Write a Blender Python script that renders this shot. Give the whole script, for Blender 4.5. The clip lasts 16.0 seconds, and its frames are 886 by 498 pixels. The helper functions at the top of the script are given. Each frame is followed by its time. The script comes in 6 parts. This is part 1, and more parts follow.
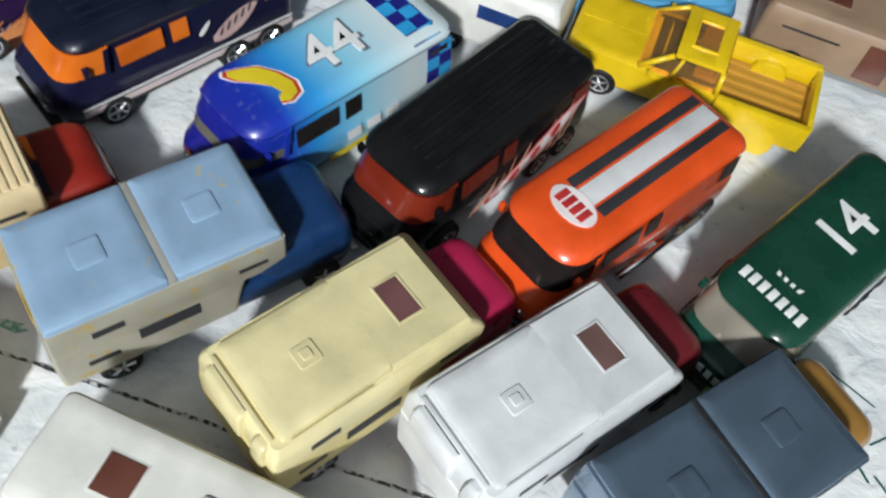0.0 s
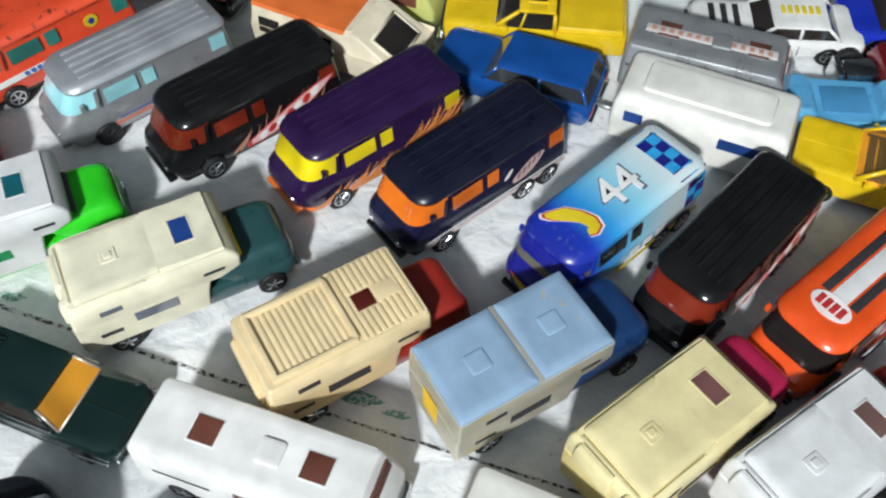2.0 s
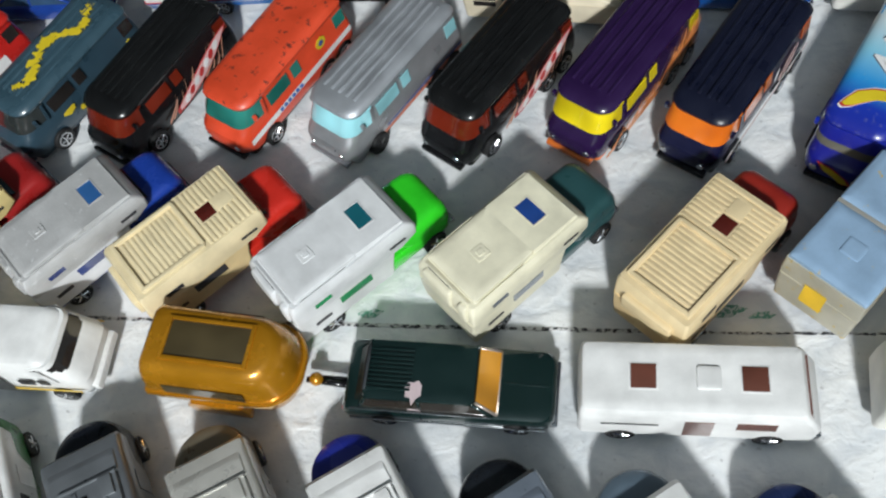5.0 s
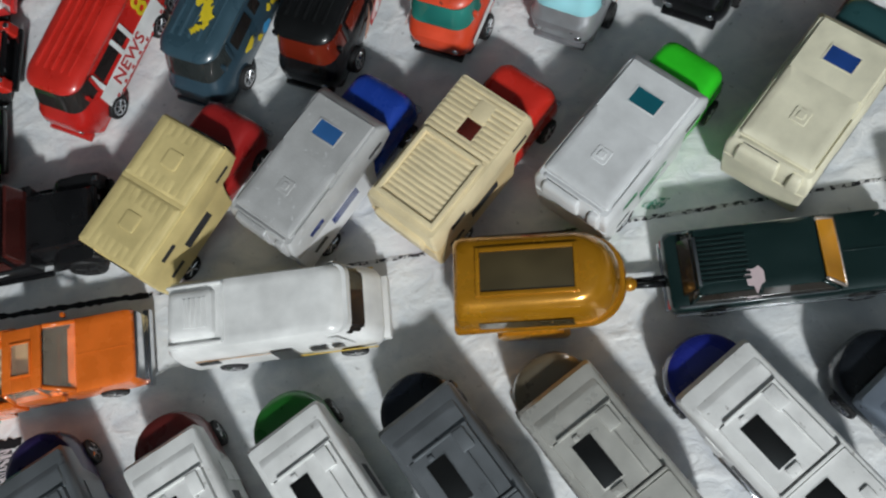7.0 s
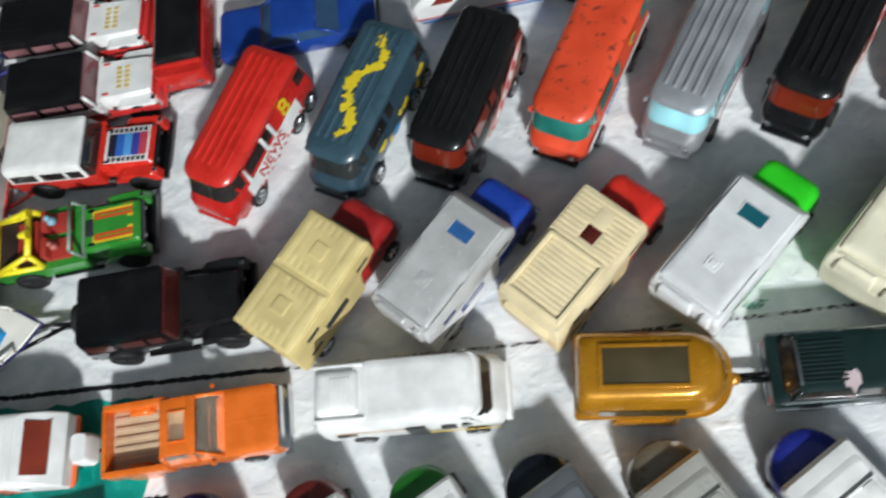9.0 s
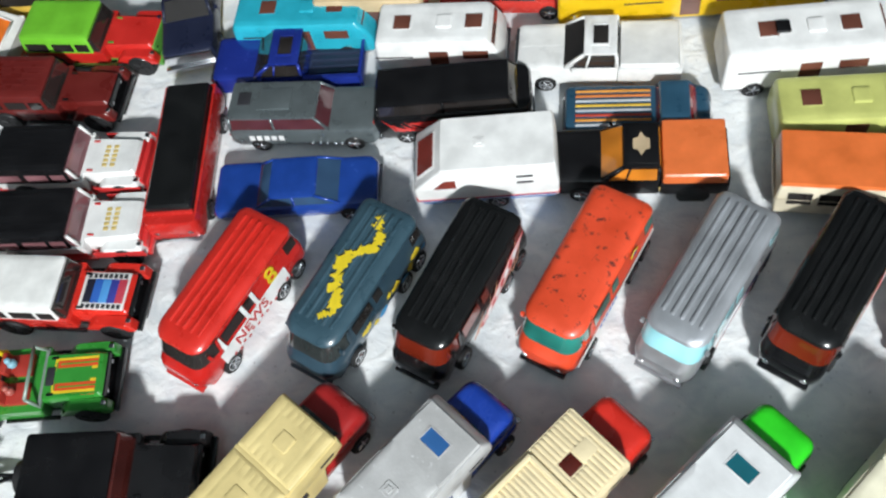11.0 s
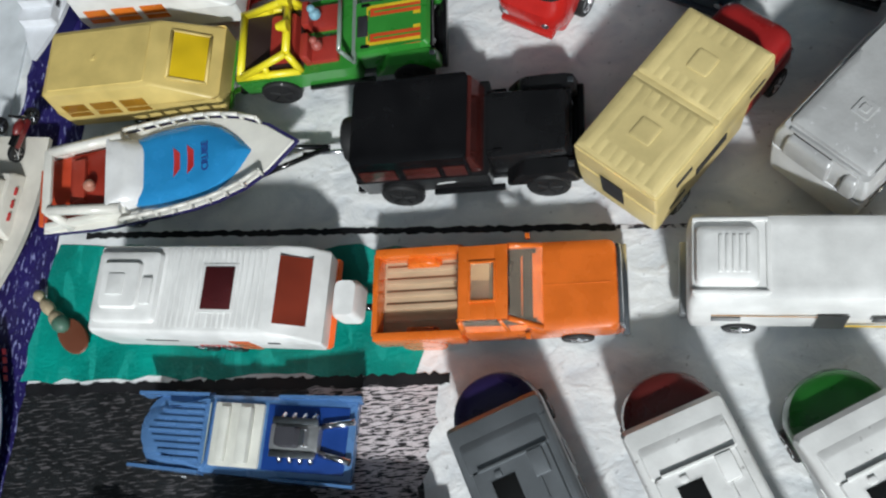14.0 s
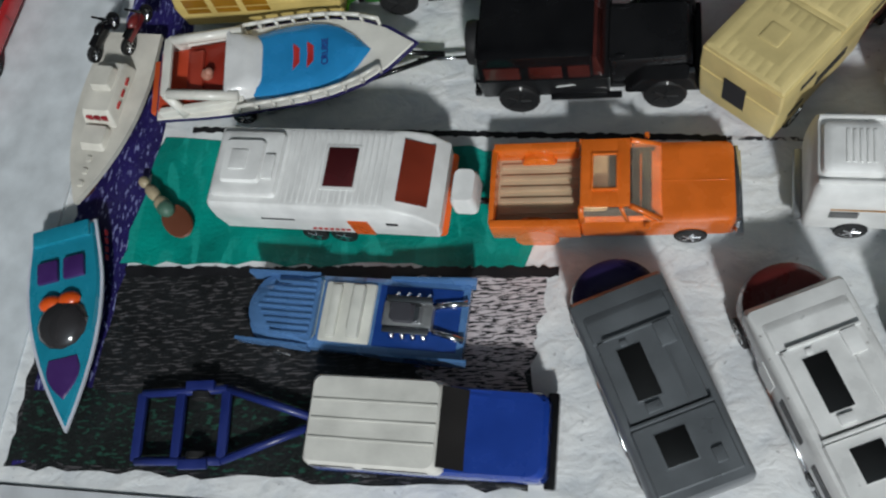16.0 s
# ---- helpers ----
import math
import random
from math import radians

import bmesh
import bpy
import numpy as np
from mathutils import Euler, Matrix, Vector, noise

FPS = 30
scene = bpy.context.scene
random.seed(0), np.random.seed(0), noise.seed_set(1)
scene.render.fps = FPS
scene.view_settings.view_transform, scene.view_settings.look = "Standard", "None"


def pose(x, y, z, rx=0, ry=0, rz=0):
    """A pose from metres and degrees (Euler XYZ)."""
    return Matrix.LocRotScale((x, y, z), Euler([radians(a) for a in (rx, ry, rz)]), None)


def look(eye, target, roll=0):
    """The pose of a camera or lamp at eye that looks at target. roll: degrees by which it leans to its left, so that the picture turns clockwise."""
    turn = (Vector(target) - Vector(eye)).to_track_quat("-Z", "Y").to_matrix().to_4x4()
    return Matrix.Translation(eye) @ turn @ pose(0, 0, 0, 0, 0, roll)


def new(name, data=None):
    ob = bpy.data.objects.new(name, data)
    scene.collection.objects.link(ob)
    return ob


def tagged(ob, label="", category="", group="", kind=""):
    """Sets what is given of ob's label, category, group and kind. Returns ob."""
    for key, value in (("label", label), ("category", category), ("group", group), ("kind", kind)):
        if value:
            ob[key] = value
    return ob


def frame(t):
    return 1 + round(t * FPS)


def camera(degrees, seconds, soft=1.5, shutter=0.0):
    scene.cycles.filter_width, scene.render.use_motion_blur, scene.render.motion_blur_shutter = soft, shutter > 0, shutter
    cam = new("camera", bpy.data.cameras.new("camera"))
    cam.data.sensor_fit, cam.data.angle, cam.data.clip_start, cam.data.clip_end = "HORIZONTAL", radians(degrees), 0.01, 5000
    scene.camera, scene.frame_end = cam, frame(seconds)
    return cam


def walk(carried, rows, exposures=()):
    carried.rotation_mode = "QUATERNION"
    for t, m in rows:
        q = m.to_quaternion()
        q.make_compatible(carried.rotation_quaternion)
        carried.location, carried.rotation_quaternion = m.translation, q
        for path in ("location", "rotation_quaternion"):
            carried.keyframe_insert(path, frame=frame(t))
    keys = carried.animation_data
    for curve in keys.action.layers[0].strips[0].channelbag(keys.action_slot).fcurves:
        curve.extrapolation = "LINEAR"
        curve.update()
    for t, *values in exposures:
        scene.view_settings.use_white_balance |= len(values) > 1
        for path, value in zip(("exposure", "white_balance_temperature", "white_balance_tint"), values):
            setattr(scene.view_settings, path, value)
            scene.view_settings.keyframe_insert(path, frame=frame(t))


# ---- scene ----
cam = camera(52.5, 16.0, soft=2.2, shutter=0.2)
PATH = [
    (0, (0.017, 0.075, 0.202), (-0.01, 1.142, -1.49), 12.2),
    (0.5, (0.006, 0.066, 0.23), (-0.131, 1.182, -1.424), 5.6),
    (1, (-0.004, 0.056, 0.245), (-0.213, 1.184, -1.393), 2.4),
    (1.5, (-0.024, 0.048, 0.256), (-0.238, 1.167, -1.388), 1.4),
    (2, (-0.041, 0.041, 0.264), (-0.295, 1.148, -1.383), -0.1),
    (2.5, (-0.063, 0.034, 0.271), (-0.306, 1.134, -1.382), -0.3),
    (3, (-0.082, 0.035, 0.28), (-0.335, 1.077, -1.408), -4.4),
    (3.2, (-0.092, 0.033, 0.287), (-0.338, 1.069, -1.407), -5.1),
    (5.3, (-0.171, 0.032, 0.304), (-0.375, 0.932, -1.47), -18.3),
    (5.5, (-0.182, 0.037, 0.302), (-0.373, 0.915, -1.484), -19.0),
    (6, (-0.213, 0.042, 0.301), (-0.449, 0.768, -1.547), -27.9),
    (6.5, (-0.242, 0.055, 0.305), (-0.461, 0.766, -1.551), -29.3),
    (7, (-0.264, 0.069, 0.302), (-0.476, 0.704, -1.583), -32.8),
    (7.5, (-0.275, 0.067, 0.308), (-0.528, 0.709, -1.569), -34.6),
    (8, (-0.291, 0.072, 0.326), (-0.608, 0.67, -1.556), -42.3),
    (8.5, (-0.311, 0.079, 0.343), (-0.636, 0.688, -1.535), -42.6),
    (9, (-0.29, 0.08, 0.346), (-0.534, 0.82, -1.495), -30.8),
    (9.2, (-0.276, 0.084, 0.35), (-0.44, 0.85, -1.49), -24.5),
    (11.3, (-0.284, 0.123, 0.347), (-0.496, 1.136, -1.364), -14.7),
    (11.5, (-0.307, 0.114, 0.334), (-0.549, 1.183, -1.338), -12.3),
    (12, (-0.333, 0.119, 0.308), (-0.619, 1.11, -1.406), -15.7),
    (12.5, (-0.365, 0.11, 0.3), (-0.783, 0.933, -1.474), -27.6),
    (13, (-0.372, 0.106, 0.277), (-0.803, 0.808, -1.545), -34.2),
    (13.5, (-0.396, 0.081, 0.274), (-0.861, 0.757, -1.55), -36.8),
    (14, (-0.398, 0.09, 0.268), (-0.86, 0.737, -1.568), -40.9),
    (14.5, (-0.42, 0.091, 0.273), (-0.884, 0.77, -1.55), -40.3),
    (15, (-0.441, 0.071, 0.264), (-0.874, 0.748, -1.568), -35.9),
    (15.5, (-0.45, 0.054, 0.266), (-0.899, 0.749, -1.555), -34.4),
    (16, (-0.442, 0.045, 0.271), (-0.854, 0.768, -1.548), -31.5),
]
walk(cam, [(t, look(eye, target, roll)) for t, eye, target, roll in PATH],
     ((0, -0.2), (1, -0.06), (2.5, -0.1), (3, -0.35), (5.5, -0.29), (6, -0.58), (7, -0.73), (8, -0.56), (8.5, -0.3), (9, -0.12), (11.5, 0.24), (12.5, 0.09), (13, 0.1), (13.5, -0.28), (14, -0.33), (15, -0.92), (16, -0.9)))

# ---- light ----
world = bpy.data.worlds.new("room_air")
scene.world = world
world.use_nodes = True
world.node_tree.nodes["Background"].inputs[0].default_value = (0.8, 0.88, 1.0, 1)
world.node_tree.nodes["Background"].inputs[1].default_value = 0.03
bulb = new("ceiling_bulb_light", bpy.data.lights.new("ceiling_bulb_light", "POINT"))
bulb.data.energy, bulb.data.shadow_soft_size, bulb.data.color = 285, 0.085, (0.955, 0.985, 0.985)
bulb.location = (-0.12, -1.55, 1.42)

# ---- materials ----
MATS = {}


def nodes_of(m):
    m.use_nodes = True
    t = m.node_tree
    return t, t.nodes, t.links, t.nodes["Principled BSDF"]


def add(t, kind, **kw):
    n = t.nodes.new(kind)
    for k, v in kw.items():
        if k in ("scale", "detail", "roughness", "distortion"):
            n.inputs[k.capitalize()].default_value = v
    return n


def ramp(t, src, p0, p1, c0, c1):
    r = t.nodes.new("ShaderNodeValToRGB")
    r.color_ramp.elements[0].position, r.color_ramp.elements[1].position = p0, p1
    r.color_ramp.elements[0].color, r.color_ramp.elements[1].color = (*c0, 1), (*c1, 1)
    t.links.new(src, r.inputs[0])
    return r.outputs[0]


def mix(t, fac, a, b):
    m = t.nodes.new("ShaderNodeMix")
    m.data_type = "RGBA"
    for v, i in ((fac, 0), (a, 6), (b, 7)):
        if hasattr(v, "default_value"):
            t.links.new(v, m.inputs[i])
        else:
            m.inputs[i].default_value = v if i == 0 else (*v, 1)
    return m.outputs[2]


def where(t):
    """Object coordinates, shifted for each object by its random number."""
    c, o, v = t.nodes.new("ShaderNodeTexCoord"), t.nodes.new("ShaderNodeObjectInfo"), t.nodes.new("ShaderNodeVectorMath")
    v.operation = "ADD"
    t.links.new(c.outputs["Object"], v.inputs[0])
    t.links.new(o.outputs["Random"], v.inputs[1])
    return v.outputs[0]


def paint(rgb, rough=0.32, metal=0.0, coat=0.5, chip=0.0, chipcol=(0.32, 0.31, 0.3), bump=0.03, clear=0.0):
    """Painted or moulded toy surface: fine grain, cloudy wear, dust and, if asked for, chipped spots."""
    key = (rgb, rough, metal, coat, chip, chipcol, bump, clear)
    if key in MATS:
        return MATS[key]
    m = bpy.data.materials.new("toy_paint")
    t, ns, ln, b = nodes_of(m)
    p = where(t)
    big, fine = add(t, "ShaderNodeTexNoise", scale=90, detail=5), add(t, "ShaderNodeTexNoise", scale=900, detail=3)
    for n in (big, fine):
        ln.new(p, n.inputs["Vector"])
    dark, light = [c * 0.82 for c in rgb], [min(1, c * 1.08 + 0.004) for c in rgb]
    col = ramp(t, big.outputs[0], 0.3, 0.7, dark, light)
    dust = ramp(t, fine.outputs[0], 0.6, 0.8, (0, 0, 0), (0.13, 0.13, 0.13))
    col = mix(t, dust, col, [min(1, c * 1.15 + 0.035 * min(1, 6 * max(rgb))) for c in rgb])
    if chip:
        c = add(t, "ShaderNodeTexNoise", scale=260, detail=6, roughness=0.7)
        ln.new(p, c.inputs["Vector"])
        col = mix(t, ramp(t, c.outputs[0], 0.66 - chip, 0.68 - chip, (0, 0, 0), (1, 1, 1)), col, chipcol)
    ln.new(col, b.inputs["Base Color"])
    ln.new(ramp(t, big.outputs[0], 0.3, 0.75, [max(0.03, rough * 0.8)] * 3, [min(1, rough * 1.35)] * 3), b.inputs["Roughness"])
    b.inputs["Metallic"].default_value = metal
    b.inputs["Specular IOR Level"].default_value = 0.3 if max(rgb) < 0.07 and not metal else 0.5
    b.inputs["Coat Weight"].default_value = coat
    b.inputs["Coat Roughness"].default_value = 0.12
    b.inputs["Transmission Weight"].default_value = clear
    bp = t.nodes.new("ShaderNodeBump")
    bp.inputs["Strength"].default_value, bp.inputs["Distance"].default_value = bump * 4, 0.0004
    ln.new(fine.outputs[0], bp.inputs["Height"])
    ln.new(bp.outputs[0], b.inputs["Normal"])
    MATS[key] = m
    return m


def glass(rgb):
    """Tinted toy window plastic."""
    key = ("glass", rgb)
    if key in MATS:
        return MATS[key]
    m = bpy.data.materials.new("tinted_plastic")
    t, ns, ln, b = nodes_of(m)
    n = add(t, "ShaderNodeTexNoise", scale=70, detail=1)
    ln.new(where(t), n.inputs["Vector"])
    ln.new(ramp(t, n.outputs[0], 0.25, 0.75, [c * 0.7 for c in rgb], [min(0.95, c * 1.35 + 0.003) for c in rgb]), b.inputs["Base Color"])
    b.inputs["Roughness"].default_value = 0.12
    b.inputs["Coat Weight"].default_value = 1.0
    b.inputs["Coat Roughness"].default_value = 0.06
    MATS[key] = m
    return m


def clear(rgb):
    """Thin see-through tinted plastic."""
    return paint(rgb, 0.06, 0, 0.0, 0, (0, 0, 0), 0.004, 0.92)


def pane(name, bm, material, parent, label=""):
    """A see-through pane that lets the light in behind it."""
    ob = part(name, bm, material, parent, label)
    ob.visible_shadow = False
    return ob


def plastic(rgb, rough=0.45):
    return paint(rgb, rough, 0, 0.1, 0, (0, 0, 0), 0.03)


CHROME = paint((0.75, 0.75, 0.77), 0.14, 1.0, 0)
CAST = paint((0.42, 0.43, 0.44), 0.38, 0.75, 0, 0.03, (0.2, 0.2, 0.2), 0.08)
RUBBER = plastic((0.012, 0.012, 0.013), 0.6)
BLACK = paint((0.006, 0.006, 0.007), 0.13, 0, 0.3)
DARKGLASS = glass((0.02, 0.017, 0.016))
WHITE = plastic((0.78, 0.79, 0.8), 0.4)
INK = plastic((0.03, 0.03, 0.035), 0.5)

# ---- mesh tools, in millimetres ----


def arc(cx, cy, r, a0, n):
    return [(cx + r * math.cos(radians(a0 + 90 * i / n)), cy + r * math.sin(radians(a0 + 90 * i / n))) for i in range(n + 1)]


def ring_of(x0, x1, hw, r, hwf=None, rf=None, n=4):
    hwf, rf = hw if hwf is None else hwf, r if rf is None else rf
    return arc(x1 - rf, hwf - rf, rf, 0, n) + arc(x0 + r, hw - r, r, 90, n) + arc(x0 + r, -hw + r, r, 180, n) + arc(x1 - rf, -hwf + rf, rf, 270, n)


def domed(rings):
    """Adds inner rings that close a top outline with a slight crown."""
    top = rings[-1]
    cx, cy = sum(q[0] for q in top) / len(top), sum(q[1] for q in top) / len(top)
    half = max(abs(q[1] - cy) for q in top)
    return rings + [[(cx + (q[0] - cx) * k, cy + (q[1] - cy) * k, q[2] + 0.011 * half * (1 - k * k)) for q in top] for k in (0.8, 0.5, 0.15)]


def skin(bm, rings):
    """Joins rings of (x, y, z) of one length into a closed body."""
    vs = [[bm.verts.new(p) for p in r] for r in rings]
    for a, b in zip(vs, vs[1:]):
        for i in range(len(a)):
            j = (i + 1) % len(a)
            bm.faces.new((a[i], a[j], b[j], b[i]))
    bm.faces.new(list(reversed(vs[0])))
    bm.faces.new(vs[-1])
    return bm


def stack(*levels, bm=None, n=4):
    """A body from plan outlines one above another: (z, x0, x1, half width, radius[, half width in front, radius in front])."""
    return skin(bm or bmesh.new(), domed([[(x, y, lv[0]) for x, y in ring_of(*lv[1:], n=n)] for lv in levels]))


def boat_stack(*levels, bm=None, n=10):
    """A hull from plan outlines with a pointed bow: (z, stern, bow, half beam, fullness)."""
    rings = []
    for z, x0, x1, hw, p in levels:
        side = [(x0 + (x1 - x0) * u, hw * (0.86 + 0.14 * min(1, u * 4)) * max(0.0, 1 - max(0.0, (u - 0.3) / 0.7) ** p)) for u in [i / n for i in range(n + 1)]]
        side[-1] = (x1, 0.25)
        rings.append([(x, -y, z) for x, y in side] + [(x, y, z) for x, y in reversed(side)])
    return skin(bm or bmesh.new(), domed(rings))


def bx(x0, x1, y0, y1, z0, z1, r=0.0, bm=None):
    bm = bm or bmesh.new()
    m = Matrix.Translation(((x0 + x1) / 2, (y0 + y1) / 2, (z0 + z1) / 2)) @ Matrix.Diagonal((x1 - x0, y1 - y0, z1 - z0, 1))
    vs = bmesh.ops.create_cube(bm, size=1, matrix=m)["verts"]
    if r:
        bmesh.ops.bevel(bm, geom=list({e for v in vs for e in v.link_edges}), offset=r, segments=2, profile=0.6, affect="EDGES")
    return bm


def slab(pts, th=0.25, bm=None):
    """A thin plate: the outline pts, thickened along its own normal."""
    bm = bm or bmesh.new()
    p = [Vector(q) for q in pts]
    nrm = Vector((0, 0, 0))
    for a, b in zip(p, p[1:] + p[:1]):
        nrm += a.cross(b)
    nrm = nrm.normalized() * th
    lo, hi = [bm.verts.new(q) for q in p], [bm.verts.new(q + nrm) for q in p]
    bm.faces.new(list(reversed(lo)))
    bm.faces.new(hi)
    for i in range(len(p)):
        j = (i + 1) % len(p)
        bm.faces.new((lo[i], lo[j], hi[j], hi[i]))
    return bm


def rod(a, b, r, bm=None, n=8):
    bm = bm or bmesh.new()
    a, b = Vector(a), Vector(b)
    q = (b - a).to_track_quat("Z", "Y").to_matrix().to_4x4()
    bmesh.ops.create_cone(bm, cap_ends=True, segments=n, radius1=r, radius2=r, depth=(b - a).length, matrix=Matrix.Translation((a + b) / 2) @ q)
    return bm


def ball(c, r, bm=None, s=(1, 1, 1)):
    bm = bm or bmesh.new()
    bmesh.ops.create_uvsphere(bm, u_segments=12, v_segments=8, radius=r, matrix=Matrix.Translation(c) @ Matrix.Diagonal((*s, 1)))
    return bm


def mesh_of(name, bm, material, sharp=35):
    bmesh.ops.scale(bm, vec=(0.001, 0.001, 0.001), verts=bm.verts)
    bmesh.ops.recalc_face_normals(bm, faces=bm.faces)
    for f in bm.faces:
        f.smooth = len(f.verts) < 5
    me = bpy.data.meshes.new(name)
    bm.to_mesh(me)
    bm.free()
    me.set_sharp_from_angle(angle=radians(sharp))
    for f in me.polygons:
        f.use_smooth = f.loop_total < 5
    me.materials.append(material)
    return me


def part(name, bm, material, parent, label=""):
    ob = new(name, mesh_of(name, bm, material))
    ob.parent = parent
    if label:
        ob["label"] = label
    return ob


def thing(name, x, y, heading, label, category, group=""):
    ob = new(name)
    ob.empty_display_size = 0.01
    ob.matrix_basis = pose(x, y, 0, 0, 0, heading)
    return tagged(ob, label, category, group)


def lathe(profile, n=20):
    bm = bmesh.new()
    rings = [[(r * math.cos(2 * math.pi * i / n), y, r * math.sin(2 * math.pi * i / n)) for i in range(n)] for r, y in profile]
    return skin(bm, rings)


WHEELS = {}


def wheel(parent, x, y, r=5.2, w=3.6, rim=CHROME, z=None):
    """One wheel: tyre with a spoked rim as its sub-part."""
    key = (r, w, rim.name)
    if key not in WHEELS:
        h = w / 2
        tyre = lathe([(r * 0.62, -h), (r * 0.92, -h), (r, -h * 0.75), (r, h * 0.75), (r * 0.92, h), (r * 0.62, h)])
        bm = lathe([(r * 0.6, -h * 0.9), (r * 0.66, -h * 1.02), (r * 0.66, h * 1.02), (r * 0.55, h * 1.02), (r * 0.5, h * 0.7)])
        for k in range(5):
            for s in (-1, 1):
                rod((0, s * h * 0.95, 0), (r * 0.6 * math.cos(k * 1.2566), s * h * 0.95, r * 0.6 * math.sin(k * 1.2566)), r * 0.09, bm, 6)
        WHEELS[key] = (mesh_of("wheel", tyre, RUBBER), mesh_of("rim", bm, rim))
    a = new("wheel", WHEELS[key][0])
    a.parent = parent
    a.location = (x * 0.001, y * 0.001, (r if z is None else z) * 0.001)
    b = new("rim", WHEELS[key][1])
    b.parent = a
    return a


def axle_set(t, xs, y, r=5.2, w=3.6, rim=CHROME):
    for x in xs:
        for s in (-1, 1):
            wheel(t, x, s * y, r, w, rim)


def side_pane(t, x0, x1, z0, z1, hw0, hw1, material, name="side_window", both=True, rake0=0.0, rake1=0.0, th=0.25):
    """A pane on the flank; hw0 and hw1 are the flank's half widths at z0 and z1."""
    for s in (1, -1) if both else (1,):
        pts = [(x0, s * hw0, z0), (x1, s * hw0, z0), (x1 + rake1, s * hw1, z1), (x0 + rake0, s * hw1, z1)]
        part(name, slab(pts if s < 0 else pts[::-1], th), material, t)


def top_rect(t, name, x0, x1, y0, y1, z, material, th=0.25, label=""):
    return part(name, slab([(x0, y0, z), (x1, y0, z), (x1, y1, z), (x0, y1, z)], th), material, t, label)


def words(t, name, body, size, m, material, th=0.12):
    """Lettering in the built-in font, m in millimetres."""
    cu = bpy.data.curves.new(name, "FONT")
    cu.body, cu.size, cu.extrude, cu.align_x, cu.align_y, cu.offset = body, size, th, "CENTER", "CENTER", size * 0.012
    src = bpy.data.objects.new(name, cu)
    me = bpy.data.meshes.new_from_object(src)
    bpy.data.objects.remove(src)
    me.transform(Matrix.Scale(0.001, 4) @ m)
    me.materials.clear()
    me.materials.append(material)
    ob = new(name, me)
    ob.parent = t
    return ob


def flank(x, y, z, tilt=4.0, s=1):
    """Where lettering lies on a flank: reading along the flank as seen from outside."""
    return pose(x, s * y, z, 90 - tilt, 0, 180 if s > 0 else 0)


def blob_poly(rng, cx, cy, rx, ry, z, n=14, rough=0.35):
    return [(cx + rx * (1 + rng.uniform(-rough, rough)) * math.cos(2 * math.pi * i / n), cy + ry * (1 + rng.uniform(-rough, rough)) * math.sin(2 * math.pi * i / n), z) for i in range(n)]


def hatch(t, x, y, z, s, material, name="roof_hatch"):
    bm = stack((z - 0.2, x - s / 2, x + s / 2, s / 2, 0.5), (z + 0.45, x - s / 2 + 0.3, x + s / 2 - 0.3, s / 2 - 0.3, 0.5), n=2)
    stack((z + 0.4, x - s * 0.24, x + s * 0.24, s * 0.24, 0.4), (z + 0.8, x - s * 0.2, x + s * 0.2, s * 0.2, 0.4), bm=bm, n=2)
    bmesh.ops.translate(bm, vec=(0, y, 0), verts=bm.verts)
    return part(name, bm, material, t)

# ---- kinds of toy vehicles ----
RNG = random.Random(7)


def pillar_rods(t, pts, material, r=0.7):
    for a, b in pts:
        part("pillar", rod(a, b, r), material, t)


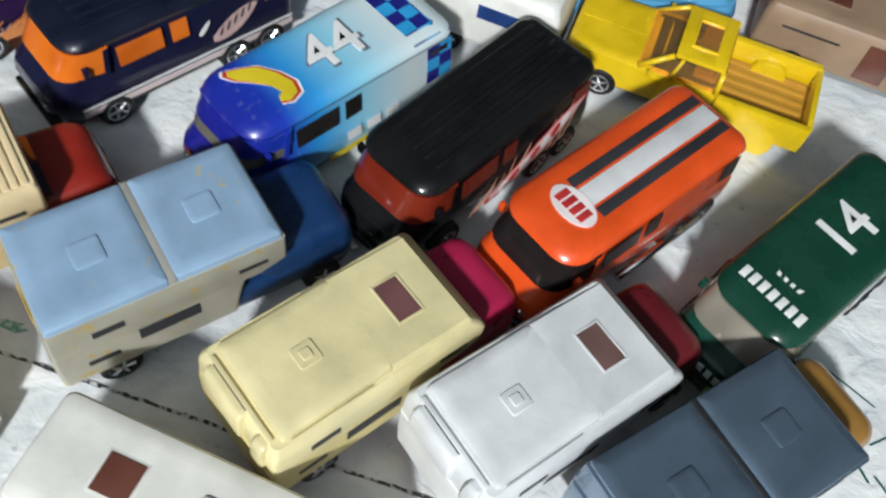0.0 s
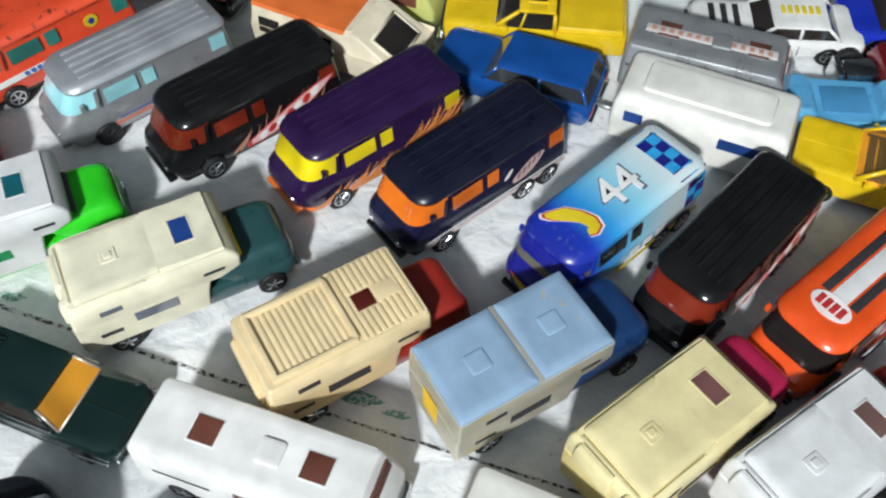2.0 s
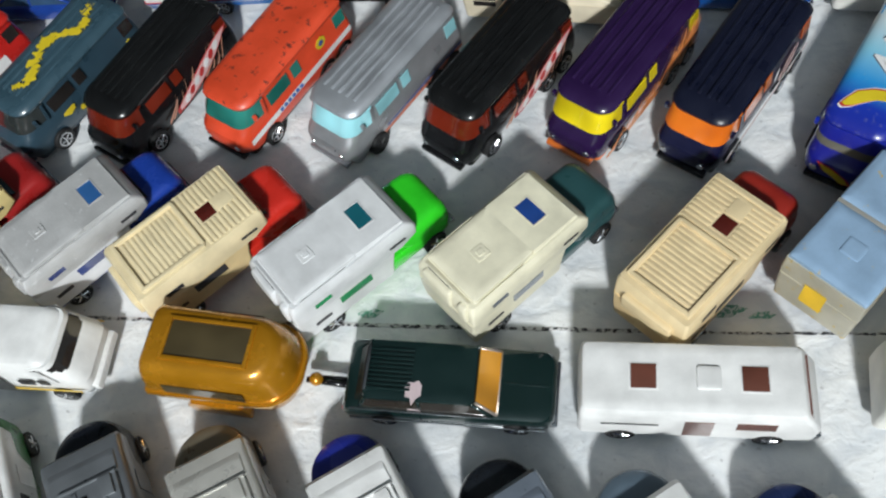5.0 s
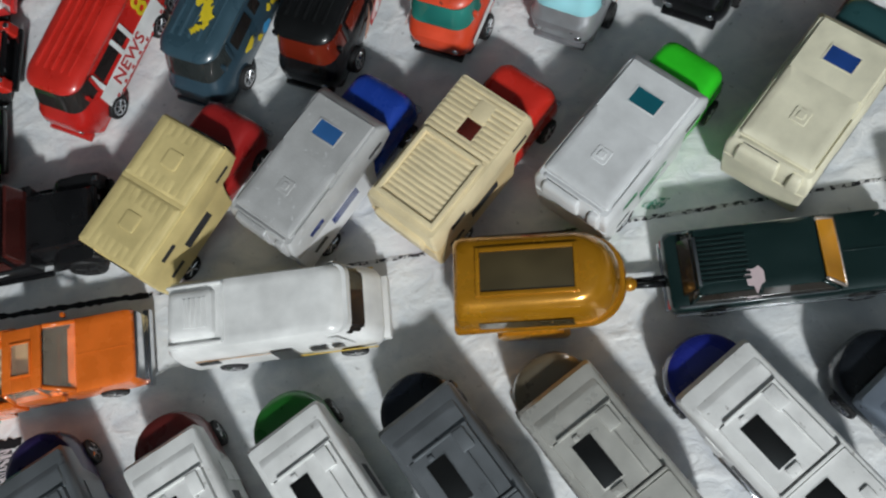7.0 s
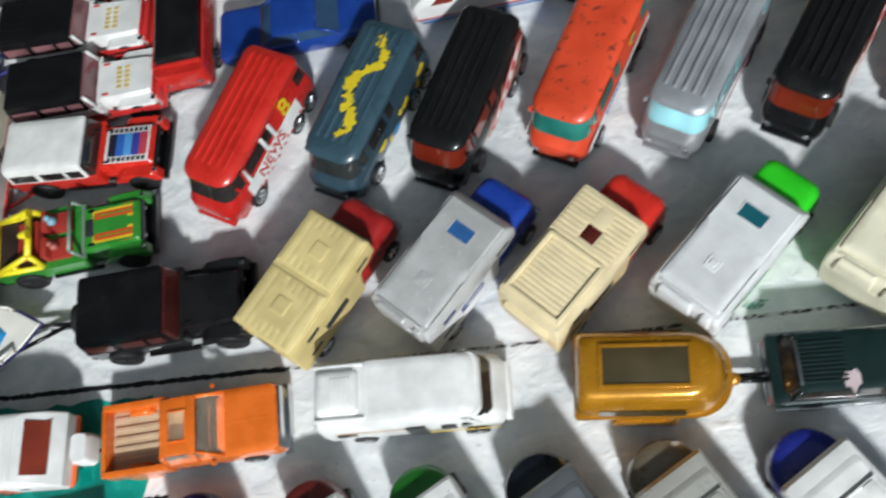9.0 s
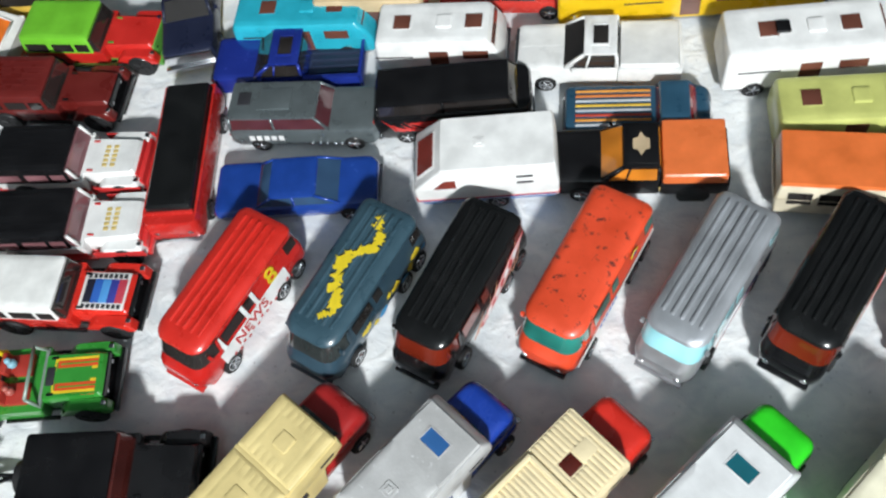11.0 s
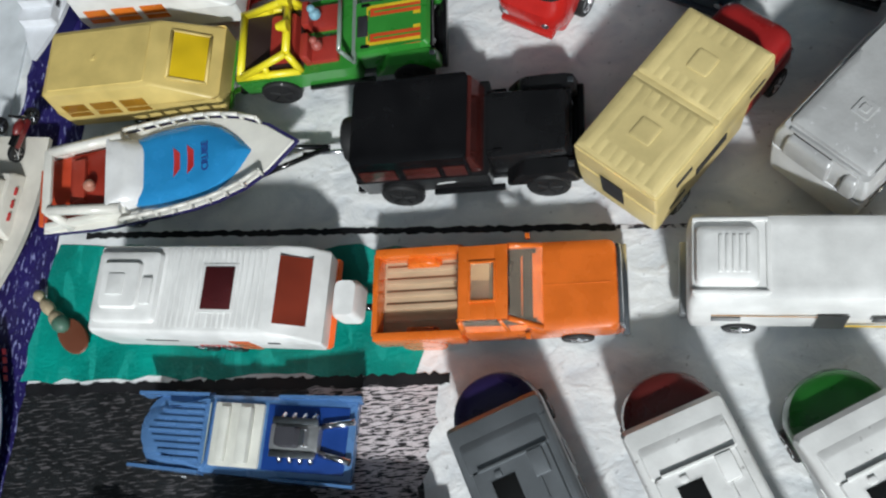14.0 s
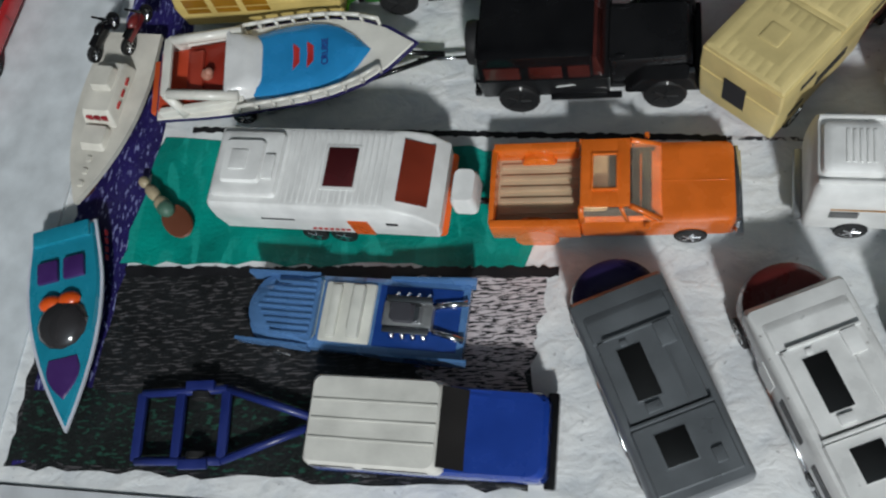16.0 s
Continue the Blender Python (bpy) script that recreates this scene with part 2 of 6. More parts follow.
def van(x, y, h, label, body, roof, win, chassis, ribs=True, rimm=CHROME, panes=True, screen=None):
    """Long one-box motorhome with a rounded cap roof and six wheels."""
    t = thing("toy_motorhome", x, y, h, label, "toy motorhome", "row of long toy motorhomes")
    part("chassis", stack((3, -32, 36, 11, 2), (6, -33, 38.5, 12, 2, 11, 5)), chassis, t)
    part("body", stack((5, -33, 37, 12.6, 3, 11.5, 5), (8, -34, 40, 13.6, 3, 12.4, 6), (13, -34, 40.4, 13.8, 3, 12.6, 6), (15.5, -33.9, 39.6, 13.7, 3, 12.5, 6), (17, -33.8, 37.6, 13.4, 3, 12.3, 6), (27.6, -32.5, 31.5, 12.4, 3, 11.6, 5.5)), body, t)
    part("roof", stack((27.2, -33.2, 32.3, 12.9, 4, 12.2, 6.5), (28.6, -33.5, 33, 13.2, 4, 12.6, 7), (29.8, -33, 32.3, 12.7, 4, 12.1, 7), (30.7, -31.5, 30.2, 11.4, 4, 10.8, 6.5), (31.1, -29, 27, 9, 4, 8.6, 5), n=6), roof, t)
    part("windscreen", stack((19.8, 22.9, 36.3, 13.36, 1, 12.4, 6), (22, 22.5, 35.2, 13.2, 1, 12.25, 6), (26.9, 21.5, 32.4, 12.75, 1, 11.95, 5.8)), screen or win, t)
    for s in (1, -1):
        part("pillar", slab([(23.2, s * 13.45, 19.4), (24.6, s * 13.45, 19.4), (23.4, s * 12.9, 27), (22, s * 12.9, 27)][::-s], 0.25), body, t)
    if panes:
        side_pane(t, 7, 20, 19.4, 25.6, 13.18, 12.65, win)
        side_pane(t, -0.5, 4.5, 19.4, 25.6, 13.18, 12.65, win)
        side_pane(t, -31, -24.5, 19.4, 25.6, 13.18, 12.65, win)
        part("rear_window", slab([(-33.7, 8, 18.6), (-33.7, -8, 18.6), (-32.8, -8, 26), (-32.8, 8, 26)][::-1], 0.3), win, t)
    if ribs:
        for i in range(5):
            yy, hw = -7.6 + i * 3.8, 0.8
            top = 32.15 - 0.16 * abs(i - 2)
            part("roof_rib", stack((30.2, -29.5, 25.5, hw, 0.4), (top - 0.3, -29, 25, hw - 0.1, 0.4), (top, -28.6, 24.4, hw - 0.45, 0.35), n=3), roof, t).location = (0, yy * 0.001, 0)
    part("front_bumper", bx(37.5, 41.2, -10, 10, 5.2, 7.6, 0.8), chassis, t)
    for s in (1, -1):
        part("headlight", lathe([(1.3, -0.5), (1.5, 0), (1.2, 0.6)], 12), CHROME, t).matrix_basis = pose(0.0398, s * 0.0075, 0.011, 0, 0, -90)
        part("mirror", bx(28.5, 30, s * 13.4 - 0.8, s * 13.4 + 0.8, 21, 24, 0.3), body, t)
    axle_set(t, (24, -13.5, -25), 12.3, 5.1, 3.6, rimm)
    return t


def flank_y(z):
    return 13.86 if z < 15.5 else 13.86 - (z - 15.5) * 0.115


def sweep_decal(t, s, x0, x1, z0, z1, material, name="side_graphic", seed=1, n=7):
    """Printed flames: slender licking tongues that rise towards the rear."""
    g = random.Random(seed)
    for i in range(n * 2):
        u = i / (2 * n)
        xa = x0 + (x1 - x0) * u
        h = (z1 - z0) * (0.72 + 0.28 * u) * g.uniform(0.6, 1.05)
        run, w = g.uniform(5, 9), g.uniform(0.8, 1.35)
        zb = z0 + (z1 - z0) * 0.25 * u * g.uniform(0.2, 1)
        up, dn = [], []
        for k in range(6):
            v = k / 5
            xx = max(-33, xa - run * v * 1.1 + 0.8 * math.sin(v * 5 + i))
            zz = zb + h * (0.35 * v + 0.65 * v * v)
            ww = w * (0.35 + 1.5 * v * (1 - v) * 1.6) * (1 - 0.75 * v)
            up.append((xx, zz + ww))
            dn.append((xx, zz - ww))
        pts = [(a, s * (flank_y(c) + 0.01 * (i % 3)), c) for a, c in dn + up[::-1]]
        part(name, slab(pts if s > 0 else pts[::-1], 0.12), material, t)


def leaf_decal(t, s, x0, x1, z0, z1, w, material, name, lift=0.0):
    """A long pointed printed emblem rising towards the rear."""
    up, dn = [], []
    for k in range(9):
        v = k / 8
        ww = w * (math.sin(math.pi * min(1, 0.06 + v * 0.94)) ** 0.7)
        zz = z0 + (z1 - z0) * v ** 1.25
        up.append((x0 + (x1 - x0) * v, zz + ww))
        dn.append((x0 + (x1 - x0) * v, zz - ww))
    pts = [(a, s * (flank_y(c) + lift), c) for a, c in dn + up[::-1]]
    return part(name, slab(pts if s > 0 else pts[::-1], 0.12), material, t)


def side_bars(t, s, x0, x1, z, hgt, material, n=6, y=13.9, name="printed_bar"):
    """Unreadable lettering on the flank as short bars."""
    w = (x1 - x0) / n
    for i in range(n):
        a, b = x0 + i * w, x0 + i * w + w * 0.7
        pts = [(a, s * y, z), (b, s * y, z), (b + 0.4, s * (y - 0.05), z + hgt), (a + 0.4, s * (y - 0.05), z + hgt)]
        part(name, slab(pts if s < 0 else pts[::-1], 0.12), material, t)


def band(t, x0, x1, z0, z1, material, y=13.85, name="side_stripe"):
    side_pane(t, x0, x1, z0, z1, y, y, material, name, th=0.1)


def camper(x, y, h, label, style, shell, cab, win, side=None, win2=None, front=17.0, trim=None):
    """Pickup truck with a cab-over camper body on its bed."""
    t = thing("toy_camper_truck", x, y, h, label, "toy camper", "row of toy camper trucks")
    trim = trim or shell
    nose = 26 + front
    part("truck_body", stack((5, -27, nose - 2, 12, 2, 11.5, 4), (8.5, -27.5, nose, 12.9, 2, 12.6, 5), (13, -27.5, nose, 12.9, 2, 12.4, 5), (14, -27, nose - 0.8, 12.4, 2, 11.8, 5)), cab, t)
    part("bonnet", stack((13.5, 22, nose - 0.4, 12.6, 2, 12, 4.5), (17.5, 18, nose - 0.6, 12.5, 2, 11.9, 4.5), (20, 16, nose - 1.6, 12.1, 2, 11.3, 4.5), (21.4, 14, nose - 3.2, 11.2, 2, 10.4, 4.5), (21.9, 12, nose - 5.5, 9.8, 2, 9, 4), n=6), cab, t)
    part("cab_roof", stack((18, 8, 27, 11.8, 2, 11, 3), (24, 8, 24.6, 11, 2, 10.4, 3)), cab, t)
    part("windscreen", slab([(27.6, 9.5, 21.8), (27.6, -9.5, 21.8), (25, -9, 24), (25, 9, 24)][::-1], 0.3), DARKGLASS, t)
    part("bumper", bx(nose - 1.2, nose + 0.9, -11, 11, 5.2, 7.4, 0.5), CHROME, t)
    bm = stack((8, -28.5, 13, 13.9, 1.2), (15, -28.7, 14, 14.3, 1.2), (22.5, -28.4, 16, 14.6, 1.2))
    part("lower_shell", bm, side or shell, t)
    if style == "smooth":
        part("upper_shell", stack((21.8, -28, 20, 14.6, 1.2), (24.5, -28, 26.3, 14.7, 1.2), (28.6, -27.7, 26.6, 14.6, 1.2), (30.6, -27.2, 25.4, 14.2, 1.4), (32.3, -26.2, 23.2, 13.3, 1.4)), shell, t)
        part("front_roof_panel", skin(bmesh.new(), [[(2.5, -12.8, 32), (2.5, 12.8, 32), (2.5, 12, 34), (2.5, -12, 34)], [(22.8, -12.6, 32), (22.8, 12.6, 32), (22.8, 12, 33), (22.8, -12, 33)]]), shell, t)
        part("rear_roof_panel", stack((32, -24.4, 2.6, 12.6, 1), (33.6, -24, 2.6, 12.2, 1), (34, -23.4, 2.5, 11.6, 1)), shell, t)
        for a, b, c, d in ((-26.2, -25.2, -11, 11), (-22.6, -3, 12.9, 13.3), (-22.6, -3, -13.3, -12.9)):
            part("roof_ledge", bx(a, b, c, d, 31.5, 33, 0.25), shell, t)
        for c, hw in ((-9.6, 2.2), (3.4, 7.2)):
            part("rear_ledge", stack((24, -29.2, -27.5, hw, 0.8), (30, -28.9, -26, hw - 0.2, 0.8), (31.6, -28.2, -25.8, hw - 0.5, 0.8), (32, -27.6, -25.8, hw - 1, 0.6), n=3), shell, t).location = (0, c * 0.001, 0)
        part("rear_slot", bx(-26.4, -25.6, -2.6, 9.6, 31.6, 32.45, 0.1), INK, t)
        hatch(t, -10.5, 0, 34, 5.6, shell)
        wz = lambda xx: 34 - (xx - 2.5) * 0.049
        part("roof_window", slab([(9.6, -4.9, wz(9.6)), (15.6, -4.9, wz(15.6)), (15.6, 4.9, wz(15.6)), (9.6, 4.9, wz(9.6))], 0.05), win, t, "tinted plastic roof window")
        for a, b, c, d in ((9.1, 9.6, -5.4, 5.4), (15.6, 16.1, -5.4, 5.4), (9.6, 15.6, 4.9, 5.4), (9.6, 15.6, -5.4, -4.9)):
            part("window_frame", bx(a, b, c, d, 32.6, wz((a + b) / 2) + 0.2, 0.1), shell, t)
    elif style == "ridged":
        part("upper_shell", stack((21.8, -28, 20, 14.6, 1.2), (24.5, -28, 25.8, 14.7, 1.2), (31.5, -27.4, 25.8, 14.4, 1.2), (33, -26.6, 25.2, 13.8, 1.2)), shell, t)
        for i in range(11):
            xx = -20.5 + i * 2.05
            part("roof_rib", bx(xx - 0.62, xx + 0.62, -10.4, 10.4, 32.6, 33.5, 0.35), shell, t)
        for a, b, c, d in ((-24.3, -22.6, -11.6, 11.6), (-24.3, 2.6, 10.9, 12.5), (-24.3, 2.6, -12.5, -10.9), (1.6, 3.2, -11.6, 11.6)):
            part("roof_border", bx(a, b, c, d, 32.6, 34.4, 0.4), shell, t)
        for i in range(10):
            xx = 5 + i * 2.05
            for c, d in ((-13, -4.2), (3.4, 13)) if 6.5 < xx < 15 else ((-13, 13),):
                part("roof_rib", bx(xx - 0.66, xx + 0.66, c, d, 32.6, 33.6, 0.35), shell, t)
        part("roof_window", bx(7, 13.4, -3.4, 2.8, 32.7, 33.3, 0.1), win, t, "square dark red roof window")
        part("roof_plate", bx(14, 21, -3.4, 2.8, 32.7, 33.7, 0.2), shell, t)
        part("rear_step", bx(-30, -27.5, -10, 10, 20, 28, 1.0), shell, t)
        for a in (-24, -12.5):
            part("vent_slot", slab([(a, 14.75, 24.5), (a + 7.5, 14.75, 24.5), (a + 7.5, 14.7, 26), (a, 14.7, 26)][::-1], 0.12), INK, t)
    else:
        part("upper_shell", stack((21.8, -28, 20, 14.6, 0.8), (24.5, -28, 25.8, 14.8, 0.8), (32, -27.6, 25.8, 14.5, 0.8)), side or shell, t)
        for a, b in ((-27.2, -0.7), (0.7, 25.3)):
            part("roof_panel", stack((31.9, a, b, 14.3, 0.7), (33.4, a + 0.2, b - 0.2, 14.0, 0.7), (33.8, a + 0.7, b - 0.7, 13.5, 0.6)), shell, t)
            if style == "planked":
                for k in range(8):
                    part("roof_plank", bx(a + 1.2, b - 1.2, -12.2 + k * 3.1, -9.6 + k * 3.1, 33.5, 33.9, 0.12), shell, t)
        part("roof_joint", bx(-0.9, 0.9, -14.2, 14.2, 31.9, 33.3, 0.2), trim, t)
        for xx in (-13, 12.5):
            part("roof_hatch", stack((33.5, xx - 3.6, xx + 3.6, 3.6, 0.8), (34.25, xx - 3.3, xx + 3.3, 3.3, 0.8), (34.4, xx - 2.8, xx + 2.8, 2.8, 0.6), n=3), shell, t)
        part("rear_opening", slab([(-28.8, 5, 14), (-28.8, -3, 14), (-28.5, -3, 25), (-28.5, 5, 25)][::-1], 0.2), win2 or INK, t)
    side_pane(t, -19, -12, 25, 27.2, 14.72, 14.66, INK if style != "smooth" else (win2 or INK), th=0.15)
    side_pane(t, -10, 4, 16, 20.5, 14.4, 14.6, (win2 or INK) if style == "smooth" else INK, th=0.2)
    side_pane(t, -22, -15, 13.5, 15.5, 14.2, 14.35, INK, "side_slot", th=0.15)
    side_pane(t, 14, 21, 25.5, 26.8, 14.75, 14.72, INK, "side_slot", th=0.12)
    axle_set(t, (-16, nose - 10.5), 11.8, 5.0, 3.4, CHROME)
    return t


def coachbuilt(x, y, h, label, body, cab, sky=glass((0.006, 0.006, 0.006))):
    """Low coach-built motorhome with a rounded coloured cab under its front."""
    t = thing("toy_coachbuilt_motorhome", x, y, h, label, "toy motorhome", "row of coach-built toy motorhomes")
    part("cab", stack((5, 0, 33, 12, 2, 12, 10), (9, 0, 35, 13.2, 2, 13.2, 12), (15, 0, 35, 13.2, 2, 13.2, 12.4), (18, 0, 34, 12.6, 2, 12.6, 12), (19.4, 0, 31.5, 11, 2, 11, 10.6), n=7), cab, t)
    part("lower_trim", stack((4.5, -36, 6, 12.6, 1.5), (10, -37, 8, 13.6, 1.5)), cab, t)
    part("body", stack((9.5, -37.5, 12, 13.8, 1.4), (18, -38, 15, 14.2, 1.4), (20, -38, 22.5, 14.2, 1.4), (24.5, -37.8, 23, 14.1, 1.4), (26.6, -37.4, 21.5, 13.6, 1.4), (27.5, -37, 17, 12.8, 1.4)), body, t)
    part("front_roof_panel", stack((27, 8, 18, 12, 1), (28.4, 8.4, 15, 11.4, 1)), body, t)
    part("roof_deck", stack((27.2, -15.6, 8.4, 11.2, 0.6), (29, -15.2, 8, 10.8, 0.6)), body, t)
    part("rear_deck", stack((27.2, -35, -17, 12, 0.6), (28.9, -34.6, -17.3, 11.4, 0.6)), body, t)
    part("roof_step", bx(7.9, 8.7, -11, 9, 28.4, 29.7, 0.2), body, t)
    part("roof_step", bx(-16.9, -15.9, -11.5, 11.5, 28.2, 29.8, 0.25), body, t)
    for a, b, c, d in ((-10.5, 4.5, -0.2, 6.6), (-29, -20, -2, 6.4)):
        z = 29 if a > -15 else 28.9
        part("skylight", bx(a, b, c, d, z - 0.3, z + 0.35, 0.15), sky, t, "dark smoked skylight")
        part("skylight_rim", bx(a - 0.5, b + 0.5, c - 0.5, d + 0.5, z - 0.3, z + 0.12, 0.1), body, t)
    part("roof_box", bx(1, 8, -9.4, -5, 28.6, 30.2, 0.5), body, t)
    part("roof_rail", bx(-15, 1, -6.4, -5.8, 28.8, 29.7, 0.15), body, t)
    part("roof_vent", bx(-14.3, -11.6, 1.2, 5.4, 28.8, 30.0, 0.4), body, t)
    part("roof_vent", bx(5, 6.6, 3, 5, 28.8, 29.7, 0.3), body, t)
    part("roof_box", bx(-32, -28, -8.6, -5.6, 28.6, 29.9, 0.4), body, t)
    side_pane(t, -30, -20, 17, 22, 14.2, 14.1, INK)
    side_pane(t, -14, -2, 17, 22, 14.2, 14.1, INK)
    side_pane(t, 2, 9, 11, 21, 14.2, 14.15, body, "side_door", th=0.3)
    part("side_pipe", rod((-20, 13.9, 8), (4, 13.9, 8), 0.8), CHROME, t)
    for s in (1, -1):
        part("headlight", ball((32.3, s * 7.5, 10.5), 1.1), CHROME, t)
    axle_set(t, (-25, 22), 12.2, 4.8, 3.4)
    return t


def car(name, x, y, h, label, cat, body, win, dims, roofm=None, rimm=CHROME, r=4.8, grp=""):
    """Closed car: dims are x0, x1, half width, belt, cabin foot x0 x1, roof x0 x1, roof height."""
    x0, x1, hw, zb, c0, c1, t0, t1, zr = dims
    t = thing(name, x, y, h, label, cat, grp)
    roofm = roofm or body
    part("body", stack((3.6, x0 + 2, x1 - 2, hw - 1.2, 2, hw - 1.6, 3), (7.5, x0, x1, hw, 3, hw - 0.5, 4), (zb - 2, x0 + 0.2, x1 - 0.2, hw, 3, hw - 0.7, 4.5), (zb - 0.6, x0 + 1, x1 - 1, hw - 0.6, 3, hw - 1.3, 4.5), (zb, x0 + 2.5, x1 - 2.8, hw - 1.8, 3, hw - 2.6, 4)), body, t)
    part("cabin_glass", stack((zb - 0.6, c0, c1, hw - 1.7, 1.6), (zr - 0.9, t0, t1, hw - 3.3, 1.6)), win, t)
    part("roof", stack((zr - 1.3, t0 - 0.5, t1 + 0.5, hw - 3.0, 2), (zr - 0.4, t0, t1, hw - 3.2, 2), (zr, t0 + 2, t1 - 2, hw - 4.6, 2)), roofm, t)
    for s in (1, -1):
        mid = (t0 + t1) / 2
        for a, b in ((c0 + 0.6, t0 + 0.6), (mid, mid), (c1 - 0.6, t1 - 0.6)):
            part("pillar", rod((a, s * (hw - 1.9), zb - 0.5), (b, s * (hw - 3.5), zr - 0.9), 0.75, n=6), roofm, t)
        part("headlight", ball((x1 - 0.9, s * (hw - 4), zb - 4), 1.3, None, (0.6, 1.2, 0.8)), CHROME, t)
        part("tail_light", bx(x0 - 0.2, x0 + 1, s * (hw - 3.4) - 1.4, s * (hw - 3.4) + 1.4, zb - 5, zb - 3.4, 0.2), glass((0.4, 0.02, 0.01)), t)
        part("door_seam", slab([(mid - 0.15, s * (hw + 0.02), 5), (mid + 0.15, s * (hw + 0.02), 5), (mid + 0.15, s * (hw + 0.02), zb - 2), (mid - 0.15, s * (hw + 0.02), zb - 2)][::-s], 0.06), INK, t)
    part("front_bumper", bx(x1 - 1.5, x1 + 0.9, -hw + 2, hw - 2, 4.6, 6.6, 0.5), CHROME, t)
    part("rear_bumper", bx(x0 - 0.9, x0 + 1.5, -hw + 2, hw - 2, 4.6, 6.6, 0.5), CHROME, t)
    axle_set(t, (x0 + 14, x1 - 13), hw - 1.6, r, 3.4, rimm)
    return t


def pickup(x, y, h, label, body, win, bedm, seats, lower=None, cover=None, grp="", ctop=17, chw=13.2):
    """Pickup with an open bed, a sunroof and a raked windscreen."""
    t = thing("toy_pickup", x, y, h, label, "toy pickup", grp)
    part("chassis", stack((3.2, -36, 36, 11.5, 2), (6, -37, 37.6, 13.4, 2)), lower or CHROME, t)
    part("bonnet", stack((5.5, 6, 36.5, 13.8, 2, 13.4, 2.5), (12.5, 6, 37.2, 14, 2, 13.6, 2.5), (15.2, 6, 36.8, 13.6, 2, 13, 2.5), (15.9, 6, 35.5, 12.4, 2, 12, 2.5)), body, t)
    part("bonnet_crease", bx(15, 35, -0.25, 0.25, 15.7, 16.1, 0.1), body, t)
    part("cab", stack((5.5, -9, 12, 13.8, 1.2), (14.5, -9, 13.5, 13.8, 1.2), (15.6, -9, 15, 13.4, 1.2)), body, t)
    part("cab_floor", bx(-8, 13.6, -11.4, 11.4, 15.5, 15.95), INK, t)
    part("seat", stack((15.4, -7.6, -0.5, 9.8, 1), (17.2, -7.4, -0.8, 9.4, 1)), seats, t)
    part("seat_back", stack((15.6, -8.4, -5.6, 9.8, 1), (20.6, -8.4, -6.6, 9.2, 0.8)), seats, t)
    part("dashboard", stack((15.4, 9.4, 12.8, 10.6, 1), (17, 9.8, 12, 10, 1)), INK, t)
    part("steering_wheel", lathe([(1.9, -0.3), (2.4, -0.3), (2.4, 0.3), (1.9, 0.3)], 14), INK, t).matrix_basis = pose(0.0062, 0.0048, 0.0186, 0, 0, 75)
    for a, b, c, d in ((-8.4, -4.6, -11.2, 11.2), (2.4, 6.4, -11.2, 11.2), (-4.9, 2.7, 5.6, 11.2), (-4.9, 2.7, -11.2, -5.6)):
        part("roof", bx(a, b, c, d, 21.7, 23.1, 0.45), body, t)
    for a, b, c, d in ((-5.2, -4.5, -6.2, 6.2), (2.3, 3.0, -6.2, 6.2), (-4.6, 2.4, 5.5, 6.2), (-4.6, 2.4, -6.2, -5.5)):
        part("sunroof_frame", bx(a, b, c, d, 22.6, 23.7, 0.2), body, t)
    pane("sunroof", bx(-4.6, 2.4, -5.6, 5.6, 22.7, 23.2, 0.1), win, t, "tinted sunroof in a raised frame")
    pane("windscreen", slab([(15.6, 11.6, 15.6), (15.6, -11.6, 15.6), (6.8, -10.2, 21.8), (6.8, 10.2, 21.8)][::-1], 0.3), win, t)
    pane("rear_window", slab([(-8.9, -10, 15.8), (-8.9, 10, 15.8), (-8.6, 9.6, 21.6), (-8.6, -9.6, 21.6)][::-1], 0.3), win, t)
    for s in (1, -1):
        pillar_rods(t, (((15.2, s * 12.6, 15.5), (6.4, s * 10.9, 22)), ((-8.4, s * 13, 15.4), (-8.2, s * 11, 22))), body, 0.9)
        pts = [(-7.4, s * 13.0, 15.6), (12.5, s * 13.0, 15.6), (6.0, s * 11.3, 21.4), (-7.4, s * 11.3, 21.4)]
        pane("side_window", slab(pts if s < 0 else pts[::-1], 0.25), win, t)
        part("pillar", rod((5.4, s * 13.1, 15.5), (3.6, s * 11.2, 21.8), 0.6, n=6), body, t)
        part("bed_wall", bx(-37, -9, s * 13.9 - 1.3 - 0.6 * s, s * 13.9 + 1.3 - 0.6 * s, 6, 15.4, 0.5), body, t)
        part("wheel_hump", stack((8, -29, -17, 1.5, 1), (11.5, -27.5, -18.5, 1.4, 1), (12.6, -25, -21, 1.0, 0.8), n=3), body, t).location = (0, s * 0.0111, 0)
        part("mirror", bx(10.5, 12, s * 15.2 - 0.9, s * 15.2 + 0.9, 15.6, 17.4, 0.3), body, t)
        part("headlight", bx(37, 37.9, s * 9.5 - 2, s * 9.5 + 2, 9.5, 12.4, 0.4), CHROME, t)
        part("wheel_arch", lathe([(6.4, -0.5), (7.0, -0.5), (7.0, 0.5), (6.4, 0.5)], 18), body, t).location = (-0.023, s * 0.0142, 0.005)
    part("tailgate", bx(-37.6, -35.8, -13, 13, 6, 15, 0.5), body, t)
    part("bed_floor", bx(-36, -9, -12, 12, 6.5, 8.2), bedm, t)
    if cover:
        part("bed_cover", stack((14.8, -36.5, -9.6, chw, 1), (ctop - 0.6, -36.2, -9.8, chw - 0.3, 1), (ctop, -35.6, -10.2, chw - 1, 1)), cover, t)
    else:
        for k in range(6):
            part("bed_rib", bx(-35, -10, -10.5 + k * 4 - 0.8, -10.5 + k * 4 + 0.8, 8, 9, 0.25), bedm, t)
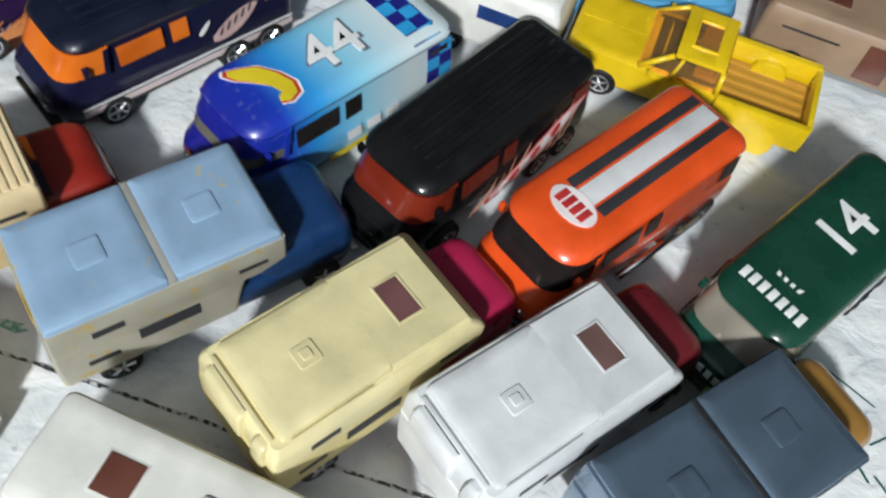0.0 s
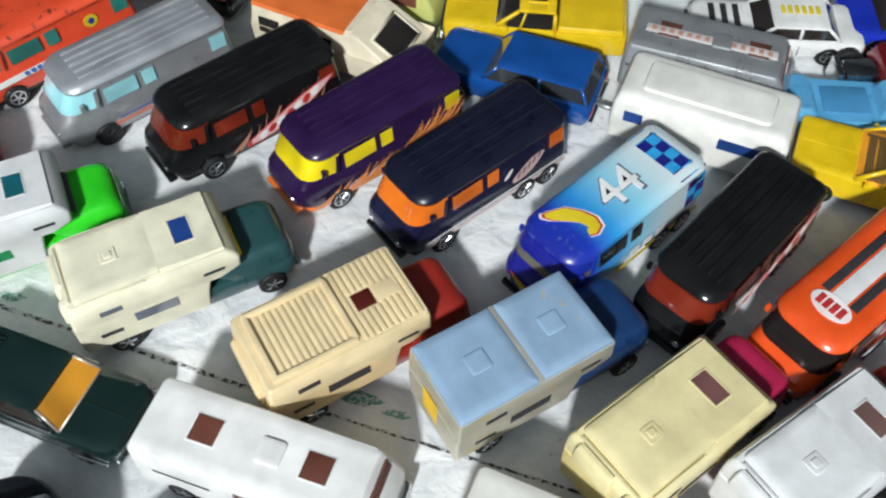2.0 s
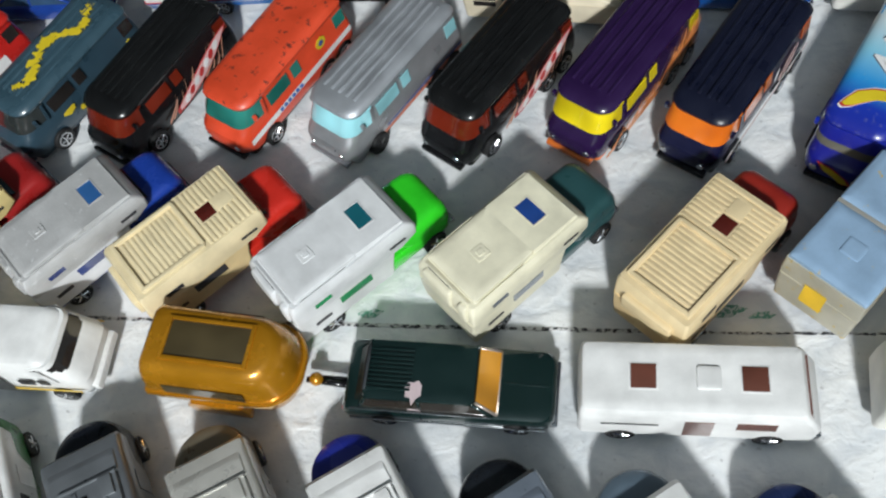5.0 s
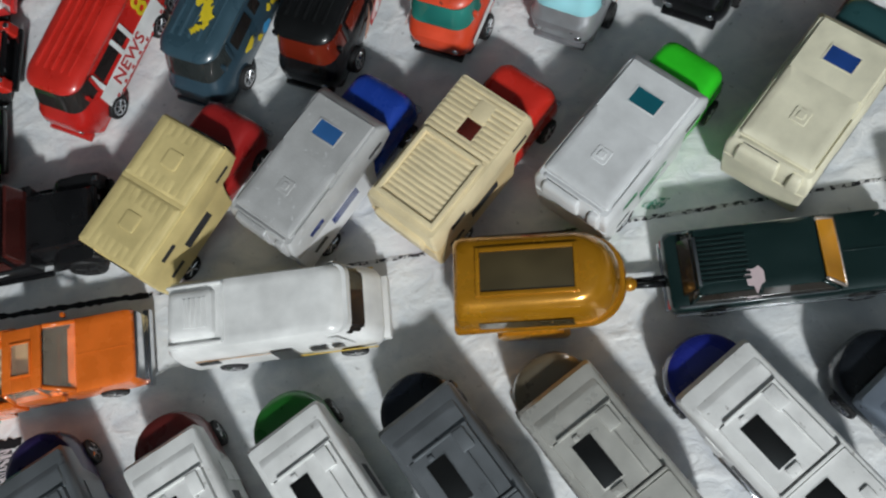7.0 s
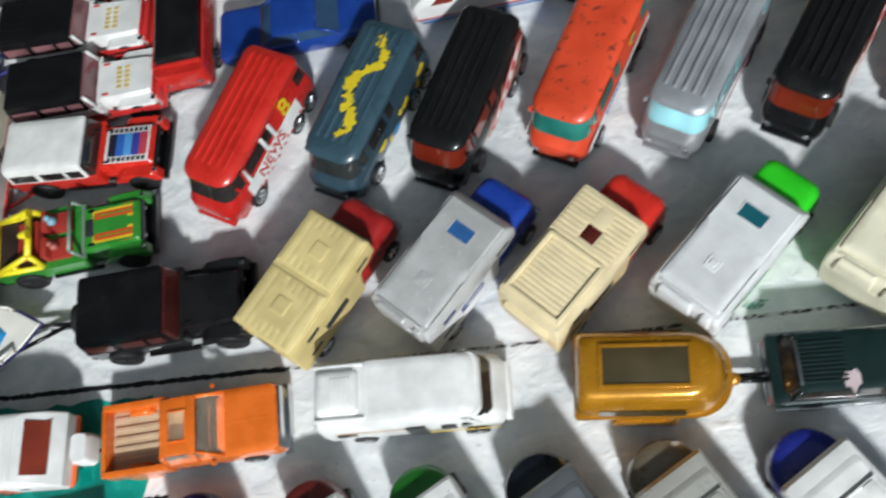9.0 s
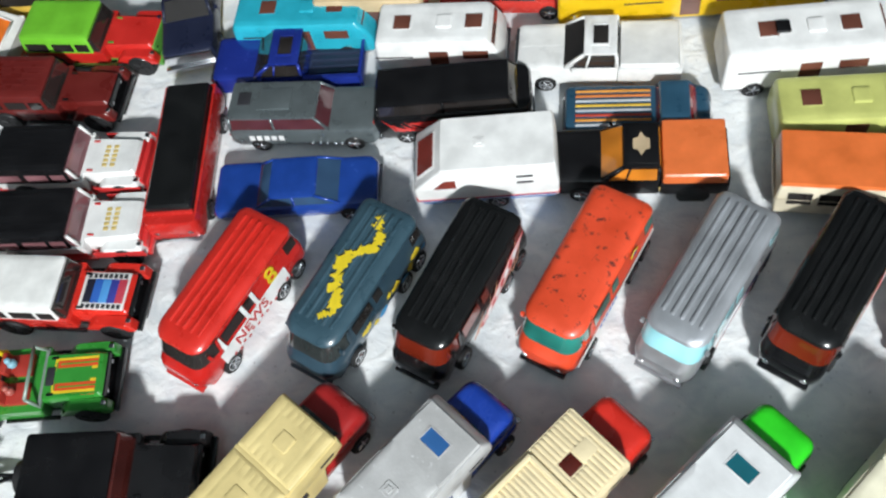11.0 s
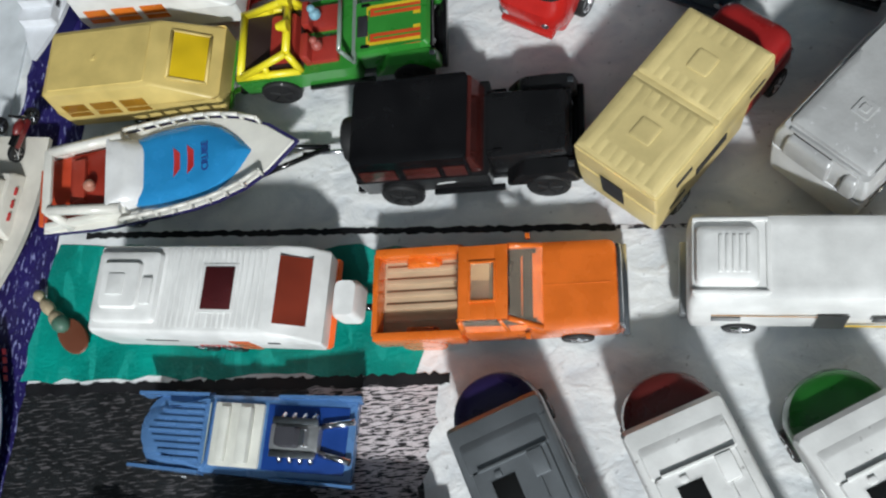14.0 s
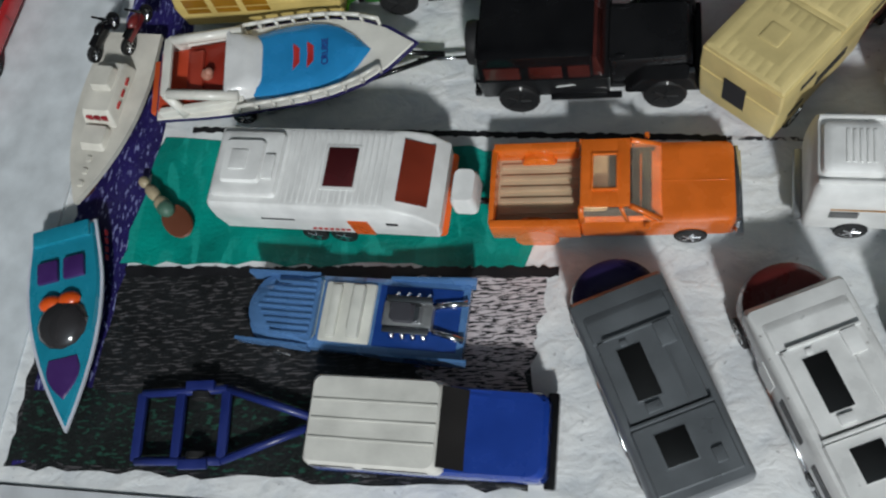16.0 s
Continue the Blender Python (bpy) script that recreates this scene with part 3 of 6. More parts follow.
    part("grille", bx(36.8, 38.2, -12, 12, 7.5, 14.5, 0.4), CHROME, t)
    part("front_bumper", bx(37, 39.6, -14, 14, 4.5, 7.4, 0.6), CHROME, t)
    axle_set(t, (-23, 24), 12.6, 5.0, 3.6)
    return t


def jeep(x, y, h, label, body, top, hood, win, base, rimm=RUBBER, open_top=False, grp="", ribs=0):
    """Boxy off-roader: narrow bonnet, wide wings, hard top or open seats, big tyres."""
    t = thing("toy_jeep", x, y, h, label, "toy jeep", grp)
    part("chassis", bx(-35, 36, -11, 11, 5, 8, 0.6), base, t)
    part("tub", stack((7.5, -36, 8, 14, 1.2), (16, -36.4, 8.4, 14.2, 1.2)), body, t)
    part("bonnet", stack((8, 8, 34, 10.6, 1, 9.8, 1.5), (16, 8, 34, 10.5, 1, 9.6, 1.5), (17.4, 8, 33, 9.6, 1, 8.7, 1.5)), hood, t)
    for s in (1, -1):
        part("front_wing", stack((9.5, 13, 36.4, 2.7, 1), (13.6, 17, 35.4, 2.7, 1), (15, 19, 33.5, 2.3, 1), n=3), body, t).location = (0, s * 0.0125, 0)
        part("bonnet_hinge", bx(10, 13, s * 8 - 0.5, s * 8 + 0.5, 17.2, 17.9, 0.15), base, t)
        part("indicator", bx(33.5, 35.4, s * 12.4 - 0.9, s * 12.4 + 0.9, 14.6, 15.6, 0.2), CHROME, t)
        part("headlight", ball((34.2, s * 6.5, 12.5), 1.6, None, (0.5, 1, 1)), CHROME, t)
        part("sill_step", bx(-12, 12, s * 14.6 - 0.9, s * 14.6 + 0.9, 6.8, 8.2, 0.3), base, t)
    part("grille", bx(33.6, 34.8, -9.5, 9.5, 8, 16, 0.4), base, t)
    part("front_bumper", bx(35.5, 38, -14, 14, 7, 9.6, 0.5), base, t)
    part("rear_bumper", bx(-38.5, -36.2, -13.5, 13.5, 7, 9.4, 0.5), base, t)
    if open_top:
        part("windscreen_frame", bx(6.6, 8.2, -13, 13, 16, 17.4, 0.3), top, t)
        for s in (1, -1):
            part("windscreen_frame", rod((7.4, s * 12.4, 16), (4.5, s * 11.5, 23.5), 0.8), top, t)
        part("windscreen_frame", rod((4.5, -11.5, 23.5), (4.5, 11.5, 23.5), 0.8), top, t)
        part("seat", bx(-8, 2, -11, -1.5, 14, 18, 1), win, t)
        part("seat", bx(-8, 2, 1.5, 11, 14, 18, 1), win, t)
        part("seat_back", bx(-10.5, -7.5, -11, -1.5, 15, 22, 1), win, t)
        part("seat_back", bx(-10.5, -7.5, 1.5, 11, 15, 22, 1), win, t)
    else:
        part("windscreen", stack((16, 2, 6.4, 13, 1), (24, 2, 4.4, 12.2, 1)), win, t)
        part("hard_top", stack((16, -36, 3, 14, 1.2), (23, -35.4, 3.2, 13.2, 1.4), (25.4, -35, 3.4, 12.6, 1.6), (26, -33.5, 2, 11.4, 1.6)), top, t)
        side_pane(t, -33, -21, 17.2, 22, 13.98, 13.4, win)
        side_pane(t, -18, -7, 17.2, 22, 13.98, 13.4, win)
        side_pane(t, -5, 2, 17.2, 22, 13.98, 13.4, win)
        for k in range(ribs):
            part("roof_rib", bx(-33, 1, -9 + k * 3.6 - 0.3, -9 + k * 3.6 + 0.3, 25.8, 26.2, 0.12), top, t)
    axle_set(t, (-23, 26), 13.0, 7.2, 5.4, rimm)
    return t


def caravan(x, y, h, label, body, base, win, L=62, hw=14.5, top=29, sidewin=None, hatchm=None, peak=True, winx=(17, 26)):
    """Touring caravan: boxy shell whose front roof slopes to a large tinted window."""
    t = thing("toy_caravan", x, y, h, label, "toy caravan", "toy caravans")
    a, b = -L / 2, L / 2
    part("chassis", stack((5, a + 2, b - 1, hw - 2, 1.5), (8.5, a + 1, b, hw - 0.4, 1.5)), base, t)
    part("body", stack((8, a + 1, b - 1, hw, 1.2), (18, a, b, hw, 1.4), (top - 12.4, a + 0.2, b - 0.6, hw - 0.1, 1.4), (top - 11.4, a + 0.3, b - 2, hw - 0.2, 1.4), (top - 1, a + 1.4, b - 19, hw - 1.6, 1.4), (top - 0.3, a + 2.4, b - 21.5, hw - 2.4, 1.4)), body, t)
    part("roof_panel", stack((top - 1.2, a + 3, b - 23, hw - 3, 1.5), (top + 0.1, a + 3.4, b - 23.6, hw - 3.4, 1.5)), body, t)
    z0, z1 = top - 9.25, top - 3.0
    part("roof_window", slab([(b - 15.4, -8.6, z1), (b - 5.2, -8.6, z0), (b - 5.2, 8.6, z0), (b - 15.4, 8.6, z1)], 0.3), win, t, "large tinted front roof window")
    for c in (9.2, -9.2):
        part("window_frame", rod((b - 16, c, z1 + 0.5), (b - 4.6, c, z0 - 0.2), 0.6, n=6), body, t)
    for xx, zz in ((b - 16, z1 + 0.5), (b - 4.6, z0 - 0.2)):
        part("window_frame", rod((xx, -9.2, zz), (xx, 9.2, zz), 0.6, n=6), body, t)
    hatch(t, -12, 0, top - 0.2, 4, body)
    for k in range(4):
        side_pane(t, a + 5 + k * 12, a + 14.4 + k * 12, 15, 22, hw + 0.02, hw - 0.72, sidewin or win) if k < 3 else None
    part("drawbar", rod((b - 1, -6, 6), (b + 12, 0, 6), 0.9), base, t)
    part("drawbar", rod((b - 1, 6, 6), (b + 12, 0, 6), 0.9), base, t)
    axle_set(t, (-4,), hw - 2.2, 4.6, 3.4)
    return t

# ---- board, painted ground and unseen added room ----


def ground_material():
    """White emulsion brushed on board: ridges of paint, grey scuffs, faint blue stains."""
    m = bpy.data.materials.new("painted_board")
    t, ns, ln, b = nodes_of(m)
    c = t.nodes.new("ShaderNodeTexCoord").outputs["Object"]
    big, mid, fine = add(t, "ShaderNodeTexNoise", scale=14, detail=6), add(t, "ShaderNodeTexNoise", scale=85, detail=6, distortion=0.6), add(t, "ShaderNodeTexNoise", scale=420, detail=4)
    mp = t.nodes.new("ShaderNodeMapping")
    mp.inputs["Scale"].default_value = (1, 1.35, 1)
    mp.inputs["Rotation"].default_value = (0, 0, 0.5)
    ln.new(c, mp.inputs[0])
    for n, s in ((big, c), (mid, mp.outputs[0]), (fine, c)):
        ln.new(s, n.inputs["Vector"])
    col = ramp(t, mid.outputs[0], 0.3, 0.62, (0.62, 0.65, 0.68), (0.8, 0.81, 0.81))
    col = mix(t, ramp(t, big.outputs[0], 0.5, 0.72, (0, 0, 0), (0.45, 0.45, 0.45)), col, (0.42, 0.46, 0.49))
    col = mix(t, ramp(t, fine.outputs[0], 0.66, 0.72, (0, 0, 0), (0.5, 0.5, 0.5)), col, (0.25, 0.25, 0.26))
    ln.new(col, b.inputs["Base Color"])
    ln.new(ramp(t, mid.outputs[0], 0.3, 0.7, (0.34,) * 3, (0.6,) * 3), b.inputs["Roughness"])
    b1, b2 = t.nodes.new("ShaderNodeBump"), t.nodes.new("ShaderNodeBump")
    b1.inputs["Strength"].default_value, b1.inputs["Distance"].default_value = 0.9, 0.0014
    b2.inputs["Strength"].default_value, b2.inputs["Distance"].default_value = 0.5, 0.0006
    ln.new(mid.outputs[0], b1.inputs["Height"])
    ln.new(fine.outputs[0], b2.inputs["Height"])
    ln.new(b1.outputs[0], b2.inputs["Normal"])
    ln.new(b2.outputs[0], b.inputs["Normal"])
    return m


def scribble(ink, under, cover, sx, sy, turn=0.0, rough=0.35):
    """Marker strokes: ink drawn in streaks over the ground's colour."""
    m = bpy.data.materials.new("marker_strokes")
    t, ns, ln, b = nodes_of(m)
    c = t.nodes.new("ShaderNodeTexCoord").outputs["Object"]
    mp = t.nodes.new("ShaderNodeMapping")
    mp.inputs["Scale"].default_value, mp.inputs["Rotation"].default_value = (sx, sy, 1), (0, 0, turn)
    ln.new(c, mp.inputs[0])
    a, f, d = add(t, "ShaderNodeTexNoise", scale=1.0, detail=5, distortion=0.4), add(t, "ShaderNodeTexNoise", scale=700, detail=3), add(t, "ShaderNodeTexNoise", scale=45, detail=3)
    ln.new(mp.outputs[0], a.inputs["Vector"])
    ln.new(c, f.inputs["Vector"])
    ln.new(c, d.inputs["Vector"])
    mask = ramp(t, a.outputs[0], cover - 0.02, cover + 0.03, (1, 1, 1), (0, 0, 0))
    inkc = ramp(t, d.outputs[0], 0.3, 0.7, [q * 0.7 for q in ink], [min(1, q * 1.5) for q in ink])
    ln.new(mix(t, mask, under, inkc), b.inputs["Base Color"])
    b.inputs["Roughness"].default_value = rough
    bp = t.nodes.new("ShaderNodeBump")
    bp.inputs["Strength"].default_value, bp.inputs["Distance"].default_value = 0.5, 0.0008
    ln.new(f.outputs[0], bp.inputs["Height"])
    ln.new(bp.outputs[0], b.inputs["Normal"])
    return m


def sheet(name, pts, z0, z1, material, label, category="", kind="structure"):
    bm = slab([(x * 1000, y * 1000, z0) for x, y in pts], z1 - z0)
    return tagged(new(name, mesh_of(name, bm, material)), label, category, "", kind)


def ragged(pts, step=0.006, amp=0.0012, seed=3):
    """An outline with a hand-drawn edge."""
    g = random.Random(seed)
    out = []
    for (x0, y0), (x1, y1) in zip(pts, pts[1:] + pts[:1]):
        n = max(1, int(math.hypot(x1 - x0, y1 - y0) / step))
        out += [(x0 + (x1 - x0) * i / n + g.uniform(-amp, amp), y0 + (y1 - y0) * i / n + g.uniform(-amp, amp)) for i in range(n)]
    return out


GROUND = ground_material()
sheet("ground", [(-0.662, 0.080), (0.7, -0.035), (0.85, 0.95), (-0.545, 1.05)], -9, 0, GROUND, "white brush-painted board with scuffs and grey stains")
sheet("rim_left", [(-0.78, 0.06), (-0.662, 0.072), (-0.560, 0.95), (-0.68, 0.97)], -9, 1.2, plastic((0.7, 0.74, 0.77), 0.4), "smooth white board rim beside the painted ground")
sheet("rim_front", [(-0.77, 0.062), (0.7, -0.06), (0.7, -0.0345), (-0.662, 0.0795)], -9, 1.0, plastic((0.6, 0.62, 0.65), 0.45), "white front rim of the board")
sheet("table", [(-1.3, -0.6), (1.3, -0.6), (1.3, 1.4), (-1.3, 1.4)], -40, -9.3, plastic((0.17, 0.03, 0.025), 0.4), "dark red table top under the board")
# Unseen room box added for bounced light; dark bluish colour sets the fill.
FILLWALL = plastic((0.13, 0.155, 0.17), 0.7)
for nm, a in (("floor", (-3200, 2800, -2300, 3600, -800, -750)), ("ceiling", (-3200, 2800, -2300, 3600, 2300, 2350)), ("wall_west", (-3250, -3200, -2300, 3600, -750, 2300)), ("wall_east", (2800, 2850, -2300, 3600, -750, 2300)), ("wall_south", (-3250, 2850, -2350, -2300, -750, 2300)), ("wall_north", (-3250, 2850, 3600, 3650, -750, 2300))):
    ob = new(nm, mesh_of(nm, bx(*a), FILLWALL if nm != "floor" else plastic((0.12, 0.1, 0.08), 0.5)))
    tagged(ob, "unseen added room " + nm.split("_")[0], "", "", "structure")

TEAL = scribble((0.0, 0.23, 0.185), (0.01, 0.33, 0.27), 0.56, 160, 60, 0.3)
ROADINK = scribble((0.012, 0.012, 0.014), (0.62, 0.56, 0.58), 0.475, 260, 1700, 0.08)
ROADDARK = scribble((0.012, 0.013, 0.014), (0.085, 0.08, 0.085), 0.57, 200, 1500, 0.08)
GRASSINK = scribble((0.012, 0.014, 0.014), (0.02, 0.07, 0.05), 0.58, 300, 800, 0.0)
PURPLE = scribble((0.02, 0.015, 0.1), (0.25, 0.27, 0.5), 0.6, 900, 260, 0.25)
EDGEINK = plastic((0.012, 0.012, 0.014), 0.45)
sheet("paint_road", ragged([(-0.655, 0.085), (-0.478, 0.074), (-0.474, 0.105), (-0.480, 0.143), (-0.62, 0.155), (-0.648, 0.158)]), 0.02, 0.16, ROADDARK, "black marker road scribbled on the board")
sheet("paint_road_end", ragged([(-0.510, 0.103), (-0.478, 0.100), (-0.468, 0.141), (-0.514, 0.1445)], 0.003, 0.0015, 5), 0.1, 0.22, ROADINK, "loose black strokes where the road ends")
sheet("paint_verge", ragged([(-0.654, 0.087), (-0.53, 0.078), (-0.532, 0.105), (-0.65, 0.112)]), 0.1, 0.24, GRASSINK, "dark green and black marker verge")
sheet("paint_lawn", ragged([(-0.622, 0.156), (-0.578, 0.153), (-0.52, 0.148), (-0.476, 0.144), (-0.468, 0.165), (-0.47, 0.186), (-0.55, 0.196), (-0.612, 0.206)]), 0.1, 0.25, TEAL, "teal marker lawn painted on the board")
sheet("paint_river", ragged([(-0.652, 0.085), (-0.630, 0.09), (-0.618, 0.17), (-0.612, 0.21), (-0.60, 0.30), (-0.590, 0.40), (-0.615, 0.40), (-0.632, 0.30), (-0.645, 0.17)]), 0.04, 0.2, PURPLE, "blue violet marker river along the rim")
for nm, a, b, w, sd in (("drawn_line", (-0.62, 0.1525), (-0.465, 0.142), 0.0036, 2), ("drawn_line", (-0.60, 0.208), (-0.41, 0.184), 0.0021, 4), ("drawn_line", (-0.41, 0.184), (-0.30, 0.170), 0.0012, 8), ("drawn_line", (-0.30, 0.170), (-0.10, 0.148), 0.0014, 9), ("drawn_line", (-0.10, 0.148), (0.06, 0.133), 0.0009, 6)):
    sheet(nm, ragged([(a[0], a[1] - w / 2), (b[0], b[1] - w / 2), (b[0], b[1] + w / 2), (a[0], a[1] + w / 2)], 0.0014, w * 0.18, sd), 0.15, 0.3, EDGEINK if w > 0.002 else scribble((0.03, 0.03, 0.035), (0.6, 0.6, 0.6), 0.5, 500, 500), "hand-drawn black marker line")
GREENMARK = scribble((0.1, 0.28, 0.21), (0.5, 0.55, 0.54), 0.52, 700, 700, 0.0, 0.5)
for i, (x, y, s) in enumerate(((-0.094, 0.156, 0.004), (-0.222, 0.166, 0.003), (-0.082, 0.153, 0.0025))):
    sheet("paint_spot", [(q[0], q[1]) for q in blob_poly(random.Random(i), x, y, s * 1.6, s * 0.6, 0)], 0.15, 0.25, GREENMARK, "small green paint spot on the board")
for i in range(7):
    g = random.Random(40 + i)
    x, y = 0.128 + g.uniform(-0.014, 0.02), 0.172 + g.uniform(-0.014, 0.018)
    dx, dy = g.uniform(-0.016, 0.016), g.uniform(0.006, 0.018)
    sheet("drawn_line", [(x, y), (x + 0.0008, y), (x + dx + 0.0008, y + dy), (x + dx, y + dy)], 0.15, 0.25, scribble((0.01, 0.08, 0.07), (0.1, 0.2, 0.2), 0.6, 300, 300), "thin dark green pen stroke on the board")

# ---- row of long motorhomes ----
NAVY, PURP = paint((0.008, 0.009, 0.035), 0.15, 0, 0.3), paint((0.022, 0.008, 0.05), 0.13, 0, 0.2)
BLKROOF = paint((0.007, 0.0075, 0.008), 0.19, 0, 0.15)
PURPROOF = paint((0.022, 0.008, 0.05), 0.2, 0, 0.15)
REDGL, ORGL, YELGL, AQGL, TEALGL = glass((0.15, 0.016, 0.006)), glass((0.85, 0.17, 0.015)), glass((0.72, 0.55, 0.01)), glass((0.3, 0.62, 0.68)), glass((0.02, 0.17, 0.14))
PINKINK, WHITEINK, REDINK, FLAME = plastic((0.75, 0.5, 0.5)), plastic((0.8, 0.8, 0.8)), plastic((0.5, 0.03, 0.03)), paint((0.7, 0.24, 0.06), 0.3)
YELINK = plastic((0.72, 0.55, 0.02))


def black_van(x, y, h, extra):
    t = van(x, y, h, "glossy black toy motorhome with red windows, " + extra, BLACK, BLKROOF, REDGL, BLACK)
    for s in (1, -1):
        sweep_decal(t, s, 16, -24, 7.5, 22, plastic((0.5, 0.24, 0.16)), "printed_flame", 3, 6)
        leaf_decal(t, s, 10, -31, 8.5, 22, 3.6, REDINK, "emblem_edge", 0.05)
        leaf_decal(t, s, 8, -29.5, 9, 21.4, 2.9, PINKINK, "emblem", 0.12)
        for k in range(7):
            leaf_decal(t, s, 4.5 - k * 4, 0.8 - k * 4, 9.2 + k * 1.4, 11 + k * 1.4, 1.7, REDINK if k % 2 else WHITEINK, "printed_bar", 0.22)
    return t


black_van(-0.3103, 0.2789, -123.5, "beside a scuffed red one")
black_van(-0.1666, 0.2591, -129.9, "beside a silver one")
black_van(0.0149, 0.2297, -121.6, "beside an orange van")

t = van(-0.4076, 0.2897, -124.9, "bright red toy news motorhome with a chequered side", paint((0.54, 0.018, 0.014), 0.26), paint((0.57, 0.022, 0.014), 0.28), DARKGLASS, paint((0.5, 0.02, 0.015)))
for s in (1, -1):
    side_pane(t, -20, 26, 8, 17.4, 13.9, 13.65, WHITEINK, "white_side_panel", False, th=0.1) if s > 0 else None
for k in range(15):
    part("chequer", slab([(-22 + k * 3.2, 13.99, 7 + 1.4 * (k % 2)), (-20.4 + k * 3.2, 13.99, 7 + 1.4 * (k % 2)), (-20.4 + k * 3.2, 13.99, 8.4 + 1.4 * (k % 2)), (-22 + k * 3.2, 13.99, 8.4 + 1.4 * (k % 2))][::-1], 0.1), REDINK, t)
words(t, "lettering", "NEWS", 8, flank(6, 13.95, 13.2, 2), REDINK)
words(t, "lettering", "8", 13, flank(-13, 13.3, 21, 4), YELINK)
for a, b in ((21, 23), (5, 7), (-2, 0)):
    side_pane(t, a, b, 17.4, 26, 13.5, 12.75, WHITEINK, "white_pillar", False, th=0.15)

t = van(-0.3536, 0.2855, -124.7, "slate blue toy motorhome with yellow splashes on its roof", paint((0.025, 0.055, 0.08), 0.3), paint((0.036, 0.077, 0.105), 0.3), DARKGLASS, paint((0.03, 0.05, 0.07)), screen=glass((0.025, 0.03, 0.03)))
g = random.Random(11)
for k in range(26):
    xx = -25 + k * 1.9
    part("roof_splash", slab(blob_poly(g, xx, 4.2 * math.sin(k * 0.36) + g.uniform(-2.2, 2.2), g.uniform(0.9, 2.6), g.uniform(0.7, 2.8), 32.02 + 0.012 * k, 11, 0.75), 0.1), YELINK, t)
for k in range(9):
    xx = -30 + k * 5.5
    pts = [(a, 13.95, b) for a, b, c in blob_poly(g, xx, 12 + 3 * math.sin(k * 1.7), g.uniform(1.5, 3.4), g.uniform(1.2, 2.4), 0, 10, 0.4)]
    part("side_splash", slab(pts[::-1], 0.12), YELINK if k % 3 else plastic((0.05, 0.3, 0.6)), t)

t = van(-0.2588, 0.2764, -125.2, "orange-red toy motorhome with chipped roof paint and green windows", paint((0.72, 0.07, 0.025), 0.35, 0, 0.3, 0.0), paint((0.68, 0.066, 0.022), 0.4, 0, 0.2, 0.062, (0.16, 0.03, 0.02)), TEALGL, BLACK, ribs=False)
band(t, -32, 36, 12.2, 15, WHITEINK)
side_bars(t, 1, 2, 18, 12.6, 2, plastic((0.05, 0.15, 0.45)), 6, 14.0)
part("emblem", lathe([(3, -0.1), (3, 0.15)], 18), YELINK, t).matrix_basis = pose(-0.0145, 0.0132, 0.0215, -4, 0, 0)
part("emblem_star", lathe([(1.6, -0.1), (1.5, 0.35)], 5), plastic((0.02, 0.06, 0.3)), t).matrix_basis = pose(-0.0145, 0.0132, 0.0215, -4, 0, 0)

t = van(-0.2129, 0.2660, -128.8, "silver toy motorhome with aqua windows and an orange stripe", paint((0.4, 0.41, 0.43), 0.3, 0.55, 0.3), paint((0.38, 0.4, 0.43), 0.4, 0.45, 0.2), AQGL, paint((0.35, 0.35, 0.37), 0.35, 0.6), rimm=RUBBER)
band(t, -32, 20, 8, 9.6, plastic((0.6, 0.18, 0.1)))
band(t, -32, 18, 10.2, 11.4, plastic((0.12, 0.14, 0.3)))

t = van(-0.1174, 0.2559, -129.2, "dark purple toy motorhome with yellow windows and orange flames", PURP, PURPROOF, YELGL, paint((0.75, 0.18, 0.03), 0.3))
for s in (1, -1):
    sweep_decal(t, s, 34, -26, 6.5, 16.5, FLAME, seed=8, n=16)
    leaf_decal(t, s, 35, -33, 7.4, 7.4, 1.7, FLAME, "flame_base", 0.03)
    sweep_decal(t, s, 33, -26, 6, 13, PINKINK, "inner_flame", 9, 9)
    sweep_decal(t, s, -4, -27, 12, 25, FLAME, "rear_flame", 12, 10)

t = van(-0.0769, 0.2457, -128.1, "navy toy motorhome with bright orange windows and pale side stripes", NAVY, paint((0.006, 0.008, 0.022), 0.3, 0, 0.0), ORGL, BLACK)
band(t, -33, 33, 7.4, 9.4, plastic((0.62, 0.5, 0.5)))
band(t, -33, 33, 10, 10.8, WHITEINK)
for s in (1, -1):
    leaf_decal(t, s, -7, -22, 14.5, 20.5, 3.0, plastic((0.62, 0.42, 0.4)), "emblem", 0.05)
    for k in range(5):
        leaf_decal(t, s, -9 - k * 2.4, -10.6 - k * 2.4, 15 + k, 17.6 + k, 0.7, INK, "printed_bar", 0.15)
    leaf_decal(t, s, -3, -7, 18, 21, 1.0, WHITEINK, "printed_bar", 0.05)


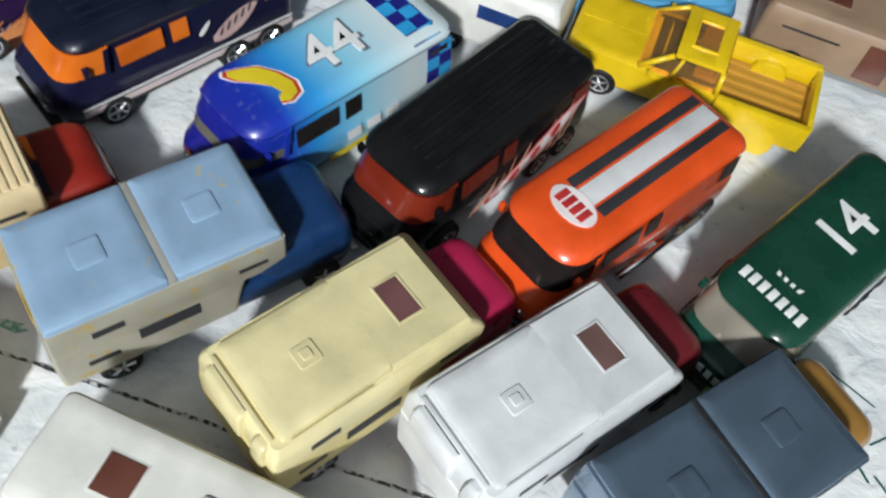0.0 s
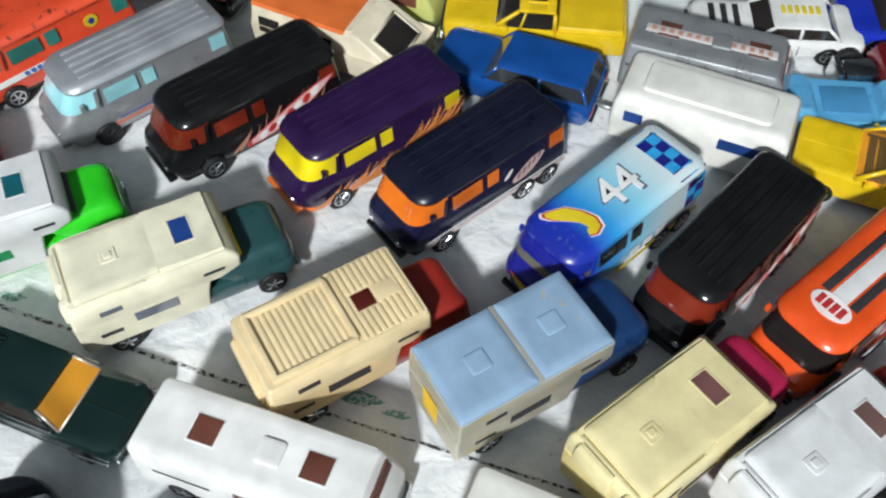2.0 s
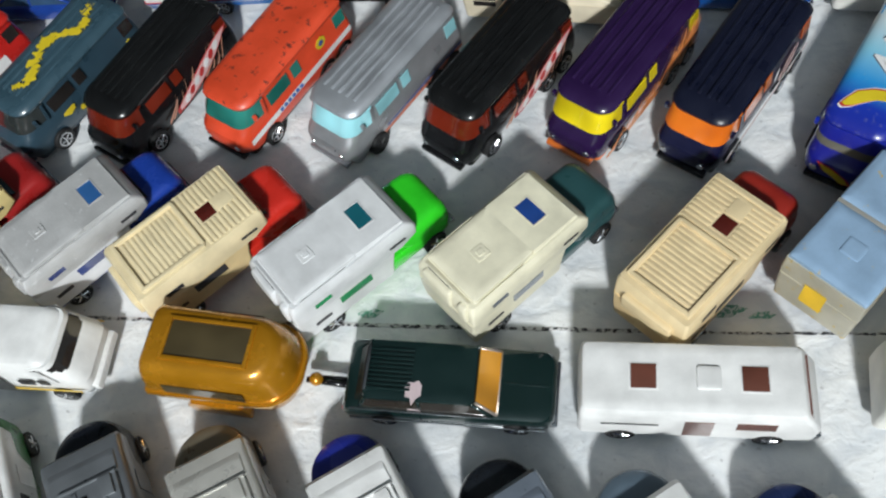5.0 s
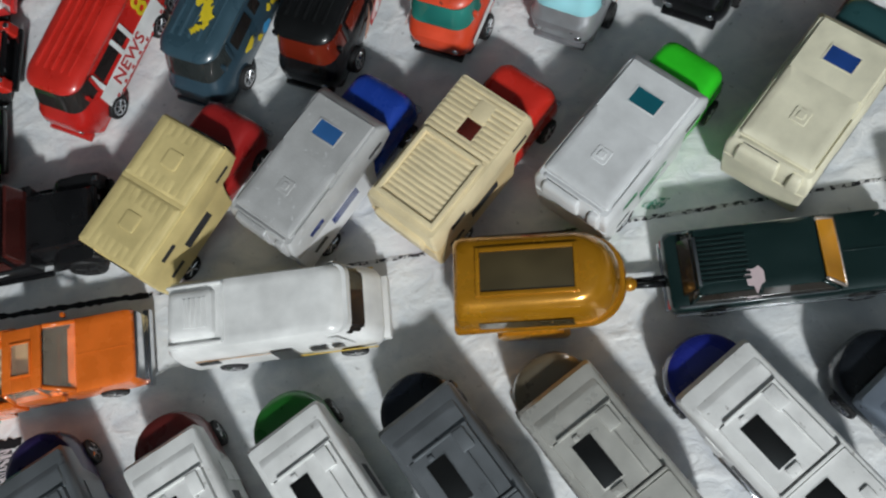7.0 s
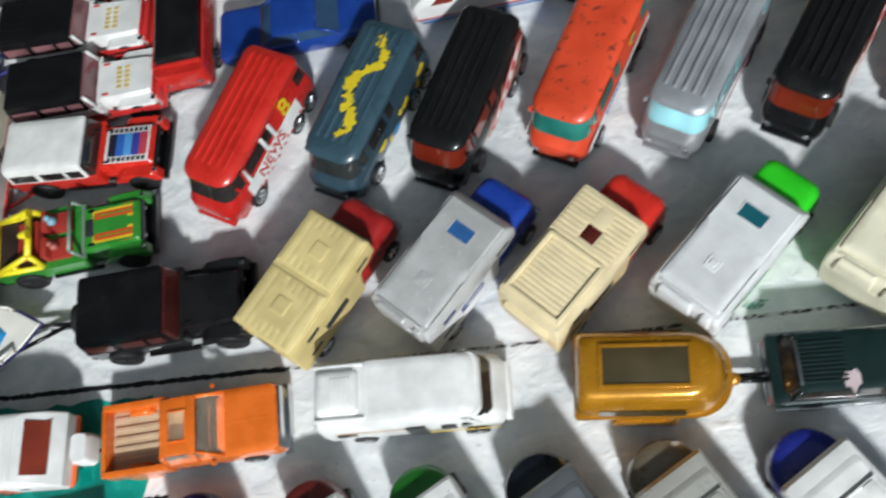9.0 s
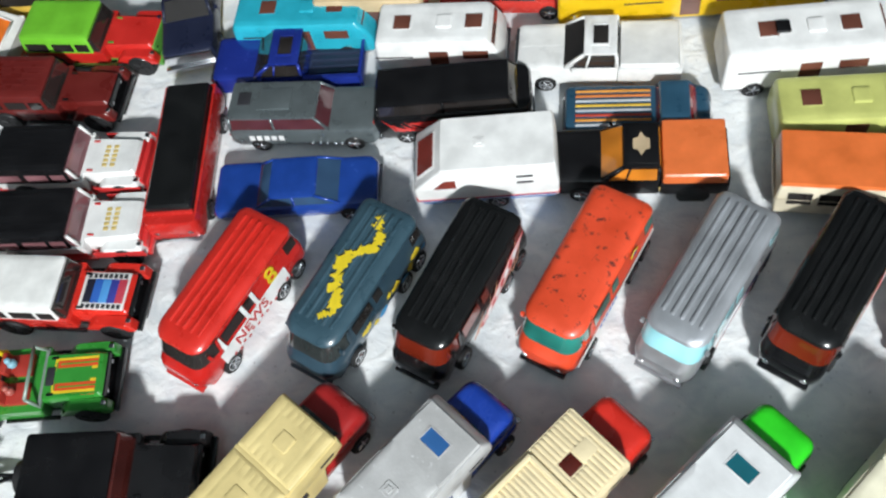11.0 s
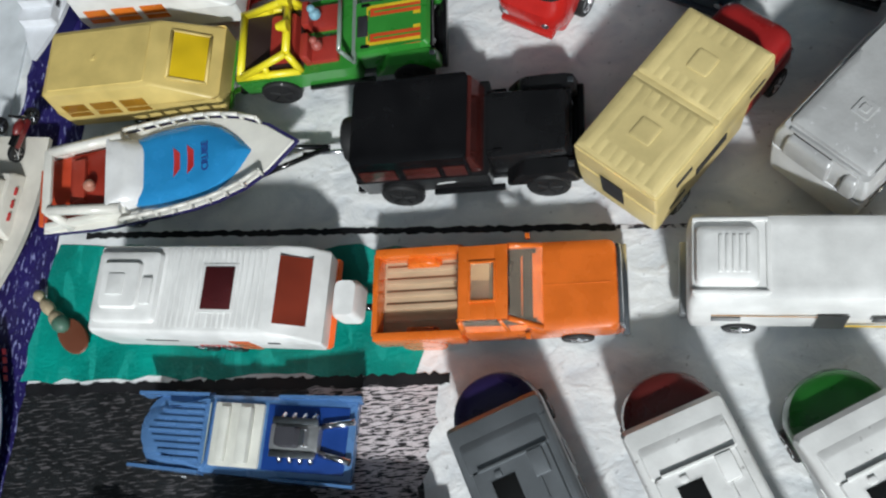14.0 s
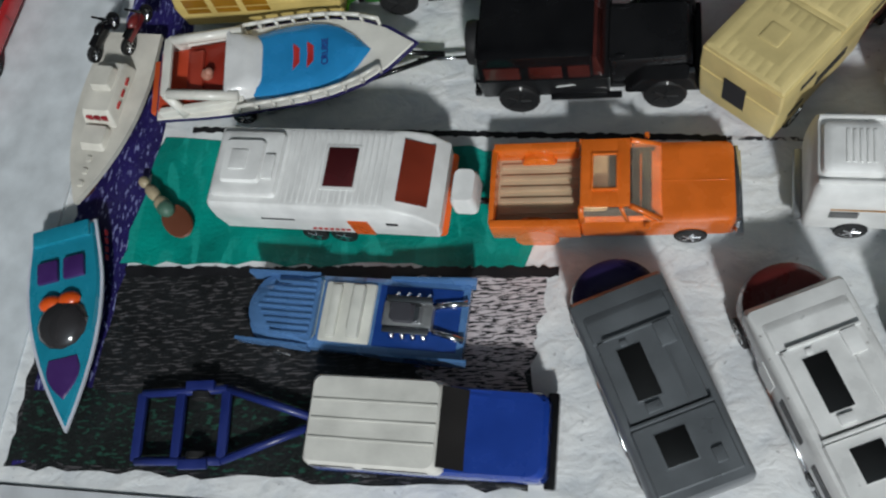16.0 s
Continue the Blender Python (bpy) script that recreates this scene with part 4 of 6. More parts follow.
def gradient_roof():
    m = bpy.data.materials.new("fading_blue_print")
    tr, ns, ln, b = nodes_of(m)
    c, sp = tr.nodes.new("ShaderNodeTexCoord"), tr.nodes.new("ShaderNodeSeparateXYZ")
    ln.new(c.outputs["Object"], sp.inputs[0])
    mr = tr.nodes.new("ShaderNodeMapRange")
    mr.inputs[1].default_value, mr.inputs[2].default_value = -0.018, 0.036
    ln.new(sp.outputs[0], mr.inputs[0])
    r = tr.nodes.new("ShaderNodeValToRGB")
    r.color_ramp.elements[0].color, r.color_ramp.elements[1].color = (0.62, 0.72, 0.75, 1), (0.01, 0.012, 0.22, 1)
    for p, q in ((0.3, (0.25, 0.58, 0.75, 1)), (0.55, (0.03, 0.3, 0.68, 1)), (0.75, (0.012, 0.04, 0.42, 1))):
        r.color_ramp.elements.new(p).color = q
    ln.new(mr.outputs[0], r.inputs[0])
    n = add(tr, "ShaderNodeTexNoise", scale=500, detail=3)
    ln.new(c.outputs["Object"], n.inputs["Vector"])
    ln.new(mix(tr, ramp(tr, n.outputs[0], 0.6, 0.8, (0, 0, 0), (0.15,) * 3), r.outputs[0], (0.5, 0.5, 0.5)), b.inputs["Base Color"])
    b.inputs["Roughness"].default_value, b.inputs["Coat Weight"].default_value = 0.3, 0.6
    return m


BLUEFADE = gradient_roof()
CYAN, ROYAL = paint((0.03, 0.34, 0.7), 0.28), paint((0.012, 0.015, 0.2), 0.28)
t = van(-0.0266, 0.2333, -125.6, "white-to-blue toy racing motorhome numbered 44 with a chequered tail", BLUEFADE, BLUEFADE, DARKGLASS, BLACK, ribs=False, screen=glass((0.12, 0.115, 0.095)))
words(t, "roof_number_shadow", "44", 18.6, pose(-1.6, 0.3, 31.12, 0, 0, 180), plastic((0.13, 0.17, 0.22)))
words(t, "roof_number", "44", 16.6, pose(-1.5, 0, 31.3, 0, 0, 180), WHITEINK)
for i in range(3):
    for j in range(6):
        xa, xb, ya, yb = -32.4 + i * 4.4, -28 + i * 4.4, -12.2 + j * 4.07, -8.13 + j * 4.07
        zt = lambda a, b: 31.12 - 0.16 * max(0, abs(b) - 9) ** 1.5 - 0.17 * max(0, -29 - a) ** 1.5
        part("chequer", slab([(xa, ya, zt(xa, ya)), (xb, ya, zt(xb, ya)), (xb, yb, zt(xb, yb)), (xa, yb, zt(xa, yb))], 0.1), ROYAL if (i + j) % 2 else CYAN, t)
pts = [(25, -8.6), (22, -7.6), (18, -5.6), (15, -1), (13.6, 3.4), (14.6, 6.8), (17.6, 8), (20, 7), (19.4, 5.4), (17.8, 4.6), (18.8, 1.4), (21.6, -2), (24.4, -4.8), (25.8, -7.4)]
part("brow", stack((22.8, 21.5, 35.2, 13.4, 1, 12.5, 6), (27.4, 21, 33, 13.0, 1, 12.2, 6)), BLUEFADE, t)
for nm, k, zz, mt in (("roof_logo_edge", 1.24, 31.08, WHITEINK), ("roof_logo_rim", 1.13, 31.18, REDINK), ("roof_logo", 0.98, 31.28, YELINK)):
    part(nm, slab([(19.6 + (a - 19.6) * k, b * (1 + (k - 1) * 0.5), zz) for a, b in pts][::-1], 0.15), mt, t)
nose = [(-6, 15), (-1, 14.2), (4, 11.6), (6.2, 9), (3, 8.4), (0, 10.4), (-4, 12)]
for nm, k, xx, mt in (("front_logo_rim", 1.16, 40.35, REDINK), ("front_logo", 0.95, 40.6, YELINK)):
    part(nm, slab([(xx - 0.05 * max(0, c - 13), b * k, 11.7 + (c - 11.7) * k) for b, c in nose][::-1], 0.2), mt, t)
for s in (1, -1):
    for i in range(2):
        for j in range(3):
            xa, za = -32.6 + i * 4.4, 14.6 + j * 4.1
            pts = [(xa, s * (flank_y(za) + 0.03), za), (xa + 4.4, s * (flank_y(za) + 0.03), za), (xa + 4.4, s * (flank_y(za + 4.1) + 0.03), za + 4.1), (xa, s * (flank_y(za + 4.1) + 0.03), za + 4.1)]
            part("chequer", slab(pts if s < 0 else pts[::-1], 0.12), ROYAL if (i + j) % 2 else CYAN, t)
band(t, -33, 10, 6.2, 8.6, YELINK)
side_bars(t, 1, -14, 6, 11, 3.6, WHITEINK, 3, 14.0)

ORNG = paint((0.78, 0.085, 0.012), 0.22, 0, 0.9)
t = van(0.0544, 0.2189, -128.2, "glossy orange toy van with black and white roof stripes", ORNG, ORNG, paint((0.015, 0.012, 0.012), 0.12), BLACK, ribs=False)
for a, b, mt in ((-6.6, -3.6, INK), (-2.8, 2.8, plastic((0.62, 0.62, 0.63))), (3.6, 6.6, INK)):
    part("roof_stripe", bx(-30.5, 16.5, a, b, 30.75, 31.32, 0.05), mt, t)
bm = lathe([(6.8, 0), (6.8, 0.5)], 28)
bmesh.ops.rotate(bm, matrix=Matrix.Rotation(radians(90), 3, "X"), verts=bm.verts)
bmesh.ops.scale(bm, vec=(0.62, 1, 1), verts=bm.verts)
bmesh.ops.translate(bm, vec=(20.5, 0, 31.2), verts=bm.verts)
part("roof_badge", bm, plastic((0.8, 0.72, 0.72)), t, "white oval roof badge")
for k in range(4):
    part("badge_bar", bx(18.5, 22.7, -4.7 + k * 2.5, -2.8 + k * 2.5, 31.1, 31.85, 0.05), REDINK, t)
part("side_pipe", rod((-22, 14.3, 6), (10, 14.3, 6), 1.1), CHROME, t)

t = van(0.1053, 0.2109, -127.8, "dark green toy racing motorhome numbered 14", paint((0.006, 0.055, 0.035), 0.24, 0, 0.8), paint((0.006, 0.05, 0.03), 0.25, 0, 0.7), glass((0.3, 0.27, 0.22)), BLACK, ribs=False)
words(t, "roof_number", "14", 16, pose(-5, 0, 31.25, 0, 0, 180), WHITEINK)
for k in range(4):
    part("logo_ray", slab([(19.5, -3 + k * 1.9, 31.15), (12, -5.5 + k * 3.2, 31.15), (12, -4.2 + k * 3.2, 31.15), (19.5, -2 + k * 1.9, 31.15)], 0.15), WHITEINK, t)
for k in range(7):
    part("printed_bar", bx(23, 26.5, -9 + k * 2.7, -7.2 + k * 2.7, 30.7, 31.2, 0.05), WHITEINK, t)
    part("printed_bar", bx(40.1, 40.7, -8.5 + k * 2.5, -6.9 + k * 2.5, 11, 13.6, 0.05), WHITEINK, t)
part("front_bumper_cover", bx(37, 41.6, 4, 10.6, 5, 8, 0.6), paint((0.35, 0.7, 0.02), 0.3), t, "lime green bumper corner")

# ---- row of camper trucks ----
CREAM, BEIGE, SAND = plastic((0.76, 0.66, 0.4)), plastic((0.75, 0.6, 0.36)), plastic((0.68, 0.55, 0.25))
IVORY, GREYW, WORN = plastic((0.76, 0.72, 0.55)), plastic((0.67, 0.68, 0.69)), paint((0.52, 0.52, 0.52), 0.42, 0.2, 0, 0.03, (0.65, 0.65, 0.66), 0.06)
camper(0.0820, 0.1493, 43.1, "metallic blue-grey toy camper truck with two roof hatches", "panel", paint((0.2, 0.28, 0.38), 0.16, 0.7), paint((0.33, 0.17, 0.04), 0.35), DARKGLASS, trim=CHROME)
camper(0.0432, 0.1575, 46.8, "pale grey toy camper on a maroon pickup", "smooth", GREYW, paint((0.13, 0.01, 0.015)), glass((0.18, 0.1, 0.09)), plastic((0.75, 0.75, 0.75)))
camper(-0.0007, 0.1568, 49.9, "pale yellow toy camper on a crimson pickup", "smooth", plastic((0.72, 0.63, 0.35)), paint((0.42, 0.015, 0.07), 0.3), glass((0.14, 0.06, 0.06)), plastic((0.74, 0.62, 0.28)))
camper(-0.0486, 0.1686, 43.4, "worn sky-blue toy camper on a dark blue pickup", "panel", paint((0.27, 0.4, 0.56), 0.35, 0, 0.3, 0.02, (0.5, 0.38, 0.15)), paint((0.008, 0.04, 0.13), 0.3), DARKGLASS, paint((0.5, 0.47, 0.38), 0.4, 0.2, 0.1, 0.06, (0.55, 0.4, 0.12)), plastic((0.8, 0.5, 0.03)), 20, plastic((0.34, 0.33, 0.3)))
camper(-0.1035, 0.1661, 43.3, "cream toy camper with a ribbed roof on a dark red pickup", "ridged", BEIGE, paint((0.3, 0.02, 0.012), 0.35), glass((0.09, 0.012, 0.008)), plastic((0.7, 0.52, 0.28)))
camper(-0.1691, 0.1768, 39.2, "ivory toy camper with blue roof window, dark green pickup", "smooth", IVORY, paint((0.02, 0.07, 0.075), 0.3), glass((0.012, 0.05, 0.22)), IVORY, glass((0.14, 0.16, 0.2)), 19)
camper(-0.2298, 0.1818, 37.3, "light grey toy camper on a bright green pickup", "smooth", GREYW, paint((0.03, 0.62, 0.02), 0.22), glass((0.01, 0.13, 0.17)), plastic((0.72, 0.73, 0.73)), glass((0.01, 0.25, 0.08)))
camper(-0.2849, 0.1911, 38.3, "cream ribbed toy camper on a bright red pickup", "ridged", plastic((0.78, 0.66, 0.42)), paint((0.6, 0.025, 0.015), 0.25), glass((0.08, 0.01, 0.006)), plastic((0.72, 0.56, 0.3)))
camper(-0.3329, 0.2023, 41.0, "rubbed grey toy camper on a blue pickup", "smooth", WORN, paint((0.01, 0.045, 0.32), 0.25), glass((0.03, 0.12, 0.33)), plastic((0.72, 0.73, 0.75)), glass((0.04, 0.06, 0.2)))
camper(-0.3879, 0.2082, 45.3, "straw-coloured toy camper with planked roof on a red pickup", "planked", SAND, paint((0.34, 0.015, 0.015), 0.3), DARKGLASS, plastic((0.7, 0.56, 0.25)), INK, 16)

# ---- row of coach-built motorhomes ----
DWHITE, DGREY = paint((0.8, 0.8, 0.79), 0.32, 0, 0.3, 0.01), paint((0.17, 0.185, 0.2), 0.33, 0.4, 0.2)


def parked(nx, ny, h, label, body, cab):
    a = radians(h)
    return coachbuilt(nx - 0.035 * math.cos(a), ny - 0.035 * math.sin(a), h, label, body, cab)


parked(-0.4521, 0.1387, 109.3, "dark grey toy motorhome with a deep purple cab", DGREY, paint((0.025, 0.015, 0.08), 0.3))
parked(-0.4048, 0.1342, 108.8, "white toy motorhome with a maroon cab", DWHITE, paint((0.14, 0.02, 0.018), 0.3))
parked(-0.3636, 0.1305, 112.8, "white toy motorhome with a green cab", DWHITE, paint((0.012, 0.13, 0.015), 0.3))
parked(-0.3208, 0.1259, 113.4, "dark grey toy motorhome with a black cab", DGREY, paint((0.01, 0.013, 0.02), 0.3))
parked(-0.2775, 0.1213, 114.1, "silvery toy motorhome with a beige-grey cab", paint((0.55, 0.54, 0.5), 0.3, 0.35), paint((0.2, 0.17, 0.12), 0.3, 0.3))
parked(-0.2309, 0.1148, 116.4, "white toy motorhome with a royal blue cab", DWHITE, paint((0.015, 0.025, 0.25), 0.25))
parked(-0.1830, 0.103, 119, "blue-grey toy motorhome with a black cab", paint((0.22, 0.26, 0.32), 0.3, 0.4), paint((0.012, 0.015, 0.02), 0.25))
parked(-0.1405, 0.097, 119, "white toy motorhome with a slate grey cab", DWHITE, paint((0.1, 0.14, 0.18), 0.3))
parked(-0.0965, 0.090, 119, "white toy motorhome with a navy cab", DWHITE, paint((0.012, 0.025, 0.09), 0.25))

# ---- line of touring vehicles in the middle ----
GLW = plastic((0.8, 0.8, 0.79), 0.35)
BROWNGL = glass((0.13, 0.045, 0.03))


def boxy_motorhome(x, y, h, label, shell, L=74, hw=12.6, top=28):
    t = thing("toy_motorhome", x, y, h, label, "toy motorhome")
    a, b = -L / 2, L / 2
    part("chassis", stack((3.5, a + 2, b - 2, hw - 1.5, 2), (7, a + 1, b - 0.5, hw - 0.2, 2)), CAST, t)
    part("body", stack((6.5, a, b, hw, 2), (15, a, b + 0.6, hw, 2), (20, a + 0.3, b - 2, hw - 0.3, 2), (top - 2, a + 0.8, b - 5, hw - 0.6, 2), (top - 0.6, a + 1.6, b - 6, hw - 1.4, 2), (top, a + 3, b - 8, hw - 3, 2)), shell, t)
    part("windscreen", slab([(b - 1.9, hw - 2.4, 16), (b - 1.9, -hw + 2.4, 16), (b - 4.8, -hw + 3, top - 3), (b - 4.8, hw - 3, top - 3)][::-1], 0.9), BROWNGL, t)
    for xx in (-17, 17):
        part("roof_window", bx(xx - 4, xx + 4, -4, 4, top - 0.3, top + 0.4, 0.15), BROWNGL, t, "square brown roof window")
        part("window_frame", bx(xx - 4.6, xx + 4.6, -4.6, 4.6, top - 0.4, top + 0.15, 0.1), shell, t)
    part("roof_hatch", stack((top - 0.2, -1, 7, 4, 1), (top + 0.8, -0.6, 6.6, 3.6, 1), (top + 1, 0.2, 5.8, 2.8, 0.8)), shell, t)
    side_pane(t, -4, 5, 8, 21, hw + 0.02, hw - 0.3, BROWNGL, "side_door")
    side_pane(t, -30, -12, 17, 17.8, hw + 0.05, hw, INK, "side_groove", th=0.1)
    side_pane(t, 12, 24, 16, 21, hw, hw - 0.35, BROWNGL)
    part("bumper", bx(b - 0.5, b + 2.2, -hw + 1, hw - 1, 5, 8, 0.7), CHROME, t)
    axle_set(t, (a + 14, b - 14), hw - 1.5, 5, 3.4)
    return t


boxy_motorhome(-0.1116, 0.1229, -6.4, "white toy bus motorhome with two square brown roof windows", GLW, 75)
t = boxy_motorhome(-0.0185, 0.1145, -11, "off-white toy motorhome with a flat roof", plastic((0.74, 0.73, 0.68), 0.4), 74)

DKGREEN = paint((0.006, 0.022, 0.021), 0.2, 0.2, 0.8, -0.015, (0.4, 0.36, 0.36))
t = car("toy_estate_car", -0.1924, 0.1335, -8.5, "dark green toy estate car with amber windscreen, towing a caravan", "toy car", DKGREEN, glass((0.03, 0.025, 0.02)), (-36, 37, 13.6, 13.4, -30, 17, -27, 10.5, 20.4))
for k in range(10):
    part("roof_rack_bar", bx(-26, -11, -7 + k * 1.55 - 0.35, -7 + k * 1.55 + 0.35, 20.2, 21.1, 0.1), DKGREEN, t)
part("rack_frame", bx(-27, -26, -8, 8, 20.2, 21.5, 0.2), CHROME, t)
part("paint_scrape", slab(blob_poly(random.Random(5), -10, -7.5, 2.6, 3.4, 20.35, 12, 0.5), 0.2), plastic((0.6, 0.48, 0.5)), t, "bare scraped patch in the paint")
part("windscreen", slab([(17.6, 10.8, 13.4), (17.6, -10.8, 13.4), (11.2, -9.2, 19.7), (11.2, 9.2, 19.7)][::-1], 0.4), glass((0.6, 0.26, 0.02)), t, "amber windscreen")
part("tow_bar", rod((-36, 0, 6), (-47, 0, 6), 0.9), BLACK, t)
for a, b in (((17.9, 11.2, 13.2), (11.2, 9.6, 20)), ((17.9, -11.2, 13.2), (11.2, -9.6, 20)), ((17.9, -11.2, 13.2), (17.9, 11.2, 13.2))):
    part("windscreen_frame", rod(a, b, 0.55, n=6), paint((0.55, 0.46, 0.4), 0.3, 0.5), t)
for s in (1, -1):
    part("sill_trim", bx(-34, 34, s * 13.5 - 0.35, s * 13.5 + 0.35, 5.2, 6.6, 0.2), CHROME, t)
    part("waist_trim", bx(-33, 16, s * 12.4 - 0.3, s * 12.4 + 0.3, 12.8, 13.5, 0.15), CHROME, t)
    part("flank_scrape", slab(blob_poly(random.Random(9), -10, s * 11.2, 2.6, 1.2, 14, 10, 0.5), 0.2), plastic((0.6, 0.5, 0.52)), t)
part("tailgate_window", slab([(-31.2, -9, 14), (-31.2, 9, 14), (-28, 8.4, 19.4), (-28, -8.4, 19.4)], 0.4), DARKGLASS, t)
part("bonnet_crease", bx(19, 34, -0.3, 0.3, 13.1, 13.7, 0.15), DKGREEN, t)

GOLD = paint((0.55, 0.24, 0.008), 0.24, 0.45, 0.8)
t = thing("toy_caravan", -0.2689, 0.1450, -11.9, "glossy gold toy caravan with a large smoked roof window", "toy caravan", "toy caravans")
part("chassis", stack((4, -22, 20, 11.6, 2, 10.5, 8), (7, -24, 23, 13, 2, 12, 10)), GOLD, t)
part("lower_body", stack((6.5, -25, 24, 13.6, 2, 13, 11), (12, -26, 26.5, 14.8, 2, 14.2, 12), (18.4, -26.2, 27, 15.2, 2, 14.6, 13), n=7), GOLD, t)
part("waist_trim", stack((17.8, -26.8, 28.4, 15.9, 2, 15.3, 13.5), (18.8, -27, 28.8, 16.2, 2, 15.6, 13.6), (19.8, -26.8, 28.4, 15.9, 2, 15.3, 13.5), n=7), GOLD, t)
part("upper_body", stack((19.4, -26.2, 27.4, 15.2, 2, 14.6, 13), (27, -25.6, 26, 14.2, 2.4, 13.6, 12.4), (31.5, -25, 24.4, 12.9, 2.8, 12.3, 11.4), (34, -24.2, 22.6, 11.4, 3, 10.8, 10.2), (35, -23.2, 20.4, 9.8, 3, 9.4, 9), n=7), GOLD, t)
for s in (1, -1):
    part("wheel_skirt", stack((4.5, -13, 9, 1.6, 0.8), (10, -14, 10, 1.8, 0.8), (13, -12, 8, 1.4, 0.8), n=3), GOLD, t).location = (0, s * 0.0146, 0)
part("roof_window", bx(-16, 13, -6.4, 6.4, 34.6, 35.4, 0.3), glass((0.06, 0.045, 0.02)), t, "smoked roof window")
for a, b, c, d in ((-17.4, -16, -7.8, 7.8), (13, 14.4, -7.8, 7.8), (-16, 13, 6.4, 7.8), (-16, 13, -7.8, -6.4)):
    part("window_frame", bx(a, b, c, d, 34.4, 36, 0.3), GOLD, t)
side_pane(t, -18, 12, 21.5, 26.5, 14.95, 14.3, glass((0.06, 0.045, 0.02)))
for k in range(2):
    part("printed_swoosh", slab([(6 + k * 4, -15.0, 13 + k), (16 + k * 3, -14.4, 15.4 + k), (22, -12.2, 16.6), (16 + k * 3, -14.45, 14.6 + k)], 0.12), plastic((0.75, 0.6, 0.4)), t)
part("hitch_ball", ball((30, 0, 9), 2.6), GOLD, t)
part("drawbar", rod((26, 0, 7), (44, 0, 6.5), 1.2), BLACK, t)
axle_set(t, (-2,), 12, 4.6, 3.4)

t = thing("toy_motorhome", -0.3562, 0.1578, -7.6, "white toy motorhome with moulded roof box and yellow side stripe", "toy motorhome")
t.scale = (0.96, 1, 1.08)
part("chassis", stack((3.5, -34, 34, 11.5, 2), (7, -36, 36.5, 13, 2, 12, 4)), CAST, t)
part("body", stack((6.5, -36.5, 36, 13.6, 2, 12.6, 4), (14, -36.8, 37.5, 13.8, 2, 12.8, 5), (18, -36.6, 35, 13.6, 2, 12.6, 5), (26, -36, 27.5, 12.8, 2.4, 11.8, 4), (28, -35, 25.5, 11.6, 2.4, 10.8, 4), (28.6, -33.5, 23, 10, 2.4, 9.4, 4)), GLW, t)
part("windscreen", stack((17.2, 24, 35.4, 12.9, 1, 12.2, 4.6), (25.4, 21.5, 28.6, 12.4, 1, 11.7, 4)), DARKGLASS, t)
for s in (1, -1):
    part("pillar", slab([(25, s * 13.2, 17), (28, s * 13.1, 17), (24, s * 12.6, 25.8), (21, s * 12.6, 25.8)][::-s], 0.3), GLW, t)
part("brow", stack((24.8, 20, 29.4, 12.6, 1, 12, 4), (26.4, 20, 28.6, 12.2, 1, 11.6, 4)), GLW, t)
part("roof_box", stack((28, -34.5, -17, 8.6, 2), (30.2, -33.8, -18, 7.8, 2), (31, -32.5, -19.5, 6.6, 2)), GLW, t)
for k in range(5):
    part("box_louvre", bx(-28 + k * 1.8, -27 + k * 1.8, -5, 5, 30.9, 31.4, 0.15), GLW, t)
for s in (1, -1):
    part("roof_rail", bx(-35, -15, s * 10 - 0.5, s * 10 + 0.5, 28, 29.6, 0.3), GLW, t)
part("roof_ridge", bx(-15.6, -14.4, -10, 10, 28, 29.2, 0.3), GLW, t)
side_pane(t, -30, -22, 14.5, 17.5, 13.82, 13.65, DARKGLASS)
side_pane(t, -2, 6, 8, 20, 13.8, 13.45, DARKGLASS, "side_door")
side_pane(t, 12, 18, 15.5, 19, 13.75, 13.55, DARKGLASS)
side_pane(t, 20, 24, 15.5, 19, 13.6, 13.4, DARKGLASS)
band(t, 4, 34, 9.6, 11.2, plastic((0.75, 0.5, 0.05)), 13.8)
band(t, -30, 2, 18.4, 19, plastic((0.6, 0.3, 0.1)), 13.6)
part("bumper", bx(35.6, 38.6, -11, 11, 5.4, 9, 0.8), GLW, t)
part("rear_bumper", bx(-39, -36, -11, 11, 5.4, 9, 0.8), CAST, t)
axle_set(t, (-22, 24), 12.4, 5, 3.4)

BEDWOOD = plastic((0.55, 0.4, 0.26), 0.55)
pickup(-0.4474, 0.1647, -3.9, "orange toy pickup with an open ribbed bed, coupled to a caravan", paint((0.78, 0.16, 0.015), 0.26, 0, 0.8), clear((0.9, 0.8, 0.66)), BEDWOOD, plastic((0.62, 0.47, 0.3)))
pickup(0.0732, 0.2795, 170.5, "yellow toy pickup with a brown sunroof and open bed", paint((0.78, 0.53, 0.008), 0.28, 0, 0.8), clear((0.75, 0.5, 0.2)), plastic((0.5, 0.26, 0.03)), plastic((0.3, 0.16, 0.05)), INK)

